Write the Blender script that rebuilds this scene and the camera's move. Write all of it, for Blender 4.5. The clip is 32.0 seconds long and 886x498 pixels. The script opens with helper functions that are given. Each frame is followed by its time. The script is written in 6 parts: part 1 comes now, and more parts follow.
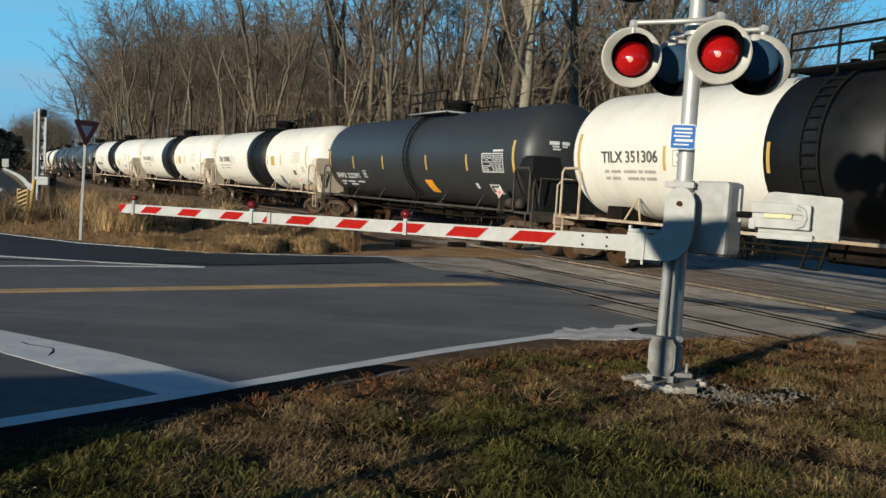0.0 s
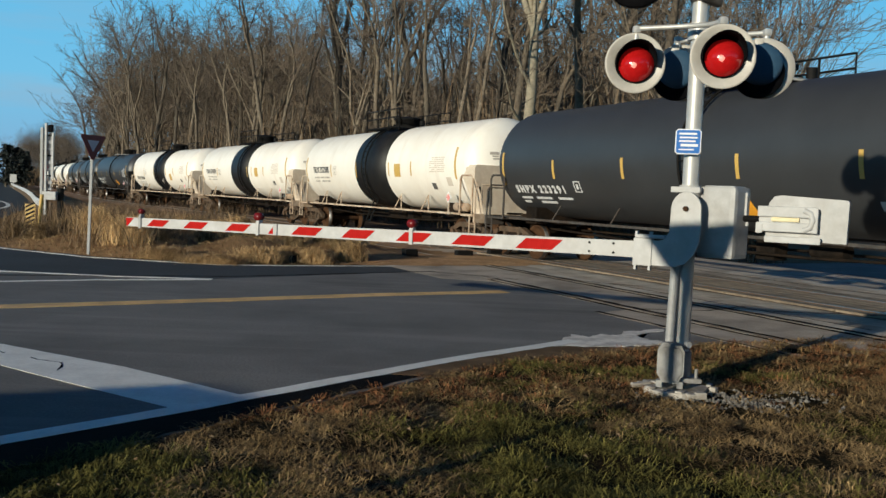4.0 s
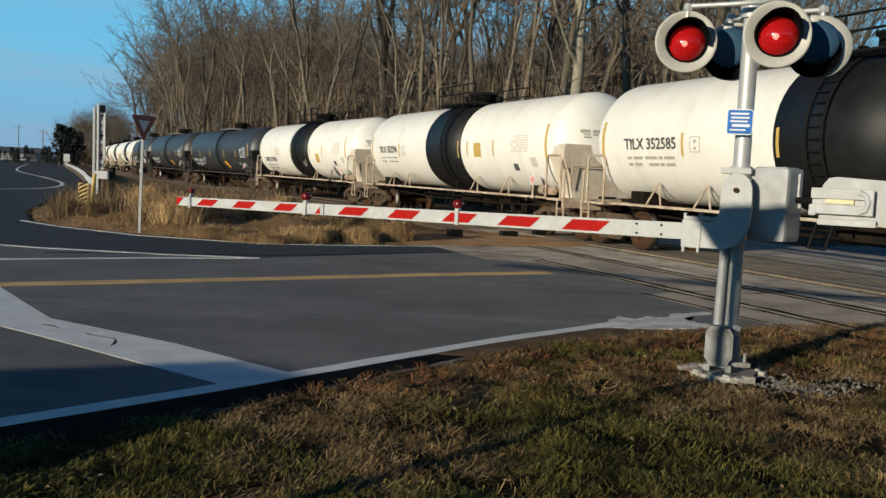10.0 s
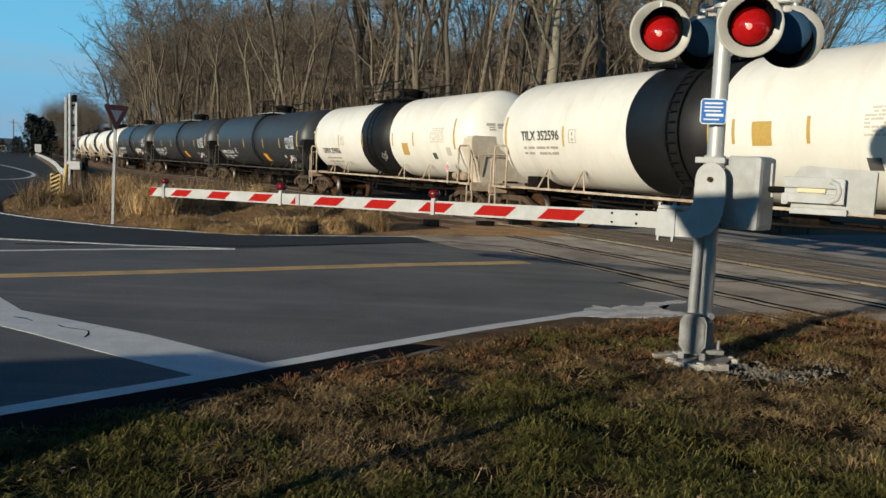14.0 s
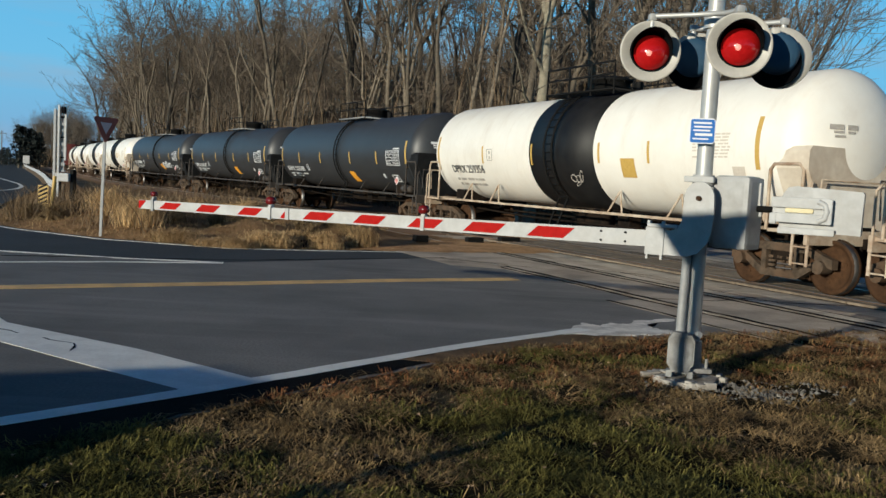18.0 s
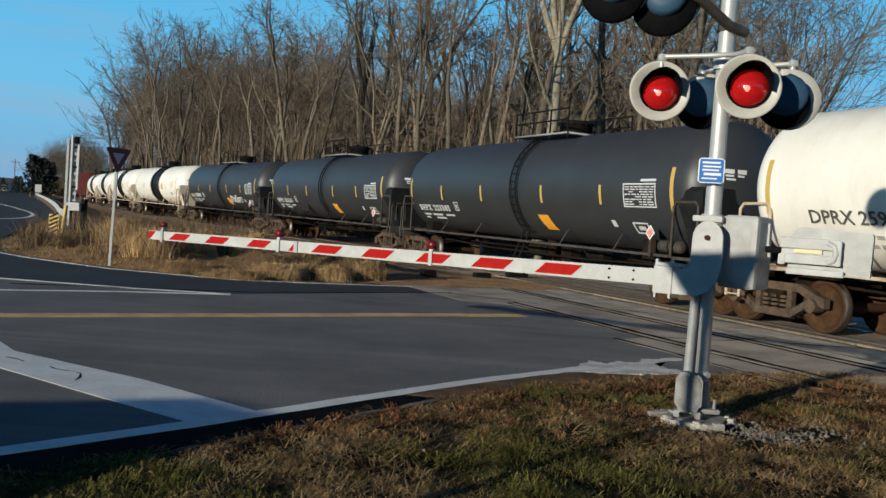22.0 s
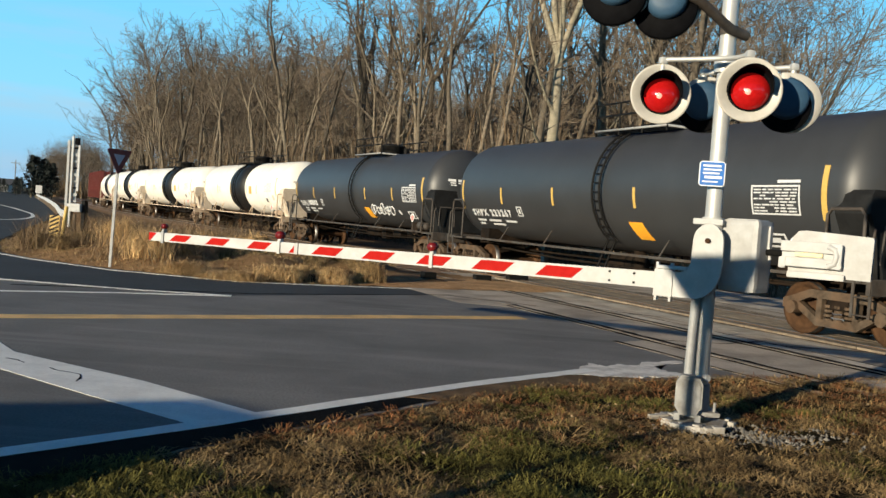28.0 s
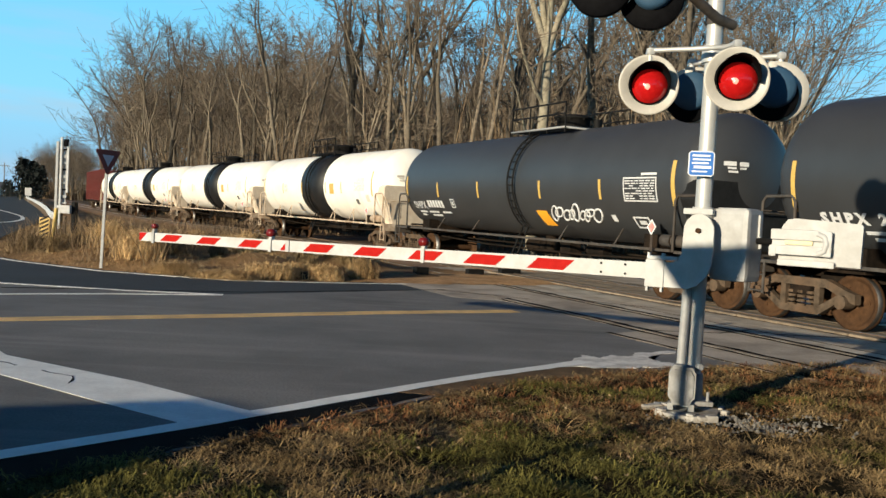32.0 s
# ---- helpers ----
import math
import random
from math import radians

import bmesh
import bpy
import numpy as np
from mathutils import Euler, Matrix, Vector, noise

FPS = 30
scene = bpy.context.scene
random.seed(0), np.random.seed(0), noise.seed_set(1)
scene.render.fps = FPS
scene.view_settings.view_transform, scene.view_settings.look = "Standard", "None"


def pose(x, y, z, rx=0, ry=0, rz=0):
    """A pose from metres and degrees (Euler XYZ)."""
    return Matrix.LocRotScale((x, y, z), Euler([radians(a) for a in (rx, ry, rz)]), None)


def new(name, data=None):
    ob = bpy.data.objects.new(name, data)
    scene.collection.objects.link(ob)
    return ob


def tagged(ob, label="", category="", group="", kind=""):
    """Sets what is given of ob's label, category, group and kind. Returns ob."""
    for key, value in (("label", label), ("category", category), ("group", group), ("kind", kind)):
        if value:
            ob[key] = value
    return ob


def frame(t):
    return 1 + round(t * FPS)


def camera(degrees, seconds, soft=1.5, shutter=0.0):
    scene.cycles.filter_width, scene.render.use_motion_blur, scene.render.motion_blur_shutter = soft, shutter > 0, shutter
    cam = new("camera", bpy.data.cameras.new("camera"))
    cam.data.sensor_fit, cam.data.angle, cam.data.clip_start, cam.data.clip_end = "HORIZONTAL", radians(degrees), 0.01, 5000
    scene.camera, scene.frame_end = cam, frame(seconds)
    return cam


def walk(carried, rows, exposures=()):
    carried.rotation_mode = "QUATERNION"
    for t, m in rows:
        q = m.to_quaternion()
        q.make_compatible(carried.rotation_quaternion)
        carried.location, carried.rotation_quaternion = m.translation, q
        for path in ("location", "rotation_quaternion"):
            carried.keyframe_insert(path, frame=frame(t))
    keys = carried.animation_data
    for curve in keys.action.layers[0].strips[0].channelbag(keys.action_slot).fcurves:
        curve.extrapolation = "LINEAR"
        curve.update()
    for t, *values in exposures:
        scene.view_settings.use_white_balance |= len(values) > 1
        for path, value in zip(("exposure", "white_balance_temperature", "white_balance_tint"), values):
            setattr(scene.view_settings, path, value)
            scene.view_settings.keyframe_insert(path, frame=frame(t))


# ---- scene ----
cam = camera(54.0, 32.0)
PATH = [
    (0, pose(0.004, -0.005, 1.575, 86.00, -3.29, -1.66)),
    (0.5, pose(0.003, -0.005, 1.577, 85.93, -3.20, -1.44)),
    (1, pose(0.004, -0.001, 1.580, 85.96, -3.63, -1.33)),
    (1.5, pose(0.004, -0.001, 1.576, 86.16, -3.63, -1.13)),
    (2, pose(0.010, -0.000, 1.577, 86.25, -3.18, -1.12)),
    (2.5, pose(0.005, 0.000, 1.580, 86.25, -2.40, -1.38)),
    (3, pose(0.008, -0.001, 1.577, 86.45, -2.64, -1.35)),
    (3.5, pose(0.011, 0.002, 1.578, 86.52, -2.36, -1.31)),
    (5.5, pose(0.003, -0.003, 1.579, 86.57, -2.65, -0.93)),
    (6, pose(0.002, -0.003, 1.581, 86.54, -2.45, -0.64)),
    (6.5, pose(0.001, -0.000, 1.578, 86.48, -2.58, -0.60)),
    (7, pose(0.004, 0.000, 1.580, 86.57, -2.47, -0.48)),
    (7.5, pose(0.003, 0.002, 1.580, 86.76, -2.95, -0.02)),
    (8, pose(0.001, -0.004, 1.579, 86.89, -3.15, 0.71)),
    (8.5, pose(-0.005, -0.004, 1.580, 86.64, -3.03, 1.19)),
    (9, pose(-0.002, -0.003, 1.576, 86.29, -2.87, 1.28)),
    (9.5, pose(-0.003, -0.001, 1.578, 85.76, -2.76, 1.38)),
    (10, pose(-0.004, -0.001, 1.581, 85.11, -2.54, 1.68)),
    (10.5, pose(-0.002, -0.000, 1.579, 84.69, -2.61, 1.22)),
    (11, pose(0.002, 0.005, 1.577, 84.50, -2.46, 0.72)),
    (11.5, pose(0.010, 0.001, 1.578, 84.77, -2.16, 0.43)),
    (12, pose(-0.002, -0.000, 1.577, 84.86, -2.51, 0.03)),
    (12.5, pose(0.005, -0.001, 1.575, 85.06, -2.30, 0.08)),
    (13, pose(0.002, 0.002, 1.581, 84.85, -2.42, 0.09)),
    (13.5, pose(0.002, 0.001, 1.578, 84.52, -2.43, 0.19)),
    (15.5, pose(0.007, 0.005, 1.578, 84.98, -2.90, -0.44)),
    (16, pose(-0.001, 0.005, 1.574, 85.97, -3.40, -0.50)),
    (16.5, pose(-0.004, -0.000, 1.575, 86.22, -3.71, -0.50)),
    (17, pose(-0.001, -0.002, 1.575, 86.06, -3.48, -0.66)),
    (17.5, pose(0.002, 0.004, 1.576, 85.78, -3.24, -0.55)),
    (18, pose(-0.002, 0.002, 1.577, 85.62, -3.11, -0.54)),
    (18.5, pose(0.002, 0.004, 1.578, 85.43, -3.21, -0.38)),
    (19, pose(-0.002, 0.001, 1.576, 85.48, -3.55, -0.32)),
    (19.5, pose(-0.001, 0.009, 1.580, 85.40, -3.45, -0.37)),
    (20, pose(-0.003, 0.001, 1.575, 85.65, -3.52, -0.34)),
    (20.5, pose(-0.005, 0.001, 1.581, 86.07, -3.71, -0.37)),
    (21, pose(-0.003, -0.002, 1.579, 87.58, -4.12, -0.38)),
    (21.5, pose(-0.006, -0.003, 1.580, 88.09, -3.91, -0.24)),
    (22, pose(-0.004, -0.002, 1.582, 87.87, -3.98, 0.02)),
    (22.5, pose(-0.003, -0.002, 1.581, 87.80, -3.95, -0.06)),
    (23, pose(-0.002, 0.002, 1.582, 87.95, -3.89, -0.01)),
    (23.5, pose(-0.000, 0.001, 1.579, 88.11, -4.02, -0.00)),
    (24, pose(-0.002, -0.003, 1.581, 88.26, -3.81, -0.12)),
    (24.5, pose(0.002, 0.001, 1.580, 88.34, -4.01, -0.14)),
    (25, pose(0.000, -0.004, 1.579, 88.33, -3.99, -0.19)),
    (25.5, pose(-0.003, -0.003, 1.582, 88.22, -4.03, -0.42)),
    (27.5, pose(0.000, -0.001, 1.580, 88.22, -3.92, -0.16)),
    (28, pose(-0.007, -0.004, 1.583, 88.01, -4.15, 0.04)),
    (28.5, pose(-0.005, -0.002, 1.582, 87.81, -3.90, 0.55)),
    (29, pose(-0.005, -0.006, 1.578, 87.81, -3.85, 0.77)),
    (29.5, pose(-0.006, 0.004, 1.580, 87.78, -3.77, 0.87)),
    (30, pose(-0.009, -0.002, 1.578, 87.73, -3.76, 0.92)),
    (30.5, pose(-0.003, 0.001, 1.576, 87.48, -3.61, 0.80)),
    (31, pose(-0.009, -0.005, 1.579, 87.23, -3.50, 0.33)),
    (31.5, pose(-0.003, 0.001, 1.580, 87.41, -3.42, -0.19)),
    (32, pose(0.003, -0.002, 1.581, 87.71, -3.10, -0.50)),
]
EXPOSURES = [(0, -0.47, 5850, 6), (12.0, -0.52, 5950, 6), (16.0, -0.50, 5850, 6), (19.0, -0.55, 5650, 6), (20.4, -0.55, 5650, 6), (21.2, -0.55, 5650, 6), (22.0, -0.52, 5700, 6), (22.8, 0.03, 6350, 8), (32, 0.03, 6350, 8)]
walk(cam, PATH, EXPOSURES)

# world, sun and exposure
SUN_DIR = Vector((0.662, 0.749, -0.168)).normalized()      # the way that the light travels
sun_data = bpy.data.lights.new("sun", "SUN")
sun_data.energy, sun_data.angle, sun_data.color = 6.8, radians(0.6), (1.0, 0.855, 0.63)
sun = new("sun", sun_data)
sun.rotation_mode = "QUATERNION"
sun.rotation_quaternion = SUN_DIR.to_track_quat("-Z", "Y")
sun.location = (-20, -30, 20)
world = bpy.data.worlds.new("sky")
scene.world = world
world.use_nodes = True
wn, wl = world.node_tree.nodes, world.node_tree.links
sky = wn.new("ShaderNodeTexSky")
sky.sky_type, sky.sun_disc = "NISHITA", False
sky.sun_elevation = math.asin(-SUN_DIR.z)
sky.sun_rotation = math.atan2(-SUN_DIR.x, -SUN_DIR.y)
sky.air_density, sky.dust_density, sky.ozone_density = 1.0, 0.3, 2.5
wn["Background"].inputs[1].default_value = 0.10
# clear blue air over the dust, with thin cloud low down
wtc = wn.new("ShaderNodeTexCoord")
wsep = wn.new("ShaderNodeSeparateXYZ")
wl.new(wtc.outputs["Generated"], wsep.inputs[0])
wramp = wn.new("ShaderNodeValToRGB")
wramp.color_ramp.elements[0].position, wramp.color_ramp.elements[1].position = 0.0, 1.0
wramp.color_ramp.elements[0].color, wramp.color_ramp.elements[1].color = (3.6, 5.8, 8.0, 1), (0.03, 0.16, 0.85, 1)
for at_, tint in ((0.10, (3.0, 7.5, 10.4, 1)), (0.28, (1.8, 6.6, 10.4, 1)), (0.42, (0.10, 0.6, 2.0, 1))):
    wramp.color_ramp.elements.new(at_).color = tint
wl.new(wsep.outputs["Z"], wramp.inputs[0])
wmix = wn.new("ShaderNodeMix")
wmix.data_type = "RGBA"
wmix.inputs["Factor"].default_value = 0.985
wl.new(sky.outputs[0], wmix.inputs[6])
wl.new(wramp.outputs[0], wmix.inputs[7])
wmap = wn.new("ShaderNodeMapping")
wmap.inputs["Scale"].default_value = (2.2, 2.2, 14.0)
wl.new(wtc.outputs["Generated"], wmap.inputs[0])
wnoise = wn.new("ShaderNodeTexNoise")
wnoise.inputs["Scale"].default_value, wnoise.inputs["Detail"].default_value = 2.0, 6
wl.new(wmap.outputs[0], wnoise.inputs["Vector"])
wc = wn.new("ShaderNodeValToRGB")
wc.color_ramp.elements[0].position, wc.color_ramp.elements[1].position = 0.48, 0.75
wc.color_ramp.elements[0].color, wc.color_ramp.elements[1].color = (0, 0, 0, 1), (0.55, 0.55, 0.55, 1)
wl.new(wnoise.outputs["Fac"], wc.inputs[0])
wcl = wn.new("ShaderNodeMix")
wcl.data_type = "RGBA"
wlow = wn.new("ShaderNodeMapRange")
wlow.inputs["From Min"].default_value, wlow.inputs["From Max"].default_value = 0.12, 0.28
wlow.inputs["To Min"].default_value, wlow.inputs["To Max"].default_value = 1.0, 0.0
wl.new(wsep.outputs["Z"], wlow.inputs["Value"])
wthin = wn.new("ShaderNodeMath")
wthin.operation = "MULTIPLY"
wl.new(wc.outputs[0], wthin.inputs[0])
wl.new(wlow.outputs["Result"], wthin.inputs[1])
wl.new(wthin.outputs[0], wcl.inputs["Factor"])
wl.new(wmix.outputs[2], wcl.inputs[6])
wcl.inputs[7].default_value = (5.2, 6.0, 6.8, 1)
wl.new(wcl.outputs[2], wn["Background"].inputs[0])


# ---- materials ----
def mat(name, c1, c2, scale=6.0, rough=0.7, bump=0.15, metal=0.0, stain=None, stain_scale=0.6, stain_amount=0.4, islands=0.0, dist=0.02, spec=0.5, rand=0.0, streak=None, streak_amount=0.4, streak_scale=(2.6, 0.5, 0.22), streak_turn=0.0):
    """Two tones of grain, a larger stain, and a fine relief."""
    m = bpy.data.materials.new(name)
    m.use_nodes = True
    nt = m.node_tree
    n, l = nt.nodes, nt.links
    b = n["Principled BSDF"]
    b.inputs["Roughness"].default_value, b.inputs["Metallic"].default_value = rough, metal
    b.inputs["Specular IOR Level"].default_value = spec
    tc = n.new("ShaderNodeTexCoord")
    nz = n.new("ShaderNodeTexNoise")
    nz.inputs["Scale"].default_value, nz.inputs["Detail"].default_value, nz.inputs["Roughness"].default_value = scale, 8, 0.65
    l.new(tc.outputs["Object"], nz.inputs["Vector"])
    ramp = n.new("ShaderNodeValToRGB")
    ramp.color_ramp.elements[0].position, ramp.color_ramp.elements[1].position = 0.3, 0.7
    ramp.color_ramp.elements[0].color, ramp.color_ramp.elements[1].color = (*c1, 1), (*c2, 1)
    l.new(nz.outputs["Fac"], ramp.inputs["Fac"])
    col = ramp.outputs["Color"]
    if stain:
        n2 = n.new("ShaderNodeTexNoise")
        n2.inputs["Scale"].default_value, n2.inputs["Detail"].default_value, n2.inputs["Roughness"].default_value = stain_scale, 5, 0.6
        l.new(tc.outputs["Object"], n2.inputs["Vector"])
        r2 = n.new("ShaderNodeValToRGB")
        r2.color_ramp.elements[0].position, r2.color_ramp.elements[1].position = 0.42, 0.66
        r2.color_ramp.elements[0].color, r2.color_ramp.elements[1].color = (0, 0, 0, 1), (stain_amount, stain_amount, stain_amount, 1)
        l.new(n2.outputs["Fac"], r2.inputs["Fac"])
        mx = n.new("ShaderNodeMix")
        mx.data_type = "RGBA"
        l.new(r2.outputs["Color"], mx.inputs["Factor"])
        l.new(col, mx.inputs[6])
        mx.inputs[7].default_value = (*stain, 1)
        col = mx.outputs[2]
    if streak:
        # grime that has run down
        mp = n.new("ShaderNodeMapping")
        mp.inputs["Scale"].default_value = streak_scale
        mp.inputs["Rotation"].default_value = (0, 0, radians(streak_turn))
        l.new(tc.outputs["Object"], mp.inputs[0])
        n3 = n.new("ShaderNodeTexNoise")
        n3.inputs["Scale"].default_value, n3.inputs["Detail"].default_value, n3.inputs["Roughness"].default_value = 1.7, 6, 0.7
        l.new(mp.outputs[0], n3.inputs["Vector"])
        r3 = n.new("ShaderNodeValToRGB")
        r3.color_ramp.elements[0].position, r3.color_ramp.elements[1].position = 0.50, 0.72
        r3.color_ramp.elements[0].color, r3.color_ramp.elements[1].color = (0, 0, 0, 1), (streak_amount, streak_amount, streak_amount, 1)
        l.new(n3.outputs["Fac"], r3.inputs["Fac"])
        m3 = n.new("ShaderNodeMix")
        m3.data_type = "RGBA"
        l.new(r3.outputs["Color"], m3.inputs["Factor"])
        l.new(col, m3.inputs[6])
        m3.inputs[7].default_value = (*streak, 1)
        col = m3.outputs[2]
    if islands or rand:
        hs = n.new("ShaderNodeHueSaturation")
        mr = n.new("ShaderNodeMapRange")
        mr.inputs["To Min"].default_value, mr.inputs["To Max"].default_value = 1 - (islands or rand), 1 + (islands or rand)
        if islands:
            l.new(n.new("ShaderNodeNewGeometry").outputs["Random Per Island"], mr.inputs["Value"])
        else:
            l.new(n.new("ShaderNodeObjectInfo").outputs["Random"], mr.inputs["Value"])
        l.new(mr.outputs["Result"], hs.inputs["Value"])
        l.new(col, hs.inputs["Color"])
        col = hs.outputs["Color"]
    l.new(col, b.inputs["Base Color"])
    if bump:
        bp = n.new("ShaderNodeBump")
        bp.inputs["Strength"].default_value, bp.inputs["Distance"].default_value = bump, dist
        l.new(nz.outputs["Fac"], bp.inputs["Height"])
        l.new(bp.outputs["Normal"], b.inputs["Normal"])
    return m


M_ASPHALT = mat("asphalt", (0.138, 0.134, 0.127), (0.28, 0.268, 0.252), 45, 0.95, 0.5, stain=(0.125, 0.121, 0.115), stain_scale=0.45, stain_amount=0.75, dist=0.012, spec=0.15, streak=(0.31, 0.295, 0.275), streak_amount=0.55, streak_scale=(0.07, 0.9, 1.0), streak_turn=-31.0)
M_ASPHALT_DARK = mat("dark_asphalt", (0.040, 0.046, 0.053), (0.088, 0.096, 0.104), 45, 0.95, 0.5, stain=(0.048, 0.053, 0.058), stain_scale=0.4, stain_amount=0.7, dist=0.012, spec=0.15)
M_TAR = mat("tar", (0.003, 0.003, 0.0035), (0.009, 0.009, 0.009), 40, 0.95, 0.3, spec=0.05)
M_WORN = mat("worn_crossing_asphalt", (0.42, 0.35, 0.27), (0.64, 0.54, 0.43), 35, 0.9, 0.2, stain=(0.17, 0.145, 0.12), stain_scale=0.9, stain_amount=0.7, spec=0.15)
M_PALE_PAVING = mat("pale_paving", (0.50, 0.435, 0.35), (0.72, 0.635, 0.52), 30, 0.9, 0.2, stain=(0.18, 0.145, 0.11), stain_scale=1.4, stain_amount=0.6, spec=0.15)
M_OLD_RAIL = mat("old_rail_head", (0.26, 0.22, 0.18), (0.44, 0.39, 0.33), 14, 0.5, 0.1, metal=0.6, stain=(0.10, 0.055, 0.03), stain_scale=1.5, stain_amount=0.7)
M_LINE = mat("road_paint_white", (0.80, 0.775, 0.71), (0.92, 0.90, 0.83), 30, 0.7, 0.2, stain=(0.55, 0.53, 0.48), stain_scale=3.5, stain_amount=0.4)
M_YELLOW_LINE = mat("road_paint_yellow", (0.70, 0.43, 0.15), (0.88, 0.58, 0.23), 30, 0.75, 0.2, stain=(0.26, 0.17, 0.08), stain_scale=2.5, stain_amount=0.5)
M_VERGE_DRY = mat("verge_grass_dry", (0.13, 0.086, 0.042), (0.34, 0.24, 0.125), 0.9, 0.9, 0.0, islands=0.5, spec=0.1)
M_HEAD = mat("grimy_dark_head", (0.008, 0.008, 0.008), (0.018, 0.018, 0.018), 4, 0.7, 0.1, spec=0.2)
M_DRY_SOIL = mat("dry_ground", (0.12, 0.076, 0.042), (0.26, 0.17, 0.095), 3.0, 0.95, 0.8, stain=(0.06, 0.042, 0.024), stain_scale=0.3, stain_amount=0.8, dist=0.06, spec=0.1)
M_VERGE_SOIL = mat("verge_soil", (0.19, 0.105, 0.046), (0.40, 0.245, 0.12), 3.0, 0.95, 0.35, stain=(0.10, 0.06, 0.03), stain_scale=0.5, stain_amount=0.6, dist=0.05, spec=0.1)
# near-black: the shade between the grass clumps is put into the soil colour
M_LAWN_SOIL_SHADED = mat("lawn_soil_shaded", (0.006, 0.005, 0.003), (0.035, 0.025, 0.012), 9.0, 0.95, 0.8, stain=(0.012, 0.013, 0.005), stain_scale=0.9, stain_amount=0.7, dist=0.04, spec=0.05)
M_BALLAST = mat("ballast", (0.17, 0.092, 0.045), (0.36, 0.21, 0.115), 14, 0.95, 0.5, stain=(0.13, 0.07, 0.04), stain_scale=0.8, stain_amount=0.7, dist=0.06)
M_SHOULDER = mat("rusty_dirt", (0.40, 0.22, 0.095), (0.66, 0.41, 0.21), 11, 0.95, 0.3, stain=(0.22, 0.125, 0.06), stain_scale=1.1, stain_amount=0.6, dist=0.05, spec=0.1)
M_ARM_LAMP = mat("arm_lamp_red", (0.10, 0.006, 0.006), (0.17, 0.010, 0.010), 30, 0.25, 0.0)
M_PLANK = mat("worn_crossing_timber", (0.15, 0.112, 0.075), (0.30, 0.235, 0.165), 9, 0.9, 0.5, stain=(0.09, 0.07, 0.055), stain_scale=2.5, stain_amount=0.6, rand=0.25)
M_WOOD_TIE = mat("timber", (0.07, 0.05, 0.035), (0.16, 0.12, 0.085), 8, 0.9, 0.5)
M_RAIL = mat("rail_steel", (0.16, 0.09, 0.05), (0.26, 0.17, 0.11), 12, 0.55, 0.2, metal=0.5)
M_RAIL_TOP = mat("rail_head_polished", (0.34, 0.32, 0.30), (0.46, 0.45, 0.43), 20, 0.42, 0.05, metal=1.0)
M_CAR_WHITE = mat("tank_cream_white", (0.83, 0.79, 0.71), (0.89, 0.855, 0.775), 1.6, 0.45, 0.02, stain=(0.66, 0.58, 0.47), stain_scale=0.5, stain_amount=0.25, streak=(0.45, 0.33, 0.22), streak_amount=0.22, streak_scale=(1.1, 0.4, 0.30))
M_CAR_GEAR = mat("dirty_cream_ironwork", (0.42, 0.325, 0.225), (0.66, 0.56, 0.44), 5, 0.75, 0.1, stain=(0.20, 0.10, 0.05), stain_scale=1.8, stain_amount=0.6, spec=0.2)
M_CAR_HOUSING = mat("tan_end_housing", (0.60, 0.51, 0.40), (0.72, 0.64, 0.52), 3, 0.6, 0.05, stain=(0.30, 0.19, 0.11), stain_scale=1.2, stain_amount=0.5, spec=0.3)
M_GREY_IRON = mat("grey_end_ironwork", (0.030, 0.028, 0.026), (0.095, 0.085, 0.075), 6, 0.7, 0.1, stain=(0.055, 0.033, 0.02), stain_scale=2.0, stain_amount=0.5, spec=0.3)
M_CAR_GREY = mat("tank_dark_grey", (0.031, 0.0325, 0.035), (0.040, 0.042, 0.045), 1.3, 0.45, 0.02, stain=(0.034, 0.034, 0.035), stain_scale=0.4, stain_amount=0.4, spec=0.5, streak=(0.030, 0.029, 0.028), streak_amount=0.25, streak_scale=(1.0, 0.4, 0.25))
M_CAR_BLACK = mat("tank_black_band", (0.006, 0.006, 0.007), (0.014, 0.014, 0.014), 3, 0.5, 0.05, stain=(0.026, 0.024, 0.022), stain_scale=0.8, stain_amount=0.4, spec=0.25)
M_BLACK = mat("black_steel", (0.005, 0.005, 0.005), (0.012, 0.011, 0.010), 9, 0.7, 0.1, spec=0.15)
M_UNDER = mat("grimy_underframe", (0.005, 0.004, 0.003), (0.017, 0.013, 0.010), 9, 0.9, 0.3, stain=(0.045, 0.027, 0.016), stain_scale=2.0, stain_amount=0.4, spec=0.1)
M_RUST = mat("rusty_wheel", (0.040, 0.021, 0.011), (0.098, 0.051, 0.025), 7, 0.85, 0.25, stain=(0.04, 0.022, 0.013), stain_scale=3, stain_amount=0.7, spec=0.1)
M_TREAD = mat("polished_tread", (0.12, 0.115, 0.11), (0.20, 0.19, 0.18), 15, 0.45, 0.05, metal=1.0)
M_TRUCK = mat("truck_casting", (0.040, 0.029, 0.020), (0.135, 0.100, 0.070), 6, 0.9, 0.4, stain=(0.11, 0.062, 0.034), stain_scale=3, stain_amount=0.6, spec=0.15)
M_RED_CAR = mat("boxcar_red", (0.11, 0.020, 0.015), (0.165, 0.030, 0.022), 4, 0.7, 0.15, stain=(0.10, 0.03, 0.02), stain_scale=0.7, stain_amount=0.5)
M_YELLOW = mat("reflective_yellow", (0.50, 0.32, 0.07), (0.62, 0.41, 0.11), 20, 0.45, 0.02)
M_ORANGE = mat("placard_orange", (0.82, 0.34, 0.02), (0.90, 0.42, 0.03), 20, 0.5, 0.02)
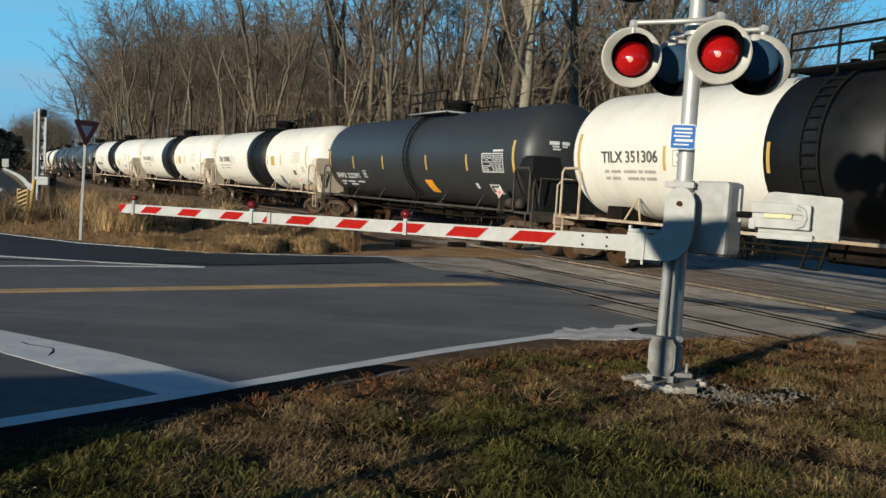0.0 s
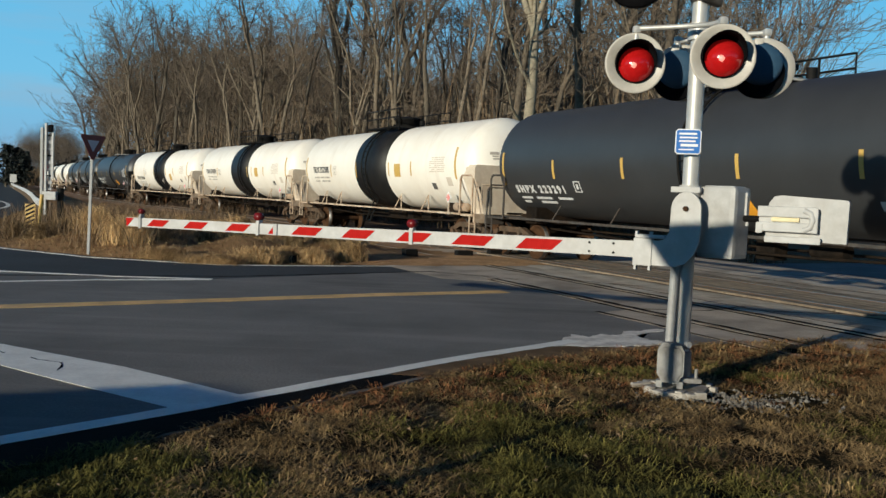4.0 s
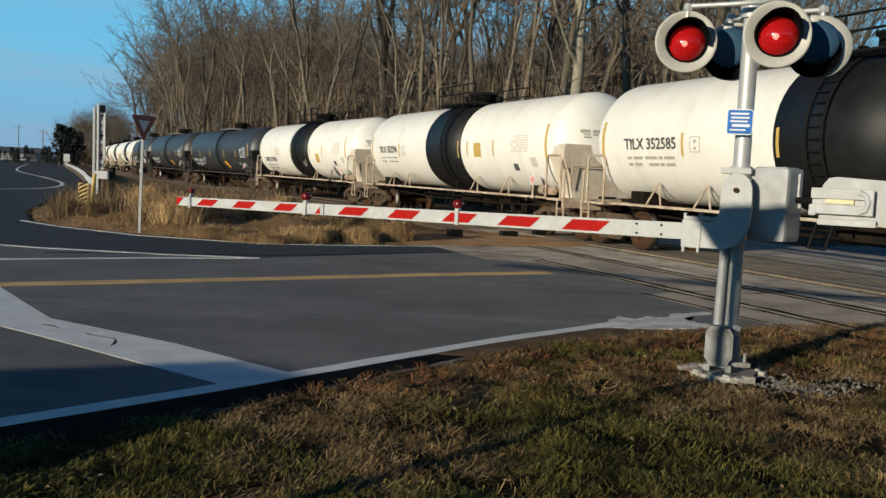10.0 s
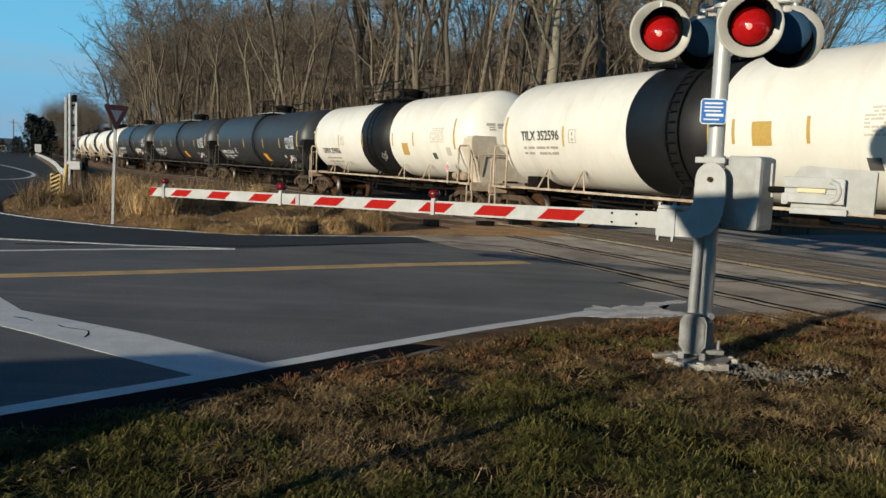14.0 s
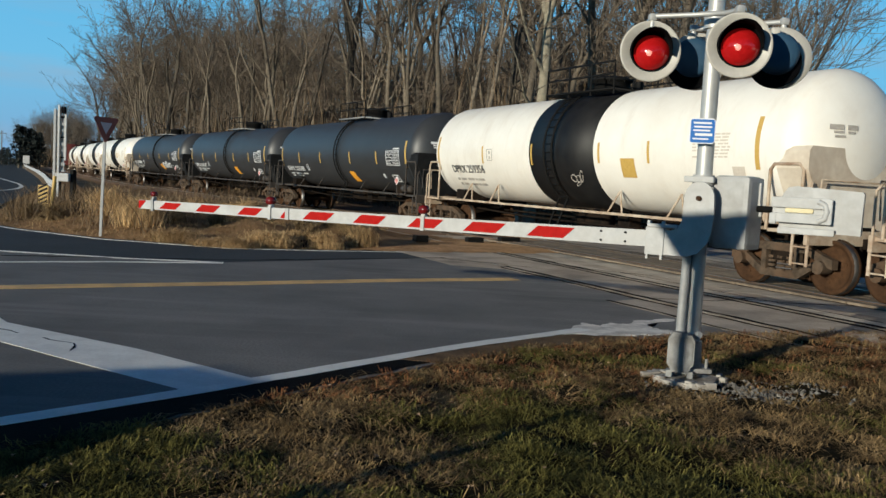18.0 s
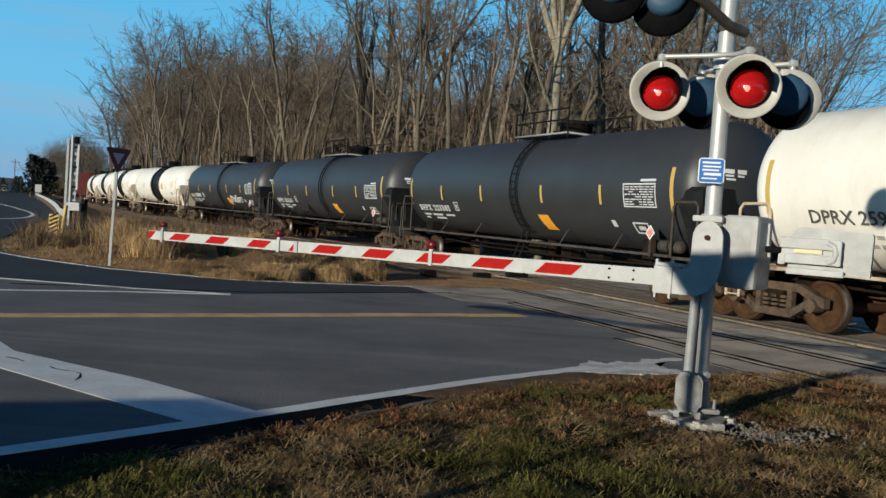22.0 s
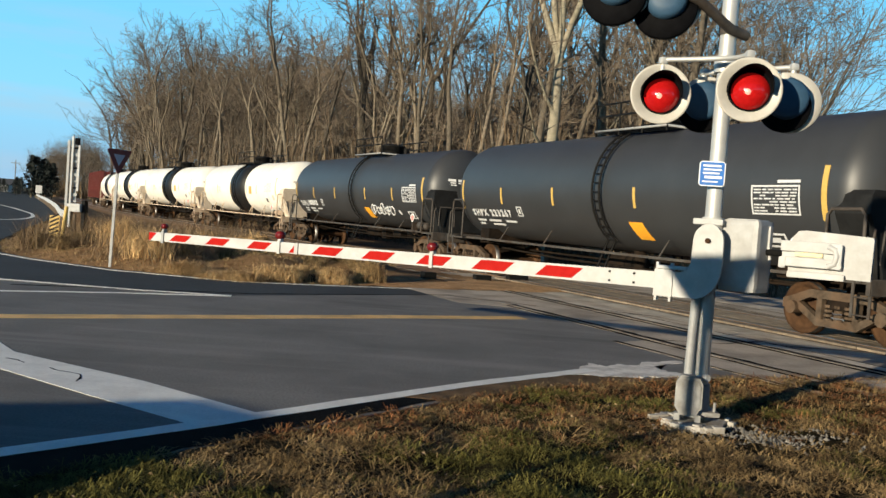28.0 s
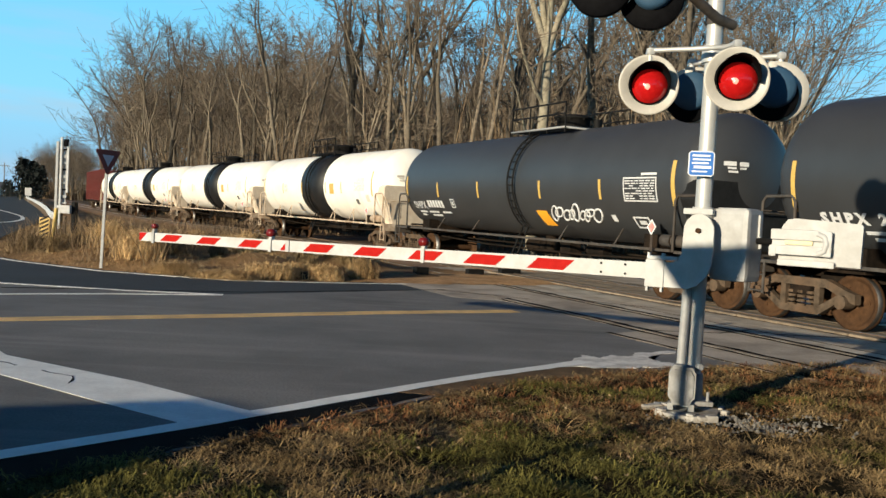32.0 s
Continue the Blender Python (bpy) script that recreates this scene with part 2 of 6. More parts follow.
M_LETTER_W = mat("lettering_white", (0.52, 0.52, 0.52), (0.72, 0.72, 0.71), 25, 0.6, 0.0)
M_LETTER_B = mat("lettering_dark", (0.06, 0.058, 0.055), (0.13, 0.125, 0.12), 25, 0.6, 0.0)
M_ALU = mat("weathered_aluminium", (0.42, 0.42, 0.41), (0.56, 0.56, 0.54), 8, 0.48, 0.1, metal=0.35, stain=(0.38, 0.36, 0.33), stain_scale=4, stain_amount=0.4)
M_GALV = mat("galvanised_steel", (0.24, 0.25, 0.255), (0.38, 0.38, 0.375), 10, 0.6, 0.15, metal=0.1, stain=(0.26, 0.25, 0.24), stain_scale=3, stain_amount=0.5)
M_SIGNAL_GREY = mat("painted_light_grey", (0.38, 0.38, 0.375), (0.49, 0.49, 0.48), 6, 0.5, 0.06, stain=(0.27, 0.25, 0.225), stain_scale=5, stain_amount=0.45, spec=0.3)
M_LAMP_BLACK = mat("lamp_housing_black", (0.003, 0.003, 0.0035), (0.006, 0.006, 0.007), 12, 0.7, 0.05, spec=0.04)
M_DISC_WHITE = mat("lamp_background_pale", (0.44, 0.415, 0.37), (0.58, 0.55, 0.485), 5, 0.5, 0.08, stain=(0.36, 0.33, 0.28), stain_scale=6, stain_amount=0.4)
M_DISC_BLUE = mat("lamp_back_blue_grey", (0.024, 0.060, 0.108), (0.040, 0.088, 0.148), 5, 0.5, 0.05, spec=0.3)
M_RED_LENS = mat("red_lens", (0.30, 0.005, 0.006), (0.42, 0.009, 0.009), 30, 0.12, 0.0)
M_LAMP_CORE = mat("lamp_lit_core", (0.75, 0.22, 0.18), (0.85, 0.30, 0.24), 30, 0.2, 0.0)
b_ = M_LAMP_CORE.node_tree.nodes["Principled BSDF"]
b_.inputs["Emission Color"].default_value, b_.inputs["Emission Strength"].default_value = (1.0, 0.36, 0.26, 1), 0.8
b_ = M_RED_LENS.node_tree.nodes["Principled BSDF"]
b_.inputs["Emission Color"].default_value, b_.inputs["Emission Strength"].default_value = (1.0, 0.02, 0.015, 1), 0.09
M_ARM_WHITE = mat("gate_arm_white", (0.43, 0.43, 0.425), (0.55, 0.55, 0.54), 9, 0.55, 0.05, stain=(0.38, 0.36, 0.33), stain_scale=4, stain_amount=0.4, spec=0.25)
M_ARM_RED = mat("gate_arm_red", (0.33, 0.008, 0.006), (0.41, 0.012, 0.009), 14, 0.7, 0.03, spec=0.08)
M_SIGN_BLUE = mat("sign_blue", (0.02, 0.13, 0.46), (0.03, 0.17, 0.55), 20, 0.4, 0.0)
M_SIGN_WHITE = mat("sign_white", (0.74, 0.74, 0.74), (0.84, 0.84, 0.84), 20, 0.45, 0.0)
M_SIGN_RED = mat("sign_faded_red", (0.13, 0.014, 0.014), (0.19, 0.022, 0.02), 8, 0.5, 0.02)
M_CONCRETE = mat("concrete", (0.36, 0.33, 0.29), (0.52, 0.49, 0.44), 12, 0.9, 0.5, stain=(0.18, 0.15, 0.115), stain_scale=4, stain_amount=0.85)
M_BARK_PALE = mat("pale_bark", (0.17, 0.145, 0.100), (0.36, 0.31, 0.225), 5, 0.9, 0.5, stain=(0.22, 0.205, 0.13), stain_scale=0.8, stain_amount=0.4)
M_BARK = mat("bark", (0.042, 0.033, 0.024), (0.19, 0.152, 0.106), 5, 0.9, 0.6, stain=(0.19, 0.158, 0.11), stain_scale=0.8, stain_amount=0.4, rand=0.6)
M_TWIG = mat("twig", (0.090, 0.068, 0.048), (0.20, 0.154, 0.110), 2, 0.9, 0.0, rand=0.3)
M_BRUSH = mat("brush", (0.10, 0.069, 0.040), (0.24, 0.168, 0.102), 1.0, 0.95, 0.0, islands=0.5, spec=0.1)
M_FAR_WOOD = mat("far_wood", (0.135, 0.10, 0.068), (0.27, 0.205, 0.143), 1.0, 0.95, 0.0, islands=0.35, spec=0.05)
M_STRAW = mat("straw_grass", (0.32, 0.20, 0.088), (0.70, 0.49, 0.25), 1.2, 0.85, 0.0, islands=0.45, spec=0.15)
M_GRASS_GREEN = mat("winter_grass_green", (0.022, 0.026, 0.006), (0.250, 0.215, 0.058), 2.2, 0.9, 0.0, islands=0.4, spec=0.1)
M_GRASS_DRY = mat("winter_grass_dry", (0.050, 0.030, 0.012), (0.47, 0.32, 0.145), 2.2, 0.9, 0.0, islands=0.4, spec=0.1)
M_WEED_RED = mat("dead_weeds_russet", (0.060, 0.023, 0.010), (0.40, 0.180, 0.075), 2.2, 0.9, 0.0, islands=0.4, spec=0.1)
M_CONIFER = mat("dark_evergreen", (0.006, 0.010, 0.009), (0.016, 0.022, 0.018), 1.0, 0.9, 0.0, islands=0.4)
M_BARN = mat("pale_siding", (0.55, 0.55, 0.55), (0.68, 0.68, 0.68), 3, 0.8, 0.1)
M_ROOF = mat("dark_roofing", (0.06, 0.06, 0.065), (0.10, 0.10, 0.10), 3, 0.9, 0.2)
M_LEAF = mat("fallen_leaves", (0.20, 0.12, 0.06), (0.42, 0.30, 0.18), 3, 0.8, 0.0, islands=0.5)
M_PAINT_SPILL = mat("spilled_white_paint", (0.74, 0.68, 0.60), (0.90, 0.85, 0.77), 14, 0.85, 0.3, stain=(0.36, 0.33, 0.29), stain_scale=4.5, stain_amount=0.7, spec=0.2)
M_GRAVEL = mat("grey_gravel", (0.075, 0.068, 0.058), (0.24, 0.22, 0.19), 8, 0.95, 0.3, islands=0.35)


# ---- mesh tools ----
class Geo:
    """Collects vertices and faces for one mesh."""

    def __init__(self):
        self.v, self.f, self.smooth = [], [], []

    def add(self, verts, faces, smooth=False):
        k = len(self.v)
        self.v.extend([tuple(p) for p in verts])
        self.f.extend([tuple(i + k for i in f) for f in faces])
        self.smooth.extend([smooth] * len(faces))
        return self

    def box(self, c, s, m=None, bevel=0.0):
        """A box round c of size s; bevel cuts its twelve edges."""
        hx, hy, hz = s[0] / 2, s[1] / 2, s[2] / 2
        if bevel:
            bm = bmesh.new()
            bmesh.ops.create_cube(bm, size=1.0, matrix=Matrix.Diagonal((s[0], s[1], s[2], 1)))
            bmesh.ops.bevel(bm, geom=bm.edges[:], offset=min(bevel, hx * 0.9, hy * 0.9, hz * 0.9), segments=2, affect="EDGES", profile=0.7)
            bm.verts.index_update()
            vs = [p.co + Vector(c) for p in bm.verts]
            fs = [[p.index for p in f.verts] for f in bm.faces]
            bm.free()
        else:
            vs = [Vector((c[0] + x * hx, c[1] + y * hy, c[2] + z * hz)) for x in (-1, 1) for y in (-1, 1) for z in (-1, 1)]
            fs = [(0, 1, 3, 2), (4, 6, 7, 5), (0, 4, 5, 1), (2, 3, 7, 6), (0, 2, 6, 4), (1, 5, 7, 3)]
        if m is not None:
            vs = [m @ p for p in vs]
        return self.add(vs, fs)

    def tube(self, p0, p1, r0, r1=None, seg=10, caps=True, smooth=True):
        p0, p1 = Vector(p0), Vector(p1)
        r1 = r0 if r1 is None else r1
        ax = (p1 - p0).normalized()
        a = ax.orthogonal().normalized()
        b = ax.cross(a)
        vs = []
        for p, r in ((p0, r0), (p1, r1)):
            for i in range(seg):
                w = 2 * math.pi * i / seg
                vs.append(p + (a * math.cos(w) + b * math.sin(w)) * r)
        fs = [(i, (i + 1) % seg, seg + (i + 1) % seg, seg + i) for i in range(seg)]
        self.add(vs, fs, smooth)
        if caps:
            self.add(vs[:seg], [tuple(reversed(range(seg)))])
            self.add(vs[seg:], [tuple(range(seg))])
        return self

    def pipe(self, pts, r, seg=8):
        """A bent pipe through pts, with mitred joints."""
        pts = [Vector(p) for p in pts]
        rings = []
        a = None
        for i, p in enumerate(pts):
            t = (pts[min(i + 1, len(pts) - 1)] - pts[max(i - 1, 0)]).normalized()
            a = t.orthogonal().normalized() if a is None else (a - t * a.dot(t)).normalized()
            b = t.cross(a)
            rings.append([p + (a * math.cos(2 * math.pi * k / seg) + b * math.sin(2 * math.pi * k / seg)) * r for k in range(seg)])
        vs = [p for ring in rings for p in ring]
        fs = [(i * seg + k, i * seg + (k + 1) % seg, (i + 1) * seg + (k + 1) % seg, (i + 1) * seg + k) for i in range(len(pts) - 1) for k in range(seg)]
        self.add(vs, fs, True)
        self.add(rings[0], [tuple(reversed(range(seg)))])
        return self.add(rings[-1], [tuple(range(seg))])

    def lathe(self, prof, seg=32, m=None, smooth=True, span=(0.0, 360.0)):
        """Turns a profile of (along x, radius) about the x axis."""
        full = span[1] - span[0] >= 359.9
        cols = seg if full else seg + 1
        vs = []
        for x, r in prof:
            for i in range(cols):
                w = radians(span[0] + (span[1] - span[0]) * i / seg)
                vs.append(Vector((x, r * math.cos(w), r * math.sin(w))))
        if m is not None:
            vs = [m @ p for p in vs]
        fs = [(j * cols + i, j * cols + (i + 1) % cols, (j + 1) * cols + (i + 1) % cols, (j + 1) * cols + i) for j in range(len(prof) - 1) for i in range(seg)]
        return self.add(vs, fs, smooth)

    def prism(self, poly, z0, z1, m=None):
        """A flat polygon of (x, y) drawn out from z0 to z1."""
        k = len(poly)
        vs = [Vector((x, y, z)) for z in (z0, z1) for x, y in poly]
        if m is not None:
            vs = [m @ p for p in vs]
        return self.add(vs, [tuple(reversed(range(k))), tuple(range(k, 2 * k))] + [(i, (i + 1) % k, k + (i + 1) % k, k + i) for i in range(k)])

    def mesh(self, name, *mats):
        me = bpy.data.meshes.new(name)
        me.from_pydata([tuple(p) for p in self.v], [], self.f)
        me.polygons.foreach_set("use_smooth", self.smooth)
        for m in mats:
            me.materials.append(m)
        bm = bmesh.new()
        bm.from_mesh(me)
        bmesh.ops.recalc_face_normals(bm, faces=bm.faces)
        bm.to_mesh(me)
        bm.free()
        me.update()
        return me


def part(name, geo, material, parent, label="", m=None):
    """ONE mesh object under a thing or a part."""
    ob = new(name, geo if isinstance(geo, bpy.types.Mesh) else geo.mesh(name, material))
    ob.parent = parent
    if m is not None:
        ob.matrix_basis = m
    return tagged(ob, label)


def thing(name, m, label, category, group=""):
    ob = new(name)
    ob.matrix_basis = m
    return tagged(ob, label, category, group)


def single(name, geo, material, label="", category="", group="", kind="", m=None):
    ob = new(name, geo.mesh(name, material))
    if m is not None:
        ob.matrix_basis = m
    return tagged(ob, label, category, group, kind)


def text(name, words, size, material, parent, m, label="", thick=0.004, bold=0.004, spread=1.0):
    """Words as a mesh, standing in the xy plane of m, from its left edge."""
    cu = bpy.data.curves.new(name, "FONT")
    cu.body, cu.size, cu.extrude, cu.resolution_u, cu.offset = words, size, thick / 2, 2, bold
    cu.space_character = spread
    tmp = bpy.data.objects.new("tmp_text", cu)
    scene.collection.objects.link(tmp)
    dg = bpy.context.evaluated_depsgraph_get()
    me = bpy.data.meshes.new_from_object(tmp.evaluated_get(dg))
    bpy.data.objects.remove(tmp)
    bpy.data.curves.remove(cu)
    me.materials.clear()
    me.materials.append(material)
    ob = new(name, me)
    ob.parent = parent
    ob.matrix_basis = m
    return tagged(ob, label)


def frame_at(o, x, y, z=None):
    """A pose from an origin and the ways of its x and y axes."""
    x, y = Vector(x).normalized(), Vector(y).normalized()
    z = x.cross(y).normalized()
    y = z.cross(x)
    return Matrix.Translation(o) @ Matrix((x, y, z)).transposed().to_4x4()


# ---- the track's line ----
TRACK_AZ = radians(-24.53)
TD = Vector((math.sin(TRACK_AZ), math.cos(TRACK_AZ)))        # away along the track
TN = Vector((math.cos(TRACK_AZ), -math.sin(TRACK_AZ)))       # across it, away from the eye
TRACK_D = 12.85
LAT_S = np.array([-60, 0, 20, 30, 40, 50, 60, 70, 85, 100, 125, 150, 200, 320.0])
LAT_V = np.array([0, 0, 0, -0.2, -0.8, -1.71, -2.9, -4.29, -5.55, -5.89, -6.6, -7.3, -7.5, -7.5])


def lat(s):
    """How far the track has bent aside at s metres."""
    return sum(float(np.interp(s + o, LAT_S, LAT_V)) for o in (-6, -3, 0, 3, 6)) / 5


def on_track(s, off=0.0):
    """The point at s along the track, off metres beyond its centre."""
    g = (lat(s + 0.5) - lat(s - 0.5))
    t = (TD + TN * g).normalized()
    nn = Vector((t.y, -t.x))
    return TD * s + TN * (TRACK_D + lat(s)) + nn * off


def rolled(t):
    """How far the train has rolled at t seconds."""
    kn = [0, 4, 8, 12, 16, 20, 24, 28, 32]
    kv = [0, 12.58, 24.80, 37.29, 49.88, 62.89, 76.16, 89.41, 102.33]
    i = min(max(int(t // 4), 0), 7)
    m0 = (kv[i + 1] - kv[max(i - 1, 0)]) / (kn[i + 1] - kn[max(i - 1, 0)])
    m1 = (kv[min(i + 2, 8)] - kv[i]) / (kn[min(i + 2, 8)] - kn[i])
    u = (t - kn[i]) / 4
    return (2 * u ** 3 - 3 * u ** 2 + 1) * kv[i] + (u ** 3 - 2 * u ** 2 + u) * 4 * m0 + (3 * u ** 2 - 2 * u ** 3) * kv[i + 1] + (u ** 3 - u ** 2) * 4 * m1


# ---- ground and roads ----
Z_ROAD = 0.0


def sheet(name, pts, z, material, label="", kind="structure", thick=0.03):
    g = Geo()
    g.prism([(p[0], p[1]) for p in pts], z - thick, z)
    return single(name, g, material, label, kind=kind)


def ribbon(pts, width, z=0.006, thick=0.004, jitter=0.0):
    """A painted or poured band along pts, with slightly uneven sides."""
    g = Geo()
    fine = []
    for a, b in zip(pts, pts[1:]):
        a, b = Vector(a), Vector(b)
        k = max(2, int((b - a).length / 0.25))
        fine += [a.lerp(b, i / k) for i in range(k)]
    fine.append(Vector(pts[-1]))
    rng = random.Random(len(fine))
    L, R = [], []
    for i, p in enumerate(fine):
        t = (fine[min(i + 1, len(fine) - 1)] - fine[max(i - 1, 0)]).normalized()
        nn = Vector((-t.y, t.x))
        w = width if not callable(width) else width(i / (len(fine) - 1))
        L.append(p + nn * (w / 2 + rng.uniform(-jitter, jitter)))
        R.append(p - nn * (w / 2 + rng.uniform(-jitter, jitter)))
    k = len(fine)
    vs = [(p.x, p.y, z) for p in L + R] + [(p.x, p.y, z - thick) for p in L + R]
    fs = [(i, k + i, k + i + 1, i + 1) for i in range(k - 1)] + [(i, i + 1, 2 * k + i + 1, 2 * k + i) for i in range(k - 1)] + [(k + i, 3 * k + i, 3 * k + i + 1, k + i + 1) for i in range(k - 1)]
    return g.add(vs, fs)


# one sheet of ground out to the horizon
g = Geo()
g.add([(-2500, -2500, -0.06), (2500, -2500, -0.06), (2500, 2500, -0.06), (-2500, 2500, -0.06)], [(0, 1, 2, 3)])
single("ground", g, M_DRY_SOIL, "dry brown winter ground running to the horizon", kind="structure")

MAIN_NEAR = [(-2.45, 4.50), (-1.42, 5.62), (-0.72, 6.52), (0.19, 7.60), (1.0, 8.50), (2.2, 9.30), (2.95, 9.75), (3.8, 10.15), (5.75, 10.85), (6.3, 11.0), (24.2, 19.2)]
VERGE_EDGE = [(0.6, 20.0), (-0.94, 19.2), (-2.58, 18.45), (-4.12, 17.95), (-6.93, 18.55), (-9.45, 20.0), (-10.8, 21.2), (-12.6, 24.5), (-16, 33), (-23.7, 53.5), (-40, 88), (-85, 182), (-230, 480)]
road_pts = [(-30, -26), (-5.0, 1.8)] + MAIN_NEAR + [(42, 42), (34, 46), (14, 27.5), (4.2, 22.0)] + VERGE_EDGE + [(-260, 470), (-97, 176), (-52, 82), (-36, 48), (-30, 30), (-60, 8)]
sheet("road", road_pts, Z_ROAD, M_ASPHALT, "weathered grey asphalt road at a level crossing")

sheet("turning_lane", [(-3.55, 14.95), (0.25, 18.2)] + VERGE_EDGE[1:] + [(-260, 470), (-97, 176), (-52, 82), (-36, 48), (-30, 30), (-20, 18), (-12, 15.9), (-7.5, 14.9)], 0.002, M_ASPHALT_DARK, "darker smooth asphalt of the turning lane", thick=0.001)

# painted markings
single("edge_line", ribbon([(-6.0, 1.5), (-2.54, 5.14), (-1.73, 6.01), (-1.34, 6.45), (-0.31, 7.62), (0.48, 8.50), (1.45, 9.44), (1.78, 9.78)], 0.17, jitter=0.008), M_LINE, "worn white painted edge line on the asphalt", kind="structure")
single("centre_line", ribbon([(-60, -24), (-5.32, 10.62), (-2.91, 12.08), (-0.64, 13.55), (1.45, 14.72)], 0.35, jitter=0.012), M_YELLOW_LINE, "faded yellow centre line on the road", kind="structure")
g = Geo()
stripe_out = [(-1.28, 6.56), (-2.50, 7.46), (-4.05, 8.36), (-4.82, 9.30), (-5.57, 10.23), (-7.2, 12.25)]
stripe_in = [(-7.5, 12.0), (-5.6, 9.6), (-5.0, 8.35), (-4.27, 7.85), (-3.51, 7.35), (-2.71, 6.79), (-1.68, 6.10)]
g.prism(stripe_out + stripe_in, 0.001, 0.0035)
single("island_stripe", g, M_LINE, "broad white painted island stripe, worn", kind="structure")
g = Geo()
g.add(ribbon([(-3.55, 14.9), (-5.2, 14.75), (-7.5, 14.9), (-12, 15.9), (-20, 18)], 0.12, jitter=0.01).v, ribbon([(-3.55, 14.9), (-5.2, 14.75), (-7.5, 14.9), (-12, 15.9), (-20, 18)], 0.12, jitter=0.01).f)
single("gore_line", g, M_LINE, "thin worn white gore line", kind="structure")
single("gore_line", ribbon([(-3.55, 14.82), (-5.2, 14.1), (-6.6, 13.25), (-10, 11.2), (-20, 5.5)], 0.13, jitter=0.015), M_LINE, "thin worn white gore line", kind="structure")
single("far_edge_line", ribbon([(-0.6, 19.1), (-2.58, 18.22), (-4.12, 17.7), (-6.93, 18.3), (-9.4, 19.75), (-10.9, 21.0)], 0.10, jitter=0.015), M_LINE, "thin white edge line beside the dry verge", kind="structure")
def smooth(pts, k=6):
    """A curve that bends evenly through pts."""
    v = [Vector(p) for p in pts]
    out = []
    for i in range(len(v) - 1):
        p0, p1, p2, p3 = v[max(i - 1, 0)], v[i], v[i + 1], v[min(i + 2, len(v) - 1)]
        for j in range(k):
            u = j / k
            out.append(0.5 * (2 * p1 + (p2 - p0) * u + (2 * p0 - 5 * p1 + 4 * p2 - p3) * u * u + (3 * p1 - p0 - 3 * p2 + p3) * u ** 3))
    return out + [v[-1]]


single("turn_line", ribbon(smooth([(-90, 176), (-52, 99), (-32.4, 66), (-26.0, 55), (-22.4, 47), (-21.4, 42), (-22.9, 38), (-26.6, 35), (-34, 31)]), 0.22, jitter=0.01), M_LINE, "curved white edge line on the side road", kind="structure")
single("side_centre_line", ribbon([(-60, 95), (-46, 73), (-43, 68)], 0.2, jitter=0.01), M_YELLOW_LINE, "yellow centre line on the side road", kind="structure")
# dark sealed strip at the lawn's edge, and tar seams on the crossing
EDGE = [(-6.0, 1.5), (-2.54, 5.14), (-1.73, 6.01), (-1.34, 6.45), (-0.31, 7.62), (0.48, 8.50), (1.2, 9.20)]
rng = random.Random(21)
inner, outer = [], []
for a, b in zip(EDGE, EDGE[1:]):
    a, b = Vector(a), Vector(b)
    nn = Vector((b.y - a.y, a.x - b.x)).normalized()
    k = max(2, int((b - a).length / 0.12))
    for i in range(k):
        p = a.lerp(b, i / k)
        u = max(0.0, min(1.0, (p.y - 4.6) / 4.8))
        w = 0.46 * (1 - u) ** 0.8 + 0.05 + rng.uniform(-0.035, 0.035) * (1.2 - u)
        inner.append(p + nn * 0.075)
        outer.append(p + nn * (0.08 + w))
g = Geo()
k = len(inner)
g.add([(p.x, p.y, 0.0025) for p in inner + outer], [(i, i + 1, k + i + 1, k + i) for i in range(k - 1)])
single("sealed_strip", g, M_TAR, "black sealed strip along the asphalt edge", kind="structure")
# brown dirt washed over the asphalt's edge
dirt = [(-0.24, 7.56), (0.15, 8.0), (0.55, 8.44), (0.9, 8.78), (1.27, 9.14), (1.52, 9.38), (2.3, 9.44), (2.25, 9.25), (1.0, 8.42), (0.19, 7.52)]
ring = []
for a, b in zip(dirt, dirt[1:] + dirt[:1]):
    for i in range(4):
        p = Vector(a).lerp(Vector(b), i / 4)
        ring.append((p.x + rng.uniform(-0.02, 0.02), p.y + rng.uniform(-0.02, 0.02)))
single("edge_dirt", Geo().prism(ring, 0.001, 0.0045), M_DRY_SOIL, "brown dirt washed over the asphalt edge", kind="structure")
# cracks in the broad stripe
for pts in (((-3.42, 7.72), (-3.33, 7.64), (-3.25, 7.61), (-3.07, 7.54), (-3.0, 7.36), (-2.98, 7.22)), ((-3.96, 8.02), (-3.83, 7.97), (-3.72, 7.87))):
    single("paint_crack", ribbon(pts, 0.014, z=0.0048, thick=0.001, jitter=0.006), M_TAR, "thin dark crack in the white paint", kind="structure")
for pts, w in (([(-7.0, 14.2), (-3.3, 15.5), (0.3, 18.2)], 0.09),):
    single("tar_seam", ribbon(pts, w, z=0.004, thick=0.0015, jitter=w * 0.3), M_TAR, "black tar seam in the asphalt", kind="structure")
g = Geo()
rngp = random.Random(4)
corners = [(1.50, 9.36), (1.62, 9.72), (1.83, 10.22), (2.02, 10.12), (2.2, 10.36), (2.40, 10.30), (2.55, 10.62), (3.08, 10.98), (3.12, 10.80), (2.62, 10.36), (2.72, 10.05), (3.05, 9.98), (2.90, 9.78), (2.5, 9.60), (2.06, 9.42)]
out = []
for a, b in zip(corners, corners[1:] + corners[:1]):
    a, b = Vector(a), Vector(b)
    for i in range(5):
        out.append(a.lerp(b, i / 5) + Vector((rngp.uniform(-0.03, 0.03), rngp.uniform(-0.05, 0.05))))
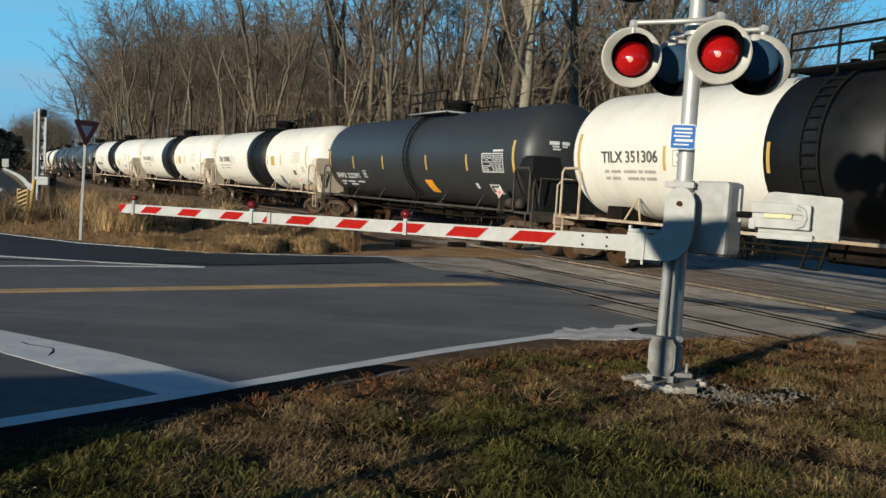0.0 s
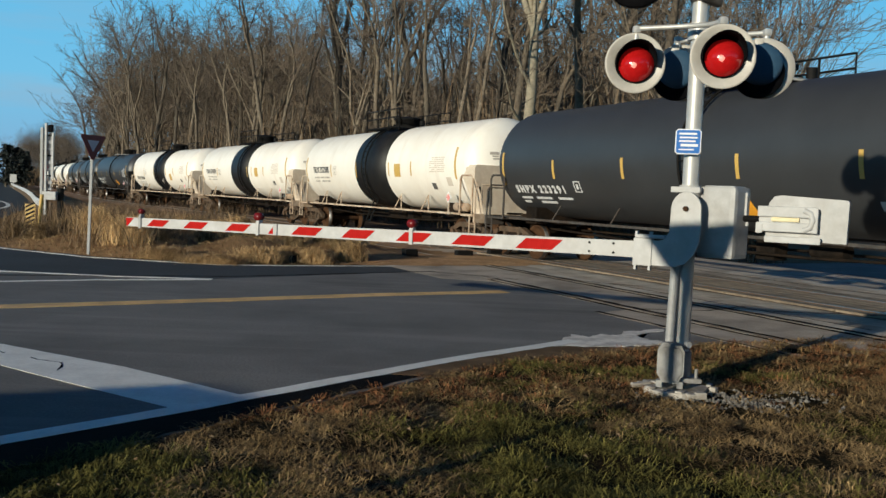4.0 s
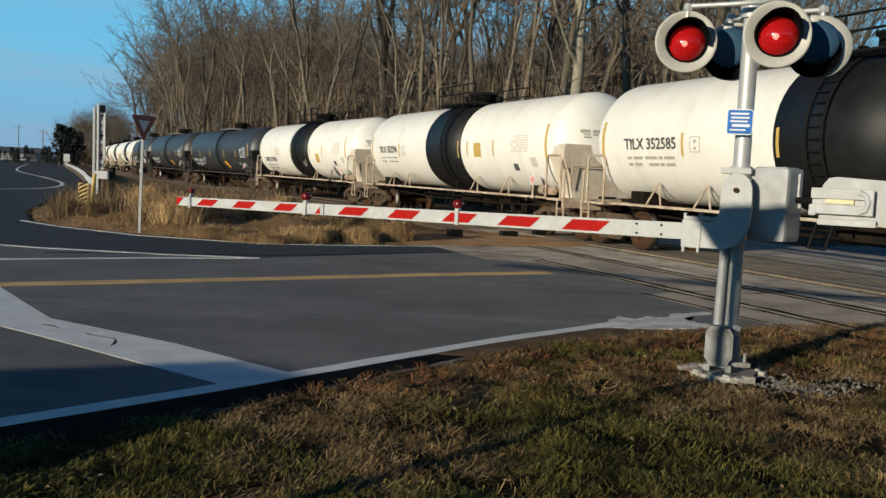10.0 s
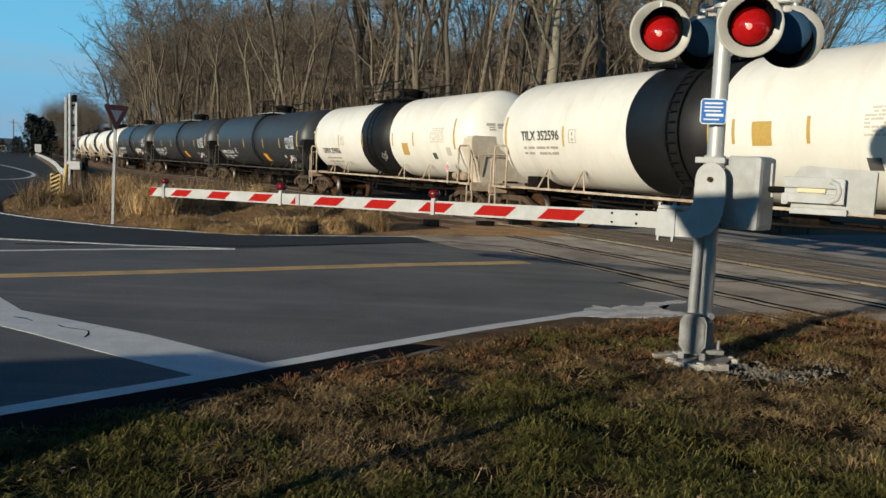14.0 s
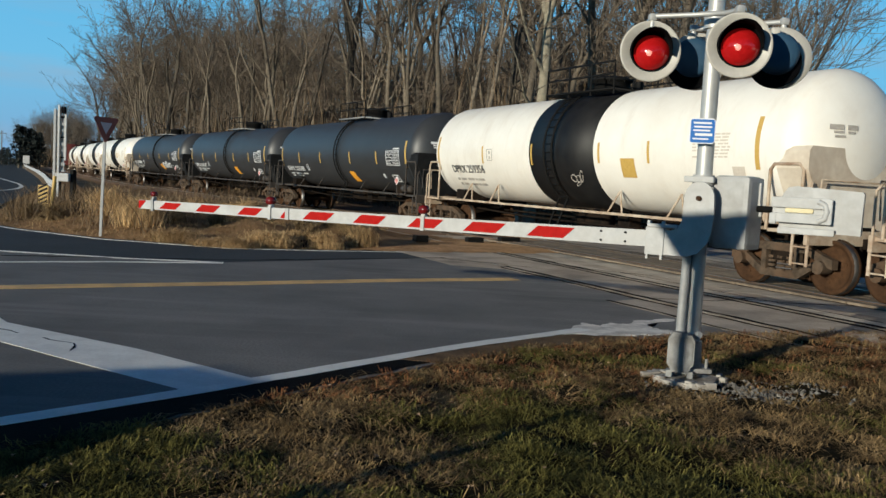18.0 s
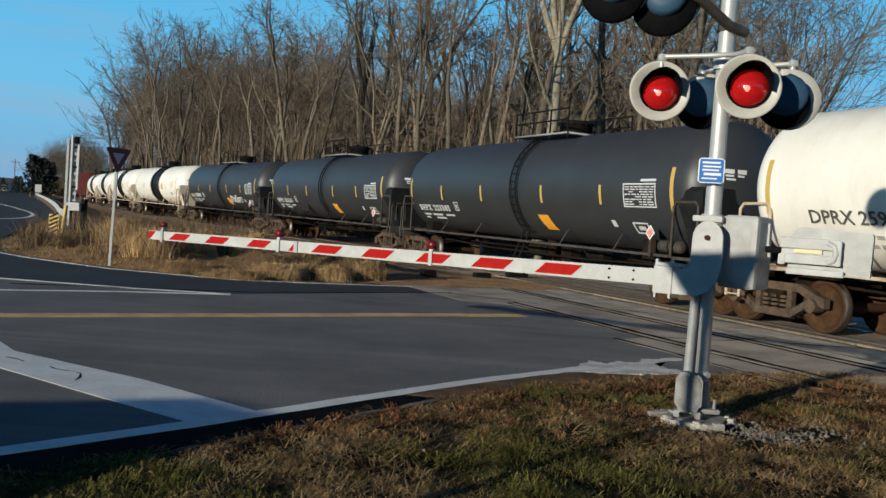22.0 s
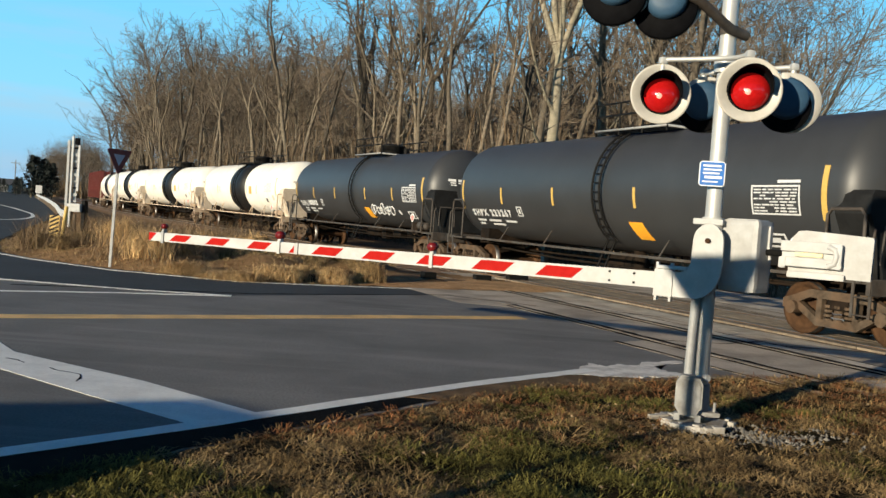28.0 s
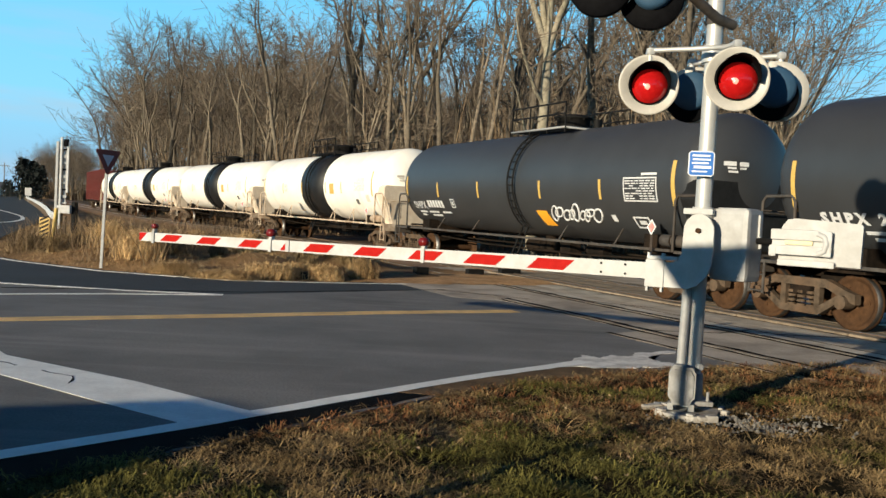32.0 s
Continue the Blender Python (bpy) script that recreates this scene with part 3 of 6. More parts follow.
g.prism([(p.x, p.y) for p in out], 0.001, 0.0055)
single("paint_patch", g, M_PAINT_SPILL, "pale spilled paint patch at the road's edge", kind="structure")

# worn crossing apron along the rails
apron = [TD * s + TN * o for s, o in ((6.6, 7.55), (10.2, 7.5), (10.4, 8.2), (14.4, 8.1), (15.0, 7.3), (18.9, 7.25), (19.4, 10.4), (23.5, 10.7), (23.2, 19.0), (6.2, 19.0))]
sheet("crossing_apron", [(p.x, p.y) for p in apron], 0.0025, M_WORN, "worn brown-grey asphalt apron round the rails", thick=0.002)


def along(o, s0, s1, bend=0.0):
    """Points of a line beside the rails."""
    return [tuple(TD * (s0 + (s1 - s0) * k / 6) + TN * (o + bend * math.sin(k * 1.9))) for k in range(7)]


for o, s0, s1, w in ((7.56, 6.8, 10.3, 0.065), (8.19, 6.8, 14.7, 0.08), (8.42, 6.8, 14.9, 0.11), (9.755, 6.8, 20.8, 0.10), (10.0, 6.8, 21.0, 0.12), (10.42, 8.0, 14.0, 0.035), (11.62, 6.8, 19.4, 0.06), (14.45, 7.0, 19.0, 0.06), (15.2, 7.0, 19.0, 0.05)):
    single("tar_seam", ribbon(along(o, s0, s1, 0.02), w, z=0.0085, thick=0.001, jitter=w * 0.3), M_TAR, "black tar seam in the asphalt", kind="structure")
for pts, w in (([(0.2, 17.95), (1.1, 17.55), (1.95, 17.05)], 0.06), ([(2.45, 18.6), (3.3, 17.2), (4.3, 16.6)], 0.05), ([(4.9, 13.6), (5.6, 13.3), (6.7, 13.4)], 0.05), ([(3.3, 13.0), (4.4, 13.1), (5.3, 13.9)], 0.04)):
    single("tar_seam", ribbon(pts, w, z=0.0085, thick=0.001, jitter=w * 0.35), M_TAR, "black tar seam in the asphalt", kind="structure")
for o, s0, s1, w in ((10.25, 7.0, 17.2, 0.34), (11.15, 6.8, 18.6, 0.55), (14.2, 12.5, 16.5, 0.14), (15.9, 7.0, 18.5, 0.9)):
    single("paving_strip", ribbon(along(o, s0, s1), w, z=0.0055, thick=0.001, jitter=0.04), M_PALE_PAVING, "pale worn paving strip beside the rails", kind="structure")
# an old siding whose rails lie sunk in the paving
siding = thing("siding_track", Matrix.Identity(4), "two old steel rails sunk flush in the crossing's paving", "railway track")
for o, s0, s1 in ((8.30, 6.6, 15.2), (9.88, 6.6, 26.0)):
    part("rail", ribbon(along(o, s0, s1), 0.062, z=0.012, thick=0.03), M_OLD_RAIL, siding, "worn sunken rail head")

# rusty dirt between the verge and the rails
shoulder = [(-1.75, 19.0), (-0.9, 19.05), (0.6, 19.75), (2.4, 20.7), (4.6, 22.2), (2.9, 23.4), (1.3, 23.9), (-0.6, 22.6), (-1.9, 20.6)]
g = Geo()
rng = random.Random(12)
vs, fs = [(0.6, 21.3, 0.05)], []
ring = []
for a, b in zip(shoulder, shoulder[1:] + shoulder[:1]):
    for i in range(6):
        p = Vector(a).lerp(Vector(b), i / 6)
        ring.append((p.x + rng.uniform(-0.08, 0.08), p.y + rng.uniform(-0.12, 0.12)))
k = len(ring)
for f_, z in ((0.55, 0.045), (1.0, 0.004)):
    vs += [(0.6 + (x - 0.6) * f_, 21.3 + (y - 21.3) * f_, z + rng.uniform(-0.003, 0.012)) for x, y in ring]
fs = [(0, 1 + i, 1 + (i + 1) % k) for i in range(k)] + [(1 + i, 1 + k + i, 1 + k + (i + 1) % k, 1 + (i + 1) % k) for i in range(k)]
single("dirt_shoulder", g.add(vs, fs, True), M_SHOULDER, "rust-brown dirt shoulder beside the rails", kind="structure")

# ---- track ----
g = Geo()
prof = [(-2.6, -0.06), (-1.7, 0.0), (1.7, 0.0), (2.6, -0.06)]
ss = [22.5 + i * 2.5 for i in range(90)]
vs = []
for s in ss:
    for o, z in prof:
        p = on_track(s, o)
        vs.append((p.x, p.y, z - 0.01 + 0.02 * math.sin(s * 1.7 + o)))
g.add(vs, [(i * 4 + k, i * 4 + k + 1, (i + 1) * 4 + k + 1, (i + 1) * 4 + k) for i in range(len(ss) - 1) for k in range(3)])
single("ballast", g, M_BALLAST, "rust-stained crushed stone ballast", kind="structure")
track = thing("railway_track", Matrix.Identity(4), "two rusty steel rails with polished heads on timber ties", "railway track")
for side in (-0.75, 0.75):
    g, gt = Geo(), Geo()
    line = [on_track(s, side) for s in [0.5 + 2 * i for i in range(112)]]
    for geo, w, z0, z1 in ((g, 0.07, -0.02, 0.045), (gt, 0.066, 0.045, 0.052)):
        vs = []
        for i, p in enumerate(line):
            t = (line[min(i + 1, len(line) - 1)] - line[max(i - 1, 0)]).normalized()
            q = Vector((t.y, -t.x)) * w / 2
            vs += [(p.x - q.x, p.y - q.y, z0), (p.x + q.x, p.y + q.y, z0), (p.x + q.x, p.y + q.y, z1), (p.x - q.x, p.y - q.y, z1)]
        geo.add(vs, [(4 * i + a, 4 * i + b, 4 * i + 4 + b, 4 * i + 4 + a) for i in range(len(line) - 1) for a, b in ((0, 1), (1, 2), (2, 3), (3, 0))] + [(0, 1, 2, 3), (4 * len(line) - 4, 4 * len(line) - 3, 4 * len(line) - 2, 4 * len(line) - 1)])
    rail = part("rail", g, M_RAIL, track)
    part("rail_head", gt, M_RAIL_TOP, rail, "polished steel rail head")
tie_geo = Geo().box((0, 0, 0), (0.22, 2.6, 0.16), bevel=0.015)
tie_mesh = tie_geo.mesh("tie", M_WOOD_TIE)
for i in range(150):
    s = 24.0 + i * 0.55
    p, q = on_track(s), on_track(s + 0.5)
    a = math.atan2(q.y - p.y, q.x - p.x)
    part("tie", tie_mesh, None, track, m=pose(p.x, p.y, -0.065, 0, 0, math.degrees(a)))
# timber crossing panels between and beside the rails
panel_mesh = Geo().box((0, 0, 0), (2.4, 0.30, 0.09), bevel=0.012).mesh("crossing_plank", M_PLANK)
for o in (-1.02, -0.50, -0.17, 0.16, 0.49, 1.02):
    for i in range(8):
        p = on_track(3.6 + i * 2.42, o)
        part("crossing_plank", panel_mesh, None, track, m=pose(p.x, p.y, 0.0, 0, 0, 90 - math.degrees(TRACK_AZ)))


# ---- the crossing signal ----
M_CAST = mat("weathered_casting", (0.20, 0.20, 0.195), (0.36, 0.355, 0.34), 8, 0.7, 0.25, stain=(0.14, 0.12, 0.10), stain_scale=5, stain_amount=0.6)
MAST = Vector((2.28, 7.40, 0))
AX = Vector((-0.857, 0.515, 0)).normalized()       # along the gate arm
AF = Vector((-0.515, -0.857, 0))                   # out of its face, towards the eye
UP = Vector((0, 0, 1))
signal = thing("crossing_signal", Matrix.Translation(MAST), "aluminium level-crossing signal mast with red flashing lamps on a concrete pad", "crossing signal")
g = Geo()
g.tube((0, 0, 0.05), (0, 0, 4.6), 0.072, 0.066, 20)
part("mast", g, M_ALU, signal, "brushed aluminium pole")
g = Geo().pipe([(-0.115, -0.05, 0.30), (-0.115, -0.05, 0.5), (-0.10, -0.04, 1.05), (-0.10, -0.03, 1.3)], 0.040, 12)
part("conduit", g, M_GALV, signal, "grey metal conduit pipe")
rng = random.Random(17)
rim = []
for i in range(22):
    w = 2 * math.pi * i / 22
    q = max(abs(math.cos(w)), abs(math.sin(w)))
    rim.append((-0.03 + 0.27 / q ** 0.8 * math.cos(w) * rng.uniform(0.66, 1.16), -0.07 + 0.22 / q ** 0.8 * math.sin(w) * rng.uniform(0.66, 1.16)))
g = Geo().prism(rim, -0.05, 0.026)
part("pad", g, M_CONCRETE, signal, "weathered concrete pad")
for k in range(16):
    w, rr = rng.uniform(0, 6.283), rng.uniform(0.16, 0.36)
    g = Geo().box((0, 0, 0), (rng.uniform(0.04, 0.11), rng.uniform(0.04, 0.09), rng.uniform(0.03, 0.06)), bevel=0.012)
    part("rubble", g, M_CONCRETE, signal, "", pose(-0.03 + rr * math.cos(w), -0.07 + rr * 0.8 * math.sin(w), 0.018, 0, 0, rng.uniform(0, 90)))
g = Geo()
jm = frame_at(Vector((-0.12, -0.13, 0.10)), (0.95, -0.3, 0), (0, 0, 1))
octo = [(-0.070, -0.01), (0.070, -0.01), (0.085, 0.03), (0.11, 0.06), (0.11, 0.26), (0.08, 0.31), (-0.08, 0.31), (-0.11, 0.26), (-0.11, 0.06), (-0.085, 0.03)]
g.prism(octo, -0.07, 0.06, jm)
g.prism([(x * 0.84, 0.145 + (y - 0.145) * 0.86) for x, y in octo], 0.06, 0.075, jm)
g.box((0.0, 0.145, 0.078), (0.03, 0.20, 0.012), jm, bevel=0.005)
for x in (-0.085, 0.085):
    g.box((x, -0.03, 0.0), (0.05, 0.06, 0.10), jm, bevel=0.008)
g.box((-0.02, 0.30, 0.0), (0.12, 0.05, 0.10), jm, bevel=0.01)
g.box((0, 0, 0.10), (0.30, 0.30, 0.04), bevel=0.01)
for a in (-0.11, 0.11):
    for b in (-0.11, 0.11):
        g.tube((a, b, 0.10), (a, b, 0.20), 0.014, seg=6)
g.tube((0, 0, 0.1), (0, 0, 0.34), 0.10, 0.09, 14)
part("base_casting", g, M_CAST, signal, "bolted grey base casting with a junction box")
g = Geo().tube((0.02, -0.06, 0.40), (0.04, -0.10, 0.40), 0.03, seg=10)
part("bolt", g, M_SIGNAL_GREY, signal)


def lamp(parent, at, face, back_dark, label, shield=0.208):
    """A round flasher: background disc, hooded lens and housing, facing the way given."""
    m = frame_at(Vector(at), Vector(face), UP.cross(Vector(face)))
    geo = Geo()
    geo.lathe([(0.0, 0.165), (0.008, 0.17), (0.012, 0.235), (0.02, 0.250), (0.006, 0.254), (-0.006, 0.25), (-0.006, 0.15)], 40)
    disc = part("background_disc", geo, M_DISC_WHITE, parent, label, m @ Matrix.Translation((0, -0.045, 0.025)) if back_dark else m)
    geo = Geo()
    geo.lathe([(0.0, 0.17), (0.03, 0.168), (0.03, 0.158), (0.0, 0.158)], 32)
    # cut-away visor: long above, short at the sides
    rim = [radians(-8 + 196 * i / 24) for i in range(25)]
    vv = []
    for r_, extra in ((0.172, 0.0), (0.165, 0.0)):
        for w in rim:
            for ln in (0.0, 0.085 + 0.13 * max(0.0, math.sin(w)) ** 1.3):
                vv.append((ln, r_ * math.cos(w), r_ * math.sin(w)))
    n_ = len(rim)
    ff = [(2 * i, 2 * i + 1, 2 * i + 3, 2 * i + 2) for i in range(n_ - 1)] + [(2 * n_ + 2 * i, 2 * n_ + 2 * i + 2, 2 * n_ + 2 * i + 3, 2 * n_ + 2 * i + 1) for i in range(n_ - 1)] + [(2 * i + 1, 2 * n_ + 2 * i + 1, 2 * n_ + 2 * i + 3, 2 * i + 3) for i in range(n_ - 1)]
    geo.add(vv, ff, True)
    part("hood", geo, M_LAMP_BLACK, disc, "black lamp hood")
    geo = Geo()
    geo.lathe([(0.105, 0.0), (0.102, 0.032), (0.092, 0.064), (0.074, 0.096), (0.046, 0.124), (0.016, 0.143), (0.004, 0.149)], 32, Matrix.Translation((0, 0.012, -0.016)))
    lens = part("lens", geo, M_RED_LENS, disc, "domed red lens")
    part("lit_core", Geo().lathe([(0.1065, 0.0), (0.1050, 0.014), (0.0975, 0.028), (0.080, 0.030)], 20, Matrix.Translation((0, -0.018, -0.026))), M_LAMP_CORE, lens, "bright lit core")
    part("gasket", Geo().lathe([(0.002, 0.0), (0.004, 0.10), (0.004, 0.166), (-0.004, 0.166)], 32), M_LAMP_BLACK, disc, "black lens gasket")
    geo = Geo()
    geo.lathe([(-0.006, 0.175), (-0.05, 0.175), (-0.12, 0.168), (-0.145, 0.145), (-0.158, 0.09), (-0.162, 0.0)], 28)
    part("housing", geo, M_DISC_BLUE if back_dark else M_SIGNAL_GREY, disc, "rounded blue-grey lamp housing" if back_dark else "rounded lamp housing", Matrix.Translation((0, 0.03, 0.02)) if back_dark else None)
    if back_dark:
        part("rear_shield", Geo().lathe([(-0.008, 0.10), (-0.008, shield - 0.003), (-0.06, shield), (-0.075, shield - 0.008), (-0.075, 0.10)], 32), M_LAMP_BLACK, disc, "black rim behind the housing", Matrix.Translation((0, 0.04, -0.045)))
        part("bracket_cap", Geo().box((-0.08, 0.06, 0.19), (0.10, 0.07, 0.08), bevel=0.025), M_DISC_WHITE, disc, "pale bracket cap")
    return disc


lamp(signal, Vector((1.75, 7.41, 2.77)) - MAST, (-0.08, -1.0, -0.02), False, "pale weathered round lamp background")
lamp(signal, Vector((2.31, 6.86, 2.765)) - MAST, (-0.15, -0.99, -0.02), False, "pale weathered round lamp background")
lamp(signal, Vector((2.21, 7.80, 2.74)) - MAST, (0.25, 0.97, -0.02), True, "pale lamp background seen from behind")
lamp(signal, Vector((2.745, 7.27, 2.725)) - MAST, (0.25, 0.97, -0.02), True, "pale lamp background seen from behind")
g = Geo()
g.pipe([(-0.55, 0.02, 3.06), (-0.2, -0.16, 3.06), (0.0, -0.3, 3.06), (0.03, -0.50, 3.05)], 0.022, 8)
g.pipe([(-0.07, 0.38, 3.04), (0.2, 0.15, 3.05), (0.53, -0.12, 3.05)], 0.022, 8)
for p in ((-0.53, 0.01), (0.03, -0.50), (-0.07, 0.38), (0.53, -0.12)):
    g.tube((p[0], p[1], 2.93), (p[0], p[1], 3.08), 0.024, seg=10)
    g.box((p[0], p[1], 3.05), (0.07, 0.07, 0.06), bevel=0.025)
g.tube((0, 0, 2.98), (0, 0, 3.12), 0.095, seg=18)
part("cross_arm", g, M_ALU, signal, "aluminium cross-arm with lamp brackets")
g = Geo()
g.pipe([(0.15, -0.02, 3.30), (-0.02, -0.11, 3.33), (-0.36, -0.35, 3.48), (-0.62, -0.45, 3.57)], 0.042, 10)
g.tube((0, 0, 3.30), (0, 0, 3.37), 0.082, seg=18)
# dark material stands in for the shade on the arm's near side
part("upper_arm", g, M_GREY_IRON, signal, "upper bracket arm, its shaded side put into a dark grey")
lamp(signal, Vector((1.26, 7.20, 3.53)) - MAST, (0.3, 0.95, -0.05), True, "pale lamp background seen from behind", 0.262)
lamp(signal, Vector((1.68, 7.20, 3.45)) - MAST, (0.3, 0.95, -0.05), True, "pale lamp background seen from behind", 0.262)
# blue notice
mb = frame_at(Vector((2.20, 7.27, 2.12)) - MAST, (0.97, -0.24, 0), UP)
g = Geo()
g.prism([(-0.105, -0.085), (-0.085, -0.105), (0.085, -0.105), (0.105, -0.085), (0.105, 0.085), (0.085, 0.105), (-0.085, 0.105), (-0.105, 0.085)], -0.004, 0.0)
sign = part("notice", g, M_SIGN_WHITE, signal, "small blue and white notice with unreadable lines", mb)
g = Geo()
g.prism([(-0.096, -0.085), (-0.085, -0.096), (0.085, -0.096), (0.096, -0.085), (0.096, 0.085), (0.085, 0.096), (-0.085, 0.096), (-0.096, 0.085)], 0.001, 0.004)
part("blue_field", g, M_SIGN_BLUE, sign)
for x0, x1, y, h in ((-0.075, 0.07, 0.066, 0.016), (-0.07, 0.075, 0.034, 0.014), (-0.075, 0.06, 0.004, 0.014), (-0.06, 0.08, -0.030, 0.022), (-0.075, 0.05, -0.066, 0.012)):
    part("text_bar", Geo().box(((x0 + x1) / 2, y, 0.0055), (x1 - x0, h, 0.002)), M_SIGN_WHITE, sign)

# ---- the gate ----
GB = Vector((2.28, 7.40, 0))
gate = thing("crossing_gate", Matrix.Translation(GB), "lowered level-crossing gate with a red and white striped arm", "crossing gate")


def gp(u, z, f=0.0):
    """A point of the gate: u along the arm from the mast, z up, f out of its face."""
    return AX * (0.955 * u) + AF * f + UP * z


PIV_U, PIV_Z = -0.02, 1.56
gm = frame_at(gp(0, 0, 0.16), AX, UP) @ Matrix.Diagonal((0.955, 1, 1, 1))       # x along the arm, y up, z away from the eye
lever = [(PIV_U + 0.130 * math.cos(radians(a)), PIV_Z + 0.14 * math.sin(radians(a))) for a in range(0, 181, 15)]
lever += [(-0.155, 1.42), (-0.145, 1.28), (-0.11, 1.18), (-0.04, 1.10), (0.05, 1.065), (0.34, 1.065), (0.34, 1.285), (0.21, 1.275), (0.155, 1.295), (0.115, 1.36)]
g = Geo()
g.prism([(x, y) for x, y in lever], -0.02, 0.02, gm)
part("lever", g, M_ARM_WHITE, gate, "white-painted curved gate lever")
part("pivot_bolt", Geo().tube(gp(PIV_U, PIV_Z, 0.17), gp(PIV_U, PIV_Z, 0.21), 0.022, seg=8), M_RUST, gate, "rusty pivot bolt")
g = Geo()
g.box((0.345, 1.175, 0.0), (0.17, 0.235, 0.07), gm, bevel=0.01)
g.box((0.28, 1.31, 0.0), (0.27, 0.03, 0.10), gm, bevel=0.008)
for u in (0.28, 0.41):
    g.box((u, 1.05, 0.0), (0.02, 0.06, 0.05), gm)
    g.box((u, 1.32, 0.0), (0.02, 0.06, 0.05), gm)
part("arm_clamp", g, M_ARM_WHITE, gate, "white bolted arm clamp")
# arm
A0, A1 = Vector((1.71, 7.69, 1.185)) - GB, Vector((-3.66, 10.9, 1.103)) - GB
arm_x = (A1 - A0).normalized()
arm_len = (A1 - A0).length
arm_m = frame_at(A0, arm_x, UP)
g = Geo()
g.prism([(-0.24, -0.072), (arm_len, -0.054), (arm_len, 0.054), (-0.24, 0.072)], -0.02, 0.02, None)
arm = part("arm", g, M_ARM_WHITE, gate, "white gate arm", arm_m)
for u0, u1 in ((0.524, 0.891), (1.222, 1.579), (1.912, 2.225), (2.593, 2.910), (3.262, 3.588), (4.276, 4.551), (4.925, 5.220), (5.561, 5.835)):
    h = (0.071 - 0.0028 * u0) * 0.72
    poly = [(u0 + 0.055, -h), (u1 + 0.055, -h), (u1 - 0.055, h), (u0 - 0.055, h)]
    part("stripe", Geo().prism(poly, -0.024, -0.021), M_ARM_RED, arm, "red reflective stripe")
part("stripe", Geo().prism([(6.23, -0.05), (arm_len - 0.004, -0.05), (arm_len - 0.004, 0.05), (6.12, 0.05)], -0.024, -0.021), M_ARM_RED, arm, "red reflective tip")
part("stripe", Geo().prism([(3.88, -0.050), (3.97, -0.050), (3.885, 0.042)], -0.024, -0.021), M_ARM_RED, arm, "small red corner stripe")
part("splice_plate", Geo().box((3.86, 0, -0.025), (0.05, 0.125, 0.02)), M_SIGNAL_GREY, arm)
for uu in (-0.01, 0.215):
    for y in (-0.04, 0.04):
        part("arm_bolt", Geo().tube((uu, y, -0.018), (uu, y, -0.03), 0.011, seg=6), M_BLACK, arm)
for uu, s in ((2.098, 1.0), (4.116, 1.0), (6.005, 0.7)):
    g = Geo()
    g.box((uu, 0.075, 0.0), (0.045 * s, 0.05, 0.05))
    g.box((uu, 0.0, -0.03), (0.04, 0.15, 0.012))
    fit_ = part("lamp_bracket", g, M_ARM_WHITE if s == 1.0 else M_GALV, arm)
    g = Geo()
    g.lathe([(-0.05 * s, 0.0), (-0.05 * s, 0.042 * s), (0.02, 0.046 * s), (0.05 * s, 0.035 * s), (0.06 * s, 0.0)], 16, frame_at(Vector((uu, 0.135, 0)), (0, 0, 1), (1, 0, 0)))
    part("lamp", g, M_ARM_LAMP, fit_, "small dark red arm lamp")
# mechanism case
g = Geo()
case_m = frame_at(gp(-0.285, 1.455, -0.10), (-0.70, 0.714, 0), UP)
g.box((0, 0, 0), (0.33, 0.61, 0.29), case_m, bevel=0.045)
case = part("mechanism_case", g, M_SIGNAL_GREY, gate, "light grey steel mechanism case")
g = Geo().box((0.0, 0.285, 0), (0.27, 0.05, 0.23), case_m, bevel=0.015)
part("case_lid", g, M_SIGNAL_GREY, case)
g = Geo()
g.box((-0.172, 0.16, 0.06), (0.02, 0.20, 0.05), case_m, bevel=0.008)
g.box((-0.18, 0.05, 0.05), (0.02, 0.06, 0.04), case_m, bevel=0.006)
g.tube(case_m @ Vector((-0.185, 0.03, 0.05)), case_m @ Vector((-0.185, -0.02, 0.05)), 0.014, seg=8)
part("hasp", g, M_ARM_WHITE, case, "steel hasp")
g = Geo()
g.box((0.02, 1.72, 0.12), (0.26, 0.05, 0.10), gm, bevel=0.01)
g.tube(gp(0, 1.66), gp(0, 1.76), 0.09, seg=16)
part("mast_clamp", g, M_SIGNAL_GREY, gate)
part("mast_clamp", Geo().box((0.02, 1.22, 0.12), (0.22, 0.05, 0.10), gm, bevel=0.01), M_SIGNAL_GREY, gate)
part("case_stub", Geo().tube(gp(PIV_U, PIV_Z, 0.14), gp(PIV_U, PIV_Z, -0.5), 0.05, seg=14), M_GALV, gate)
# counterweight
g = Geo()
g.box((-0.85, 1.568, 0.0), (0.46, 0.085, 0.045), gm, bevel=0.012)
g.box((-0.85, 1.445, 0.0), (0.46, 0.075, 0.045), gm, bevel=0.012)
g.box((-0.85, 1.507, 0.022), (0.44, 0.10, 0.02), gm)
g.box((-0.64, 1.435, -0.005), (0.06, 0.09, 0.05), gm, bevel=0.02)
g.pipe([gm @ Vector((-0.985, 1.585, -0.015)), gm @ Vector((-1.04, 1.56, -0.015)), gm @ Vector((-1.055, 1.505, -0.015)), gm @ Vector((-1.04, 1.45, -0.015)), gm @ Vector((-0.985, 1.425, -0.015))], 0.024, 8)
g.box((-1.07, 1.505, 0.0), (0.05, 0.20, 0.05), gm, bevel=0.015)
part("counterweight_arm", g, M_ARM_WHITE, gate, "white counterweight arm")
g = Geo()
g.box((-0.84, 1.507, 0.004), (0.22, 0.036, 0.03), gm, bevel=0.01)
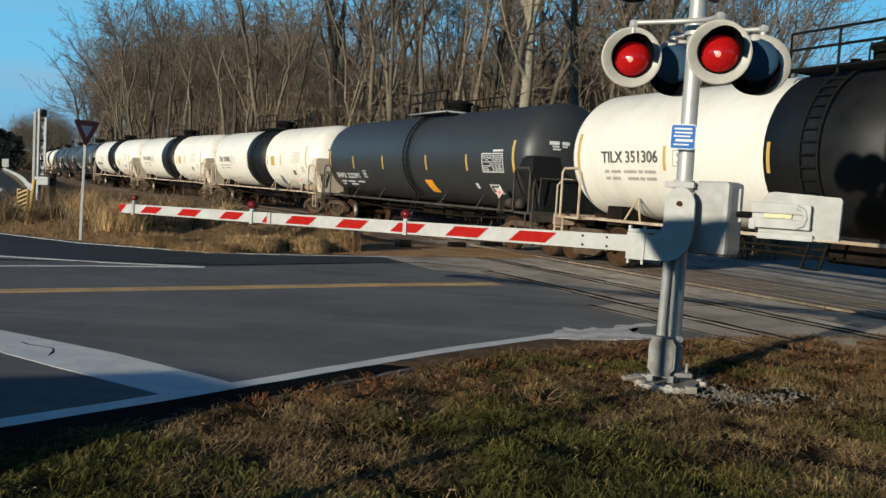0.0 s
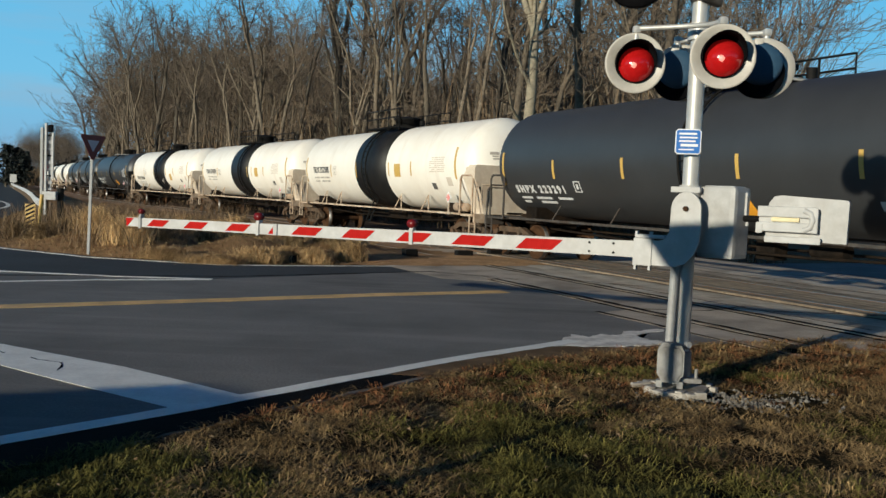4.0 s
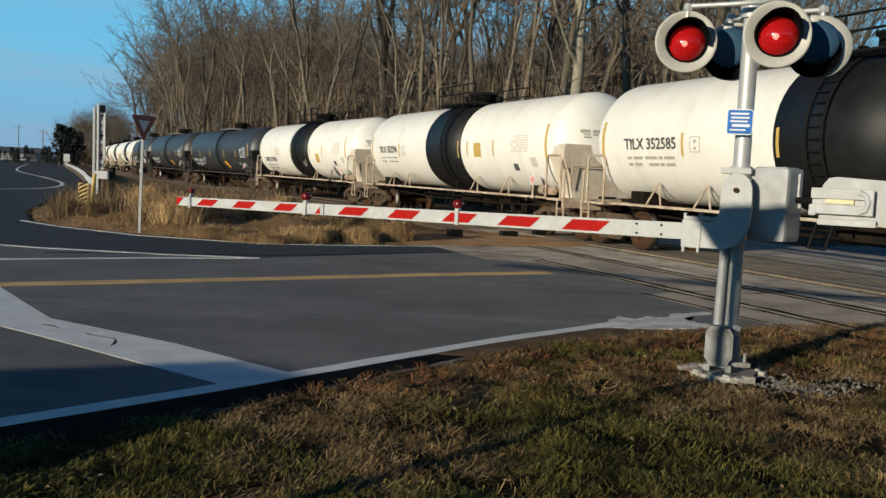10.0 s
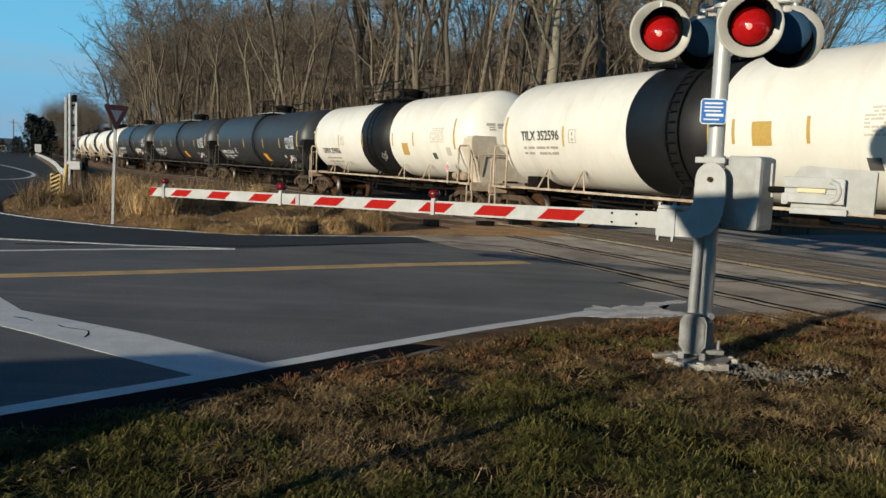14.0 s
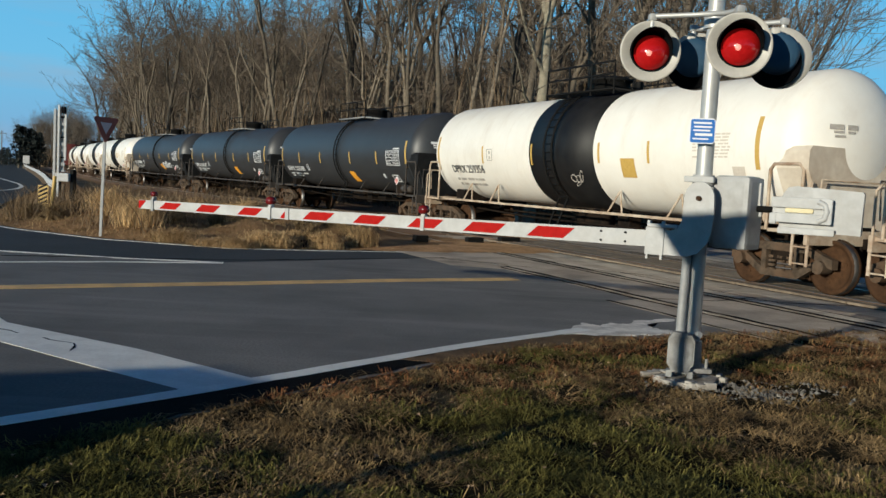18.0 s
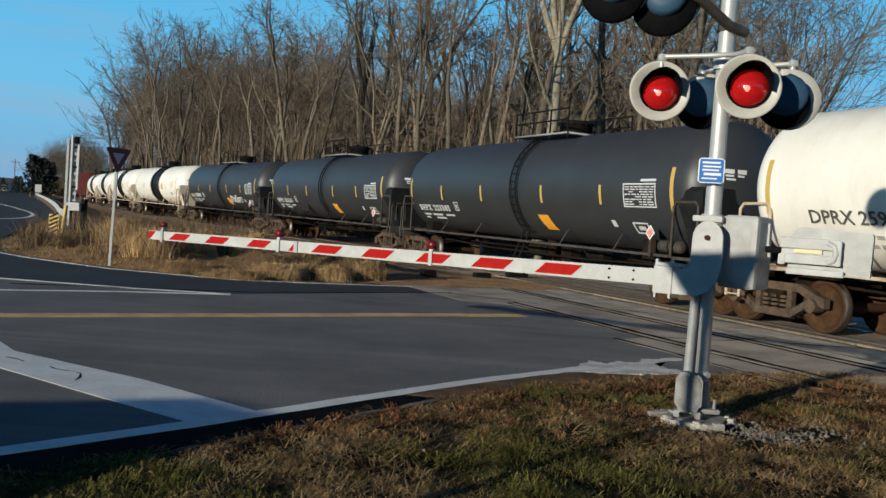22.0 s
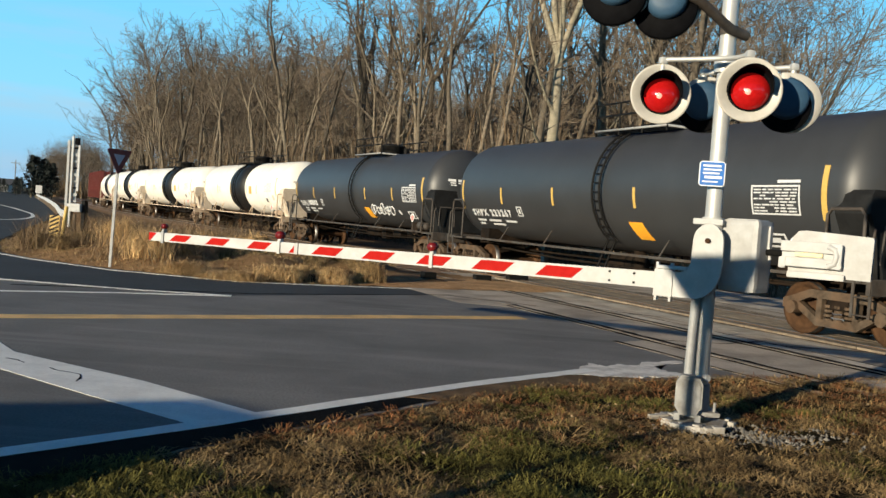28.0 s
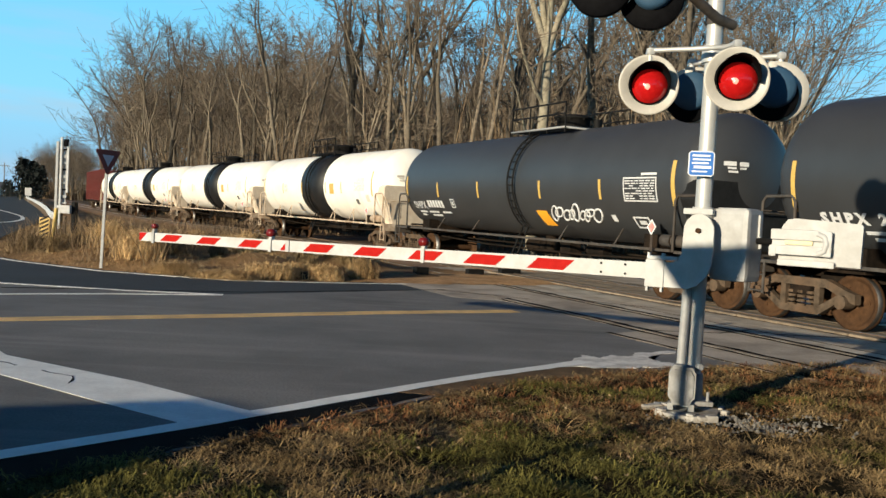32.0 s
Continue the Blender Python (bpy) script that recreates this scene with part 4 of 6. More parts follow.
part("counterweight_shaft", Geo().tube(gp(-0.46, 1.50, -0.10), gp(-0.68, 1.50, 0.10), 0.028, seg=10), M_BLACK, gate)
part("torsion_bar", g, mat("yellowed_paint", (0.62, 0.52, 0.28), (0.74, 0.66, 0.42), 10, 0.6, 0.05), gate, "yellowed spring bar")
g = Geo()
g.prism([(-0.68, 1.345), (-1.31, 1.335), (-1.315, 1.66), (-1.30, 1.675), (-0.80, 1.70), (-0.74, 1.69), (-0.70, 1.64), (-0.68, 1.58)], 0.05, 0.17, gm)
part("counterweight", g, M_SIGNAL_GREY, gate, "grey cast counterweight plate")
g = Geo()
g.box((-0.90, 1.345, 0.02), (0.44, 0.05, 0.05), gm, bevel=0.01)
part("counterweight_bracket", g, M_ARM_WHITE, gate)


# ---- the train ----
TANK_R, TANK_Z, HALF = 1.40, 2.50, 7.55
WHEEL_R = 0.457


def skin(x, z, out=0.0, lean=0.0):
    """A pose on the tank's near side at x and height z: its x runs along the car, its y up the skin, its z outwards."""
    a = math.asin(max(-1, min(1, (TANK_Z - z) / TANK_R)))
    r = TANK_R + out
    return frame_at(Vector((x, -r * math.cos(a), TANK_Z - r * math.sin(a))), (1, 0, 0), (0, -math.sin(a), math.cos(a)))


def skin_patch(x0, x1, z0, z1, out=0.006, thick=0.006, shear=0.0):
    """A curved patch lying on the tank's near side."""
    a0, a1 = math.asin((TANK_Z - z0) / TANK_R), math.asin((TANK_Z - z1) / TANK_R)
    k = max(2, int(abs(a0 - a1) / 0.08) + 1)
    vs = []
    for r in (TANK_R + out, TANK_R + out - thick):
        for i in range(k + 1):
            a = a0 + (a1 - a0) * i / k
            sh = shear * i / k
            for x in (x0, x1):
                vs.append((x + sh, -r * math.cos(a), TANK_Z - r * math.sin(a)))
    h = 2 * (k + 1)
    fs = [(2 * i, 2 * i + 1, 2 * i + 3, 2 * i + 2) for i in range(k)] + [(2 * i, 2 * i + 2, h + 2 * i + 2, h + 2 * i) for i in range(k)] + [(2 * i + 1, h + 2 * i + 1, h + 2 * i + 3, 2 * i + 3) for i in range(k)] + [(0, h, h + 1, 1), (2 * k, 2 * k + 1, h + 2 * k + 1, h + 2 * k)]
    return Geo().add(vs, fs, False)


def head_profile(r=TANK_R, half=HALF, depth=0.72):
    p = [(-half + depth * (1 - math.cos(radians(a))) , r * math.sin(radians(a))) for a in range(0, 90, 9)]
    p += [(-half + depth, r), (half - depth, r)]
    p += [(half - depth * (1 - math.cos(radians(a))), r * math.sin(radians(a))) for a in range(81, -1, -9)]
    return p


MESH = {}


def shared(key, build, *mats):
    if key not in MESH:
        MESH[key] = build().mesh(key, *mats)
        if key == "wheelset":
            for p in MESH[key].polygons:
                if math.hypot(p.center.x, p.center.z) > 0.44 and abs(p.normal.y) < 0.3:
                    p.material_index = 1
    return MESH[key]


def wheelset_geo():
    g = Geo()
    for s in (-1, 1):
        y = s * 0.75
        prof = [(0.07, 0.10), (0.065, 0.14), (0.02, 0.17), (0.0, 0.33), (0.03, 0.37), (0.06, 0.40), (0.06, WHEEL_R), (-0.05, WHEEL_R), (-0.075, WHEEL_R + 0.025), (-0.075, 0.40), (-0.03, 0.36), (-0.02, 0.17), (-0.06, 0.12), (-0.06, 0.08)]
        g.lathe([(p[0] * 1.0, p[1]) for p in prof], 32, frame_at(Vector((0, y, 0)), (0, s, 0), (1, 0, 0)))
        # journal, and two casting lugs that show the turning
        g.tube((0, y, 0), (0, y + s * 0.26, 0), 0.08, seg=12)
        for k in range(3):
            w = 2 * math.pi * k / 3
            g.tube((0.25 * math.cos(w), y + s * 0.005, 0.25 * math.sin(w)), (0.25 * math.cos(w), y + s * 0.022, 0.25 * math.sin(w)), 0.035, seg=8)
    g.tube((0, -0.75, 0), (0, 0.75, 0), 0.085, seg=12)
    return g


def on_head(phi, beta, out=0.012):
    """A pose on the leading head: phi from its tip, beta up from the near side."""
    p, b = radians(phi), radians(beta)
    pos = Vector((HALF - 0.72 + 0.72 * math.cos(p), -TANK_R * math.sin(p) * math.cos(b), TANK_Z + TANK_R * math.sin(p) * math.sin(b)))
    nn = Vector((math.cos(p) / 0.72, -math.sin(p) * math.cos(b) / TANK_R, math.sin(p) * math.sin(b) / TANK_R)).normalized()
    side = Vector((0, 0, 1)).cross(nn)
    return frame_at(pos + nn * out, side, nn.cross(side))


def side_frame_geo(s):
    """A cast truck side: arched top, dropped bottom and two windows."""
    g = Geo()
    y = s * 1.0
    m = frame_at(Vector((0, y, 0)), (1, 0, 0), (0, 0, 1))
    g.prism([(-1.12, 0.44), (-1.12, 0.60), (-0.92, 0.66), (-0.55, 0.80), (0.55, 0.80), (0.92, 0.66), (1.12, 0.60), (1.12, 0.44), (0.92, 0.50), (0.55, 0.66), (-0.55, 0.66), (-0.92, 0.50)], -0.07, 0.07, m)
    g.prism([(-0.92, 0.52), (-0.40, 0.20), (0.40, 0.20), (0.92, 0.52), (0.80, 0.58), (0.36, 0.32), (-0.36, 0.32), (-0.80, 0.58)], -0.06, 0.06, m)
    for x in (-0.36, 0.36):
        g.box((x, 0.50, 0), (0.11, 0.40, 0.12), m, bevel=0.02)
    for x in (-0.889, 0.889):
        g.tube(m @ Vector((x, 0.457, -0.1)), m @ Vector((x, 0.457, 0.14)), 0.115, seg=12)
    for i in range(3):
        x = -0.2 + 0.2 * i
        for k in range(4):
            g.tube(m @ Vector((x, 0.30 + 0.075 * k, 0)), m @ Vector((x, 0.345 + 0.075 * k, 0)), 0.075, seg=8)
    return g


def add_truck(car, x):
    g = lambda: Geo().box((0, 0, 0.62), (0.42, 2.1, 0.24), bevel=0.04).box((0, 0, 0.80), (0.5, 0.6, 0.16), bevel=0.03)
    truck = part("truck", shared("truck_bolster", g, M_UNDER), None, car, "grimy cast-steel wheel truck", Matrix.Translation((x, 0, 0)))
    for s in (-1, 1):
        part("side_frame", shared("side_frame_%d" % s, lambda: side_frame_geo(s), M_TRUCK), None, truck, "brown cast side frame")
    sets = []
    for w in (-0.889, 0.889):
        ws = part("wheelset", shared("wheelset", wheelset_geo, M_RUST, M_TREAD), None, truck, "rusty railway wheelset", Matrix.Translation((w, 0, WHEEL_R)))
        sets.append((ws, w))
    return sets


def end_gear_geo():
    """End platform, hand rails and ladder irons at one end of a tank car, at x = 0 outwards."""
    g = Geo()
    g.box((-0.15, 0, 1.02), (0.9, 2.7, 0.06), bevel=0.01)
    g.box((0.28, 0, 0.95), (0.08, 2.8, 0.26), bevel=0.015)
    for s in (-1, 1):
        y = s * 1.36
        g.pipe([(-0.62, y, 1.02), (-0.62, y, 2.05), (-0.54, y, 2.15), (0.02, y, 2.15), (0.1, y, 2.05), (0.1, y, 1.02)], 0.030, 6)
        g.pipe([(0.28, y, 1.02), (0.28, y, 1.75), (0.24, y * 0.95, 1.85)], 0.022, 6)
        for z in (0.5, 0.78):
            g.pipe([(-0.02, y, z), (0.30, y, z)], 0.016, 6)
        for x in (-0.02, 0.30):
            g.box((x, y, 0.74), (0.05, 0.02, 0.56))
    g.pipe([(0.30, -1.2, 1.3), (0.34, -1.2, 1.9), (0.34, 1.2, 1.9), (0.30, 1.2, 1.3)], 0.018, 6)
    return g


def coupler_geo():
    g = Geo()
    g.box((0.05, 0, 0.86), (0.75, 0.16, 0.18), bevel=0.02)
    g.box((0.42, 0.02, 0.86), (0.20, 0.28, 0.26), bevel=0.05)
    g.pipe([(0.2, -0.25, 0.80), (0.35, -0.28, 0.45), (0.55, -0.2, 0.5)], 0.03, 6)
    return g


def centre_gear_geo():
    """Stub sills, brake gear and side bars under the tank."""
    g = Geo()
    for s in (-1, 1):
        g.box((s * 6.6, 0, 0.97), (2.0, 0.5, 0.34), bevel=0.03)
        g.box((s * 5.7, 0, 1.14), (0.5, 2.2, 0.42), bevel=0.03)
    g.tube((-1.0, 0.1, 0.80), (0.2, 0.1, 0.80), 0.20, seg=14)
    g.box((1.4, -0.2, 0.80), (0.45, 0.35, 0.4), bevel=0.04)
    g.tube((2.5, -0.35, 0.85), (3.2, -0.35, 0.85), 0.14, seg=12)
    g.pipe([(-6, -0.5, 0.82), (-2.5, -0.55, 0.72), (2.5, -0.55, 0.72), (6, -0.5, 0.82)], 0.028, 6)
    g.pipe([(-6, 0.5, 0.78), (6, 0.5, 0.78)], 0.03, 6)
    g.tube((0.2, 0, 1.15), (0.2, 0, 0.62), 0.17, 0.12, 14)
    return g


def side_bar_geo(s, brace):
    g = Geo()
    y = s * 1.24
    g.box((0, y, 1.04), (13.0, 0.09, 0.055))
    if brace:
        for x in (-4.9, -3.3, 2.2, 4.2):
            for k in (-0.26, 0.26):
                g.pipe([(x + k, y, 1.06), (x, s * 1.12, 1.55)], 0.022, 6)
    else:
        for x in (-4.5, -2.2, 2.4, 4.6):
            g.pipe([(x, y, 1.05), (x, s * 1.0, 1.42)], 0.02, 6)
    return g


def ladder_geo(x, s, span=0.42):
    """A curved ladder up the tank's side."""
    g = Geo()
    r = TANK_R + 0.09
    pts = {}
    for k in (-1, 1):
        line = [(x + k * span / 2, s * 1.22, 0.55)]
        for a in range(-52, 62, 8):
            line.append((x + k * span / 2, s * r * math.cos(radians(a)), TANK_Z + r * math.sin(radians(a))))
        pts[k] = line
        g.pipe(line, 0.028, 6)
    for i in range(0, len(pts[1])):
        g.tube(pts[-1][i], pts[1][i], 0.016, seg=6)
    return g


def platform_geo(x0, x1):
    """Grated top platform with hand rails round it."""
    g = Geo()
    zt = TANK_Z + TANK_R + 0.04
    g.pipe([(x0, 0, zt - 0.08), (x0, -1, zt - 0.08), (x1, -1, zt - 0.08), (x1, 1, zt - 0.08), (x0, 1, zt - 0.08), (x0, 0, zt - 0.08)], 0.03, 4)
    return g


def add_slats(platform, x0, x1):
    zt = TANK_Z + TANK_R + 0.04
    for k in range(12):
        part("slat", shared("slat_%g" % x0, lambda: Geo().box(((x0 + x1) / 2, 0, zt - 0.08), (x1 - x0, 0.07, 0.03)), M_BLACK), None, platform, "", Matrix.Translation((0, -0.92 + 1.84 * k / 11, 0)))


def hand_rail_geo(x0, x1, s):
    """Two-bar hand rail along one side of the top platform."""
    g = Geo()
    zt, y = TANK_Z + TANK_R + 0.04, s * 0.98
    for z in (zt + 0.26, zt + 0.54):
        g.pipe([(x0, y, zt - 0.2), (x0, y, z), (x1, y, z), (x1, y, zt - 0.2)], 0.024, 6)
    for u in (0.35, 0.68):
        g.tube((x0 + (x1 - x0) * u, y, zt - 0.2), (x0 + (x1 - x0) * u, y, zt + 0.54), 0.024, seg=6)
    return g


def dome_geo(x):
    g = Geo()
    zt = TANK_Z + TANK_R
    up = frame_at(Vector((x, 0, zt)), (0, 0, 1), (1, 0, 0))
    g.lathe([(-0.1, 0.44), (0.30, 0.44), (0.31, 0.50), (0.36, 0.50), (0.37, 0.46), (0.42, 0.30), (0.44, 0.0)], 24, up)
    for k in range(8):
        w = 2 * math.pi * k / 8
        g.tube((x + 0.47 * math.cos(w), 0.47 * math.sin(w), zt + 0.28), (x + 0.47 * math.cos(w), 0.47 * math.sin(w), zt + 0.40), 0.022, seg=6)
    g.tube((x + 0.8, 0.2, zt - 0.05), (x + 0.8, 0.2, zt + 0.26), 0.10, seg=12)
    g.tube((x - 0.8, -0.1, zt - 0.05), (x - 0.8, -0.1, zt + 0.20), 0.09, seg=12)
    return g


def ring_geo(x, w, r):
    return Geo().lathe([(x - w / 2, r - 0.01), (x - w / 2, r), (x + w / 2, r), (x + w / 2, r - 0.01)], 48, Matrix.Translation((0, 0, TANK_Z)))


WHEELS = []
CARS = []
M_FADED = mat("faded_stencil_dark", (0.30, 0.275, 0.24), (0.48, 0.44, 0.39), 12, 0.7, 0.0)
M_MARKER = mat("marker_red_white", (0.50, 0.05, 0.05), (0.70, 0.40, 0.36), 9, 0.6, 0.0)


def tank_car(index, white, centre, mark, label):
    car = thing("tank_car", Matrix.Identity(4), label, "tank car", "tank cars of the train")
    body = M_CAR_WHITE if white else M_CAR_GREY
    kind = "white" if white else "grey"
    tank = part("tank", shared("tank_" + kind, lambda: Geo().lathe(head_profile(), 56, Matrix.Translation((0, 0, TANK_Z))), body), None, car, "cream-white cylindrical tank" if white else "dark grey cylindrical tank")
    gear_mat = M_CAR_GEAR if white else M_GREY_IRON
    for s in (-1, 1):
        part("end_platform", shared("end_gear_" + kind, end_gear_geo, gear_mat), None, car, "", pose(s * 7.3, 0, 0, 0, 0, 0 if s > 0 else 180))
        part("coupler", shared("coupler", coupler_geo, M_UNDER), None, car, "", pose(s * 7.52, 0, 0, 0, 0, 0 if s > 0 else 180))
        part("side_bar", shared("side_bar_%s_%d" % (kind, s), lambda: side_bar_geo(s, white), gear_mat), None, car, "pale side bar with braces" if white else "")
        x = s * 6.75
        for ws, w in add_truck(car, x):
            WHEELS.append((ws, w))
    part("underframe", shared("underframe", centre_gear_geo, M_UNDER), None, car, "dark underframe with brake gear")
    if white:
        part("band", shared("band", lambda: ring_geo(0.06, 2.78, TANK_R + 0.012), M_CAR_BLACK), None, tank, "broad black band round the tank")
        add_slats(part("top_platform", shared("platform_white", lambda: platform_geo(-1.3, 1.5), M_BLACK), None, car, "black grated platform"), -1.3, 1.5)
        for s in (-1, 1):
            part("hand_rail", shared("rail_white_%d" % s, lambda: hand_rail_geo(-1.3, 1.5, s), M_BLACK), None, car, "")
        part("dome", shared("dome_white", lambda: dome_geo(0.1), M_BLACK), None, car, "black manway dome and valves")
        lx = 0.25 if index == 3 else -0.33
        for s in (-1, 1):
            part("ladder", shared("wladder_%g_%d" % (lx, s), lambda: ladder_geo(lx, s, 0.36), M_BLACK), None, car, "black curved side ladder")
        low = index == 4
        dx = 0.25 if index == 3 else 0.0
        part("placard", skin_patch(2.45, 2.92, 1.85, 2.25, 0.010) if low else skin_patch(2.12 + dx, 2.58 + dx, 2.12, 2.54, 0.010), M_YELLOW, tank, "yellow-orange placard")
        for x, z0, z1 in ((-6.80, 1.92, 2.92), (-3.90, 2.12, 2.60), (0.98 if index == 3 else -1.25, 2.1, 2.62), (1.62, 2.15, 2.60), (3.35, 2.15, 2.60), (6.32, 2.05, 2.98)):
            x += dx if x > 0 else 0.0
            part("reflector", shared("refl_%g" % x, lambda: skin_patch(x, x + (0.10 if abs(x) > 6 else 0.07), z0, z1, 0.020 if -1.32 < x < 1.5 else 0.008), M_YELLOW), None, tank, "yellow reflective strip")
        part("label", shared("black_label", lambda: skin_patch(4.72, 4.98, 1.74, 1.93, 0.010), M_LETTER_B), None, tank, "small black label")
        tagged(part("data_panel", shared("data_white", data_white_geo, mat("faded_stencil", (0.56, 0.49, 0.41), (0.66, 0.59, 0.50), 20, 0.6, 0)), None, tank), "faded stencilled data lines", kind="stuff")
        # cabinet on the end head
        part("head_shield", shared("head_shield", head_box_geo, M_CAR_HOUSING), None, car, "tan end housing")
        if mark:
            zt = 1.86 if low else 2.28
            text("car_number", mark, 0.345, M_LETTER_B, tank, skin(-5.88, zt, 0.012), "black stencilled car number")
            lines = Geo()
            for z, bits in ((zt - 0.19, ((0.05, 0.20), (0.28, 0.60), (0.70, 1.12), (1.18, 1.32), (1.38, 1.72))), (zt - 0.33, ((0.05, 0.20), (0.28, 0.55), (0.80, 1.15), (1.20, 1.34), (1.40, 1.70)))):
                for b0, b1 in bits:
                    q = skin_patch(-5.86 + b0, -5.86 + b1, z - 0.03, z + 0.03)
                    lines.add(q.v, q.f)
            tagged(part("weight_lines", lines, M_FADED, tank), "two faded stencilled lines", kind="stuff")
        frame_geo = Geo()
        for b in ((-3.62, -3.32, 2.50, 2.515), (-3.62, -3.32, 2.20, 2.215), (-3.62, -3.605, 2.20, 2.51), (-3.335, -3.32, 2.20, 2.51), (-3.50, -3.44, 2.38, 2.46), (-3.50, -3.44, 2.25, 2.31)):
            q = skin_patch(*b)
            frame_geo.add(q.v, q.f)
        part("test_stencil", shared("test_stencil", lambda: frame_geo, M_FADED), None, tank, "small faded stencilled square")
    else:
        add_slats(part("top_platform", shared("platform_grey", lambda: platform_geo(-0.6, 2.0), M_GALV), None, car, "galvanised grated platform"), -0.6, 2.0)
        for s in (-1, 1):
            part("hand_rail", shared("rail_grey_%d" % s, lambda: hand_rail_geo(-0.6, 2.0, s), M_BLACK), None, car, "")
        part("dome", shared("dome_grey", lambda: dome_geo(0.9), M_BLACK), None, car, "dark manway dome and valves")
        for s in (-1, 1):
            part("ladder", shared("gladder_%d" % s, lambda: ladder_geo(0.29, s, 0.28), M_BLACK), None, car, "black curved side ladder")
        for x in (-6.78, -4.4, -1.75, 1.55, 4.1):
            part("reflector", shared("grefl_%g" % x, lambda: skin_patch(x, x + 0.085, 2.06 if x > -6 else 1.90, 2.50 if x > -6 else 2.74, 0.008), M_YELLOW), None, tank, "yellow reflective strip")
        part("reflector", shared("grefl_end", lambda: skin_patch(6.55, 6.66, 1.95, 2.85, 0.008), M_YELLOW), None, tank, "long yellow reflective strip")
        part("placard", shared("gplacard", lambda: skin_patch(1.32, 1.80, 1.40, 1.76, 0.010, 0.006, -0.10), M_ORANGE), None, tank, "orange square placard")
        tagged(part("data_panel", shared("data_grey", data_grey_geo, M_LETTER_W), None, tank), "white stencilled data panel", kind="stuff")
        for k, b in enumerate(STENCILS):
            part("stencil", shared("stencil_%d" % k, lambda: skin_patch(*b, 0.006), M_LETTER_W), None, tank, "")
        if mark:
            text("car_number", mark, 0.285, M_LETTER_W, tank, skin(-6.25, 1.73, 0.012), "bold white stencilled car number", bold=0.015, spread=1.45)
        else:
            text("car_mark", "SHPX", 0.38, M_LETTER_W, tank, skin(-6.35, 1.70, 0.012), "white stencilled letters")
            for k in range(4, 10):
                x = -6.35 + 0.20 * k + (0.22 if k > 3 else 0)
                part("number_bar", shared("number_bar_%d" % k, lambda: skin_patch(x, x + 0.13, 1.74, 1.95), M_LETTER_W), None, tank, "")
        for x0, x1, z in ((-6.2, -5.7, 1.60), (-5.5, -4.8, 1.60), (-6.2, -5.9, 1.50), (-5.4, -4.7, 1.50), (-4.5, -3.9, 1.60)):
            part("number_line", shared("gnl_%g_%g" % (x0, z), lambda: skin_patch(x0, x1, z - 0.03, z + 0.02), M_LETTER_W), None, tank, "")
        part("head_shield", shared("head_shield_g", head_box_geo, M_HEAD), None, car, "dark end housing")
    for phi, beta, w, h in ((34, 23.2, 0.26, 0.085), (22, 36, 0.20, 0.085), (31, 18.1, 0.18, 0.04), (21, 26.5, 0.14, 0.04), (29, 13.1, 0.20, 0.04)):
        part("end_mark", shared("end_mark_%s_%g_%g" % (kind, phi, beta), lambda: Geo().box((0, 0, 0), (w, h, 0.008)), M_FADED if white else M_LETTER_W), None, tank, "", on_head(phi, beta))
    g = Geo().prism([(0, -0.16), (0.115, 0), (0, 0.16), (-0.115, 0)], -0.008, 0.008, frame_at(Vector((6.05, -1.40, 1.50)), (0.9, 0.2, 0), (0, 0, 1)))
    flag = part("marker", g, M_SIGN_WHITE, car, "red and white diamond marker")
    part("marker_core", Geo().prism([(0, -0.125), (0.09, 0), (0, 0.125), (-0.09, 0)], 0.010, 0.013, frame_at(Vector((6.05, -1.40, 1.50)), (0.9, 0.2, 0), (0, 0, 1))), M_MARKER, flag, "faded red centre")
    part("marker_post", Geo().box((6.05, -1.385, 1.18), (0.07, 0.02, 0.36)), gear_mat, flag)
    g = Geo().lathe([(-0.36, 0.0), (-0.36, 0.06), (-0.32, 0.125), (0.32, 0.125), (0.36, 0.06), (0.36, 0.0)], 18, Matrix.Translation((6.50, -1.18, 1.24)))
    tank_end = part("air_reservoir", g, gear_mat, car, "small horizontal air reservoir")
    part("reservoir_strap", Geo().lathe([(-0.02, 0.124), (-0.02, 0.132), (0.02, 0.132), (0.02, 0.124)], 18, Matrix.Translation((6.50, -1.18, 1.24))), M_UNDER, tank_end)
    CARS.append((car, centre))
    return car, tank


def head_box_geo():
    """The trapezoid bolster plates that hold the tank at its ends."""
    g = Geo()
    m = frame_at(Vector((7.15, 0, 0)), (0, 1, 0), (0, 0, 1))
    g.prism([(-0.95, 1.05), (0.95, 1.05), (1.14, 1.65), (1.36, 2.08), (1.36, 2.38), (1.30, 2.46), (-1.30, 2.46), (-1.36, 2.38), (-1.36, 2.08), (-1.14, 1.65)], -0.34, 0.34, m)
    return g


def data_white_geo():
    g = Geo()
    rgd = random.Random(8)
    for i in range(8):
        x = 4.72
        while x < 5.66:
            w = rgd.uniform(0.06, 0.22)
            if rgd.random() < 0.85:
                p = skin_patch(x, min(x + w, 5.72), 2.68 - 0.06 * i, 2.712 - 0.06 * i, 0.006)
                g.add(p.v, p.f)
            x += w + rgd.uniform(0.02, 0.05)
    p = skin_patch(5.75, 6.05, 1.85, 2.1, 0.006)
    return g.add(p.v, p.f)


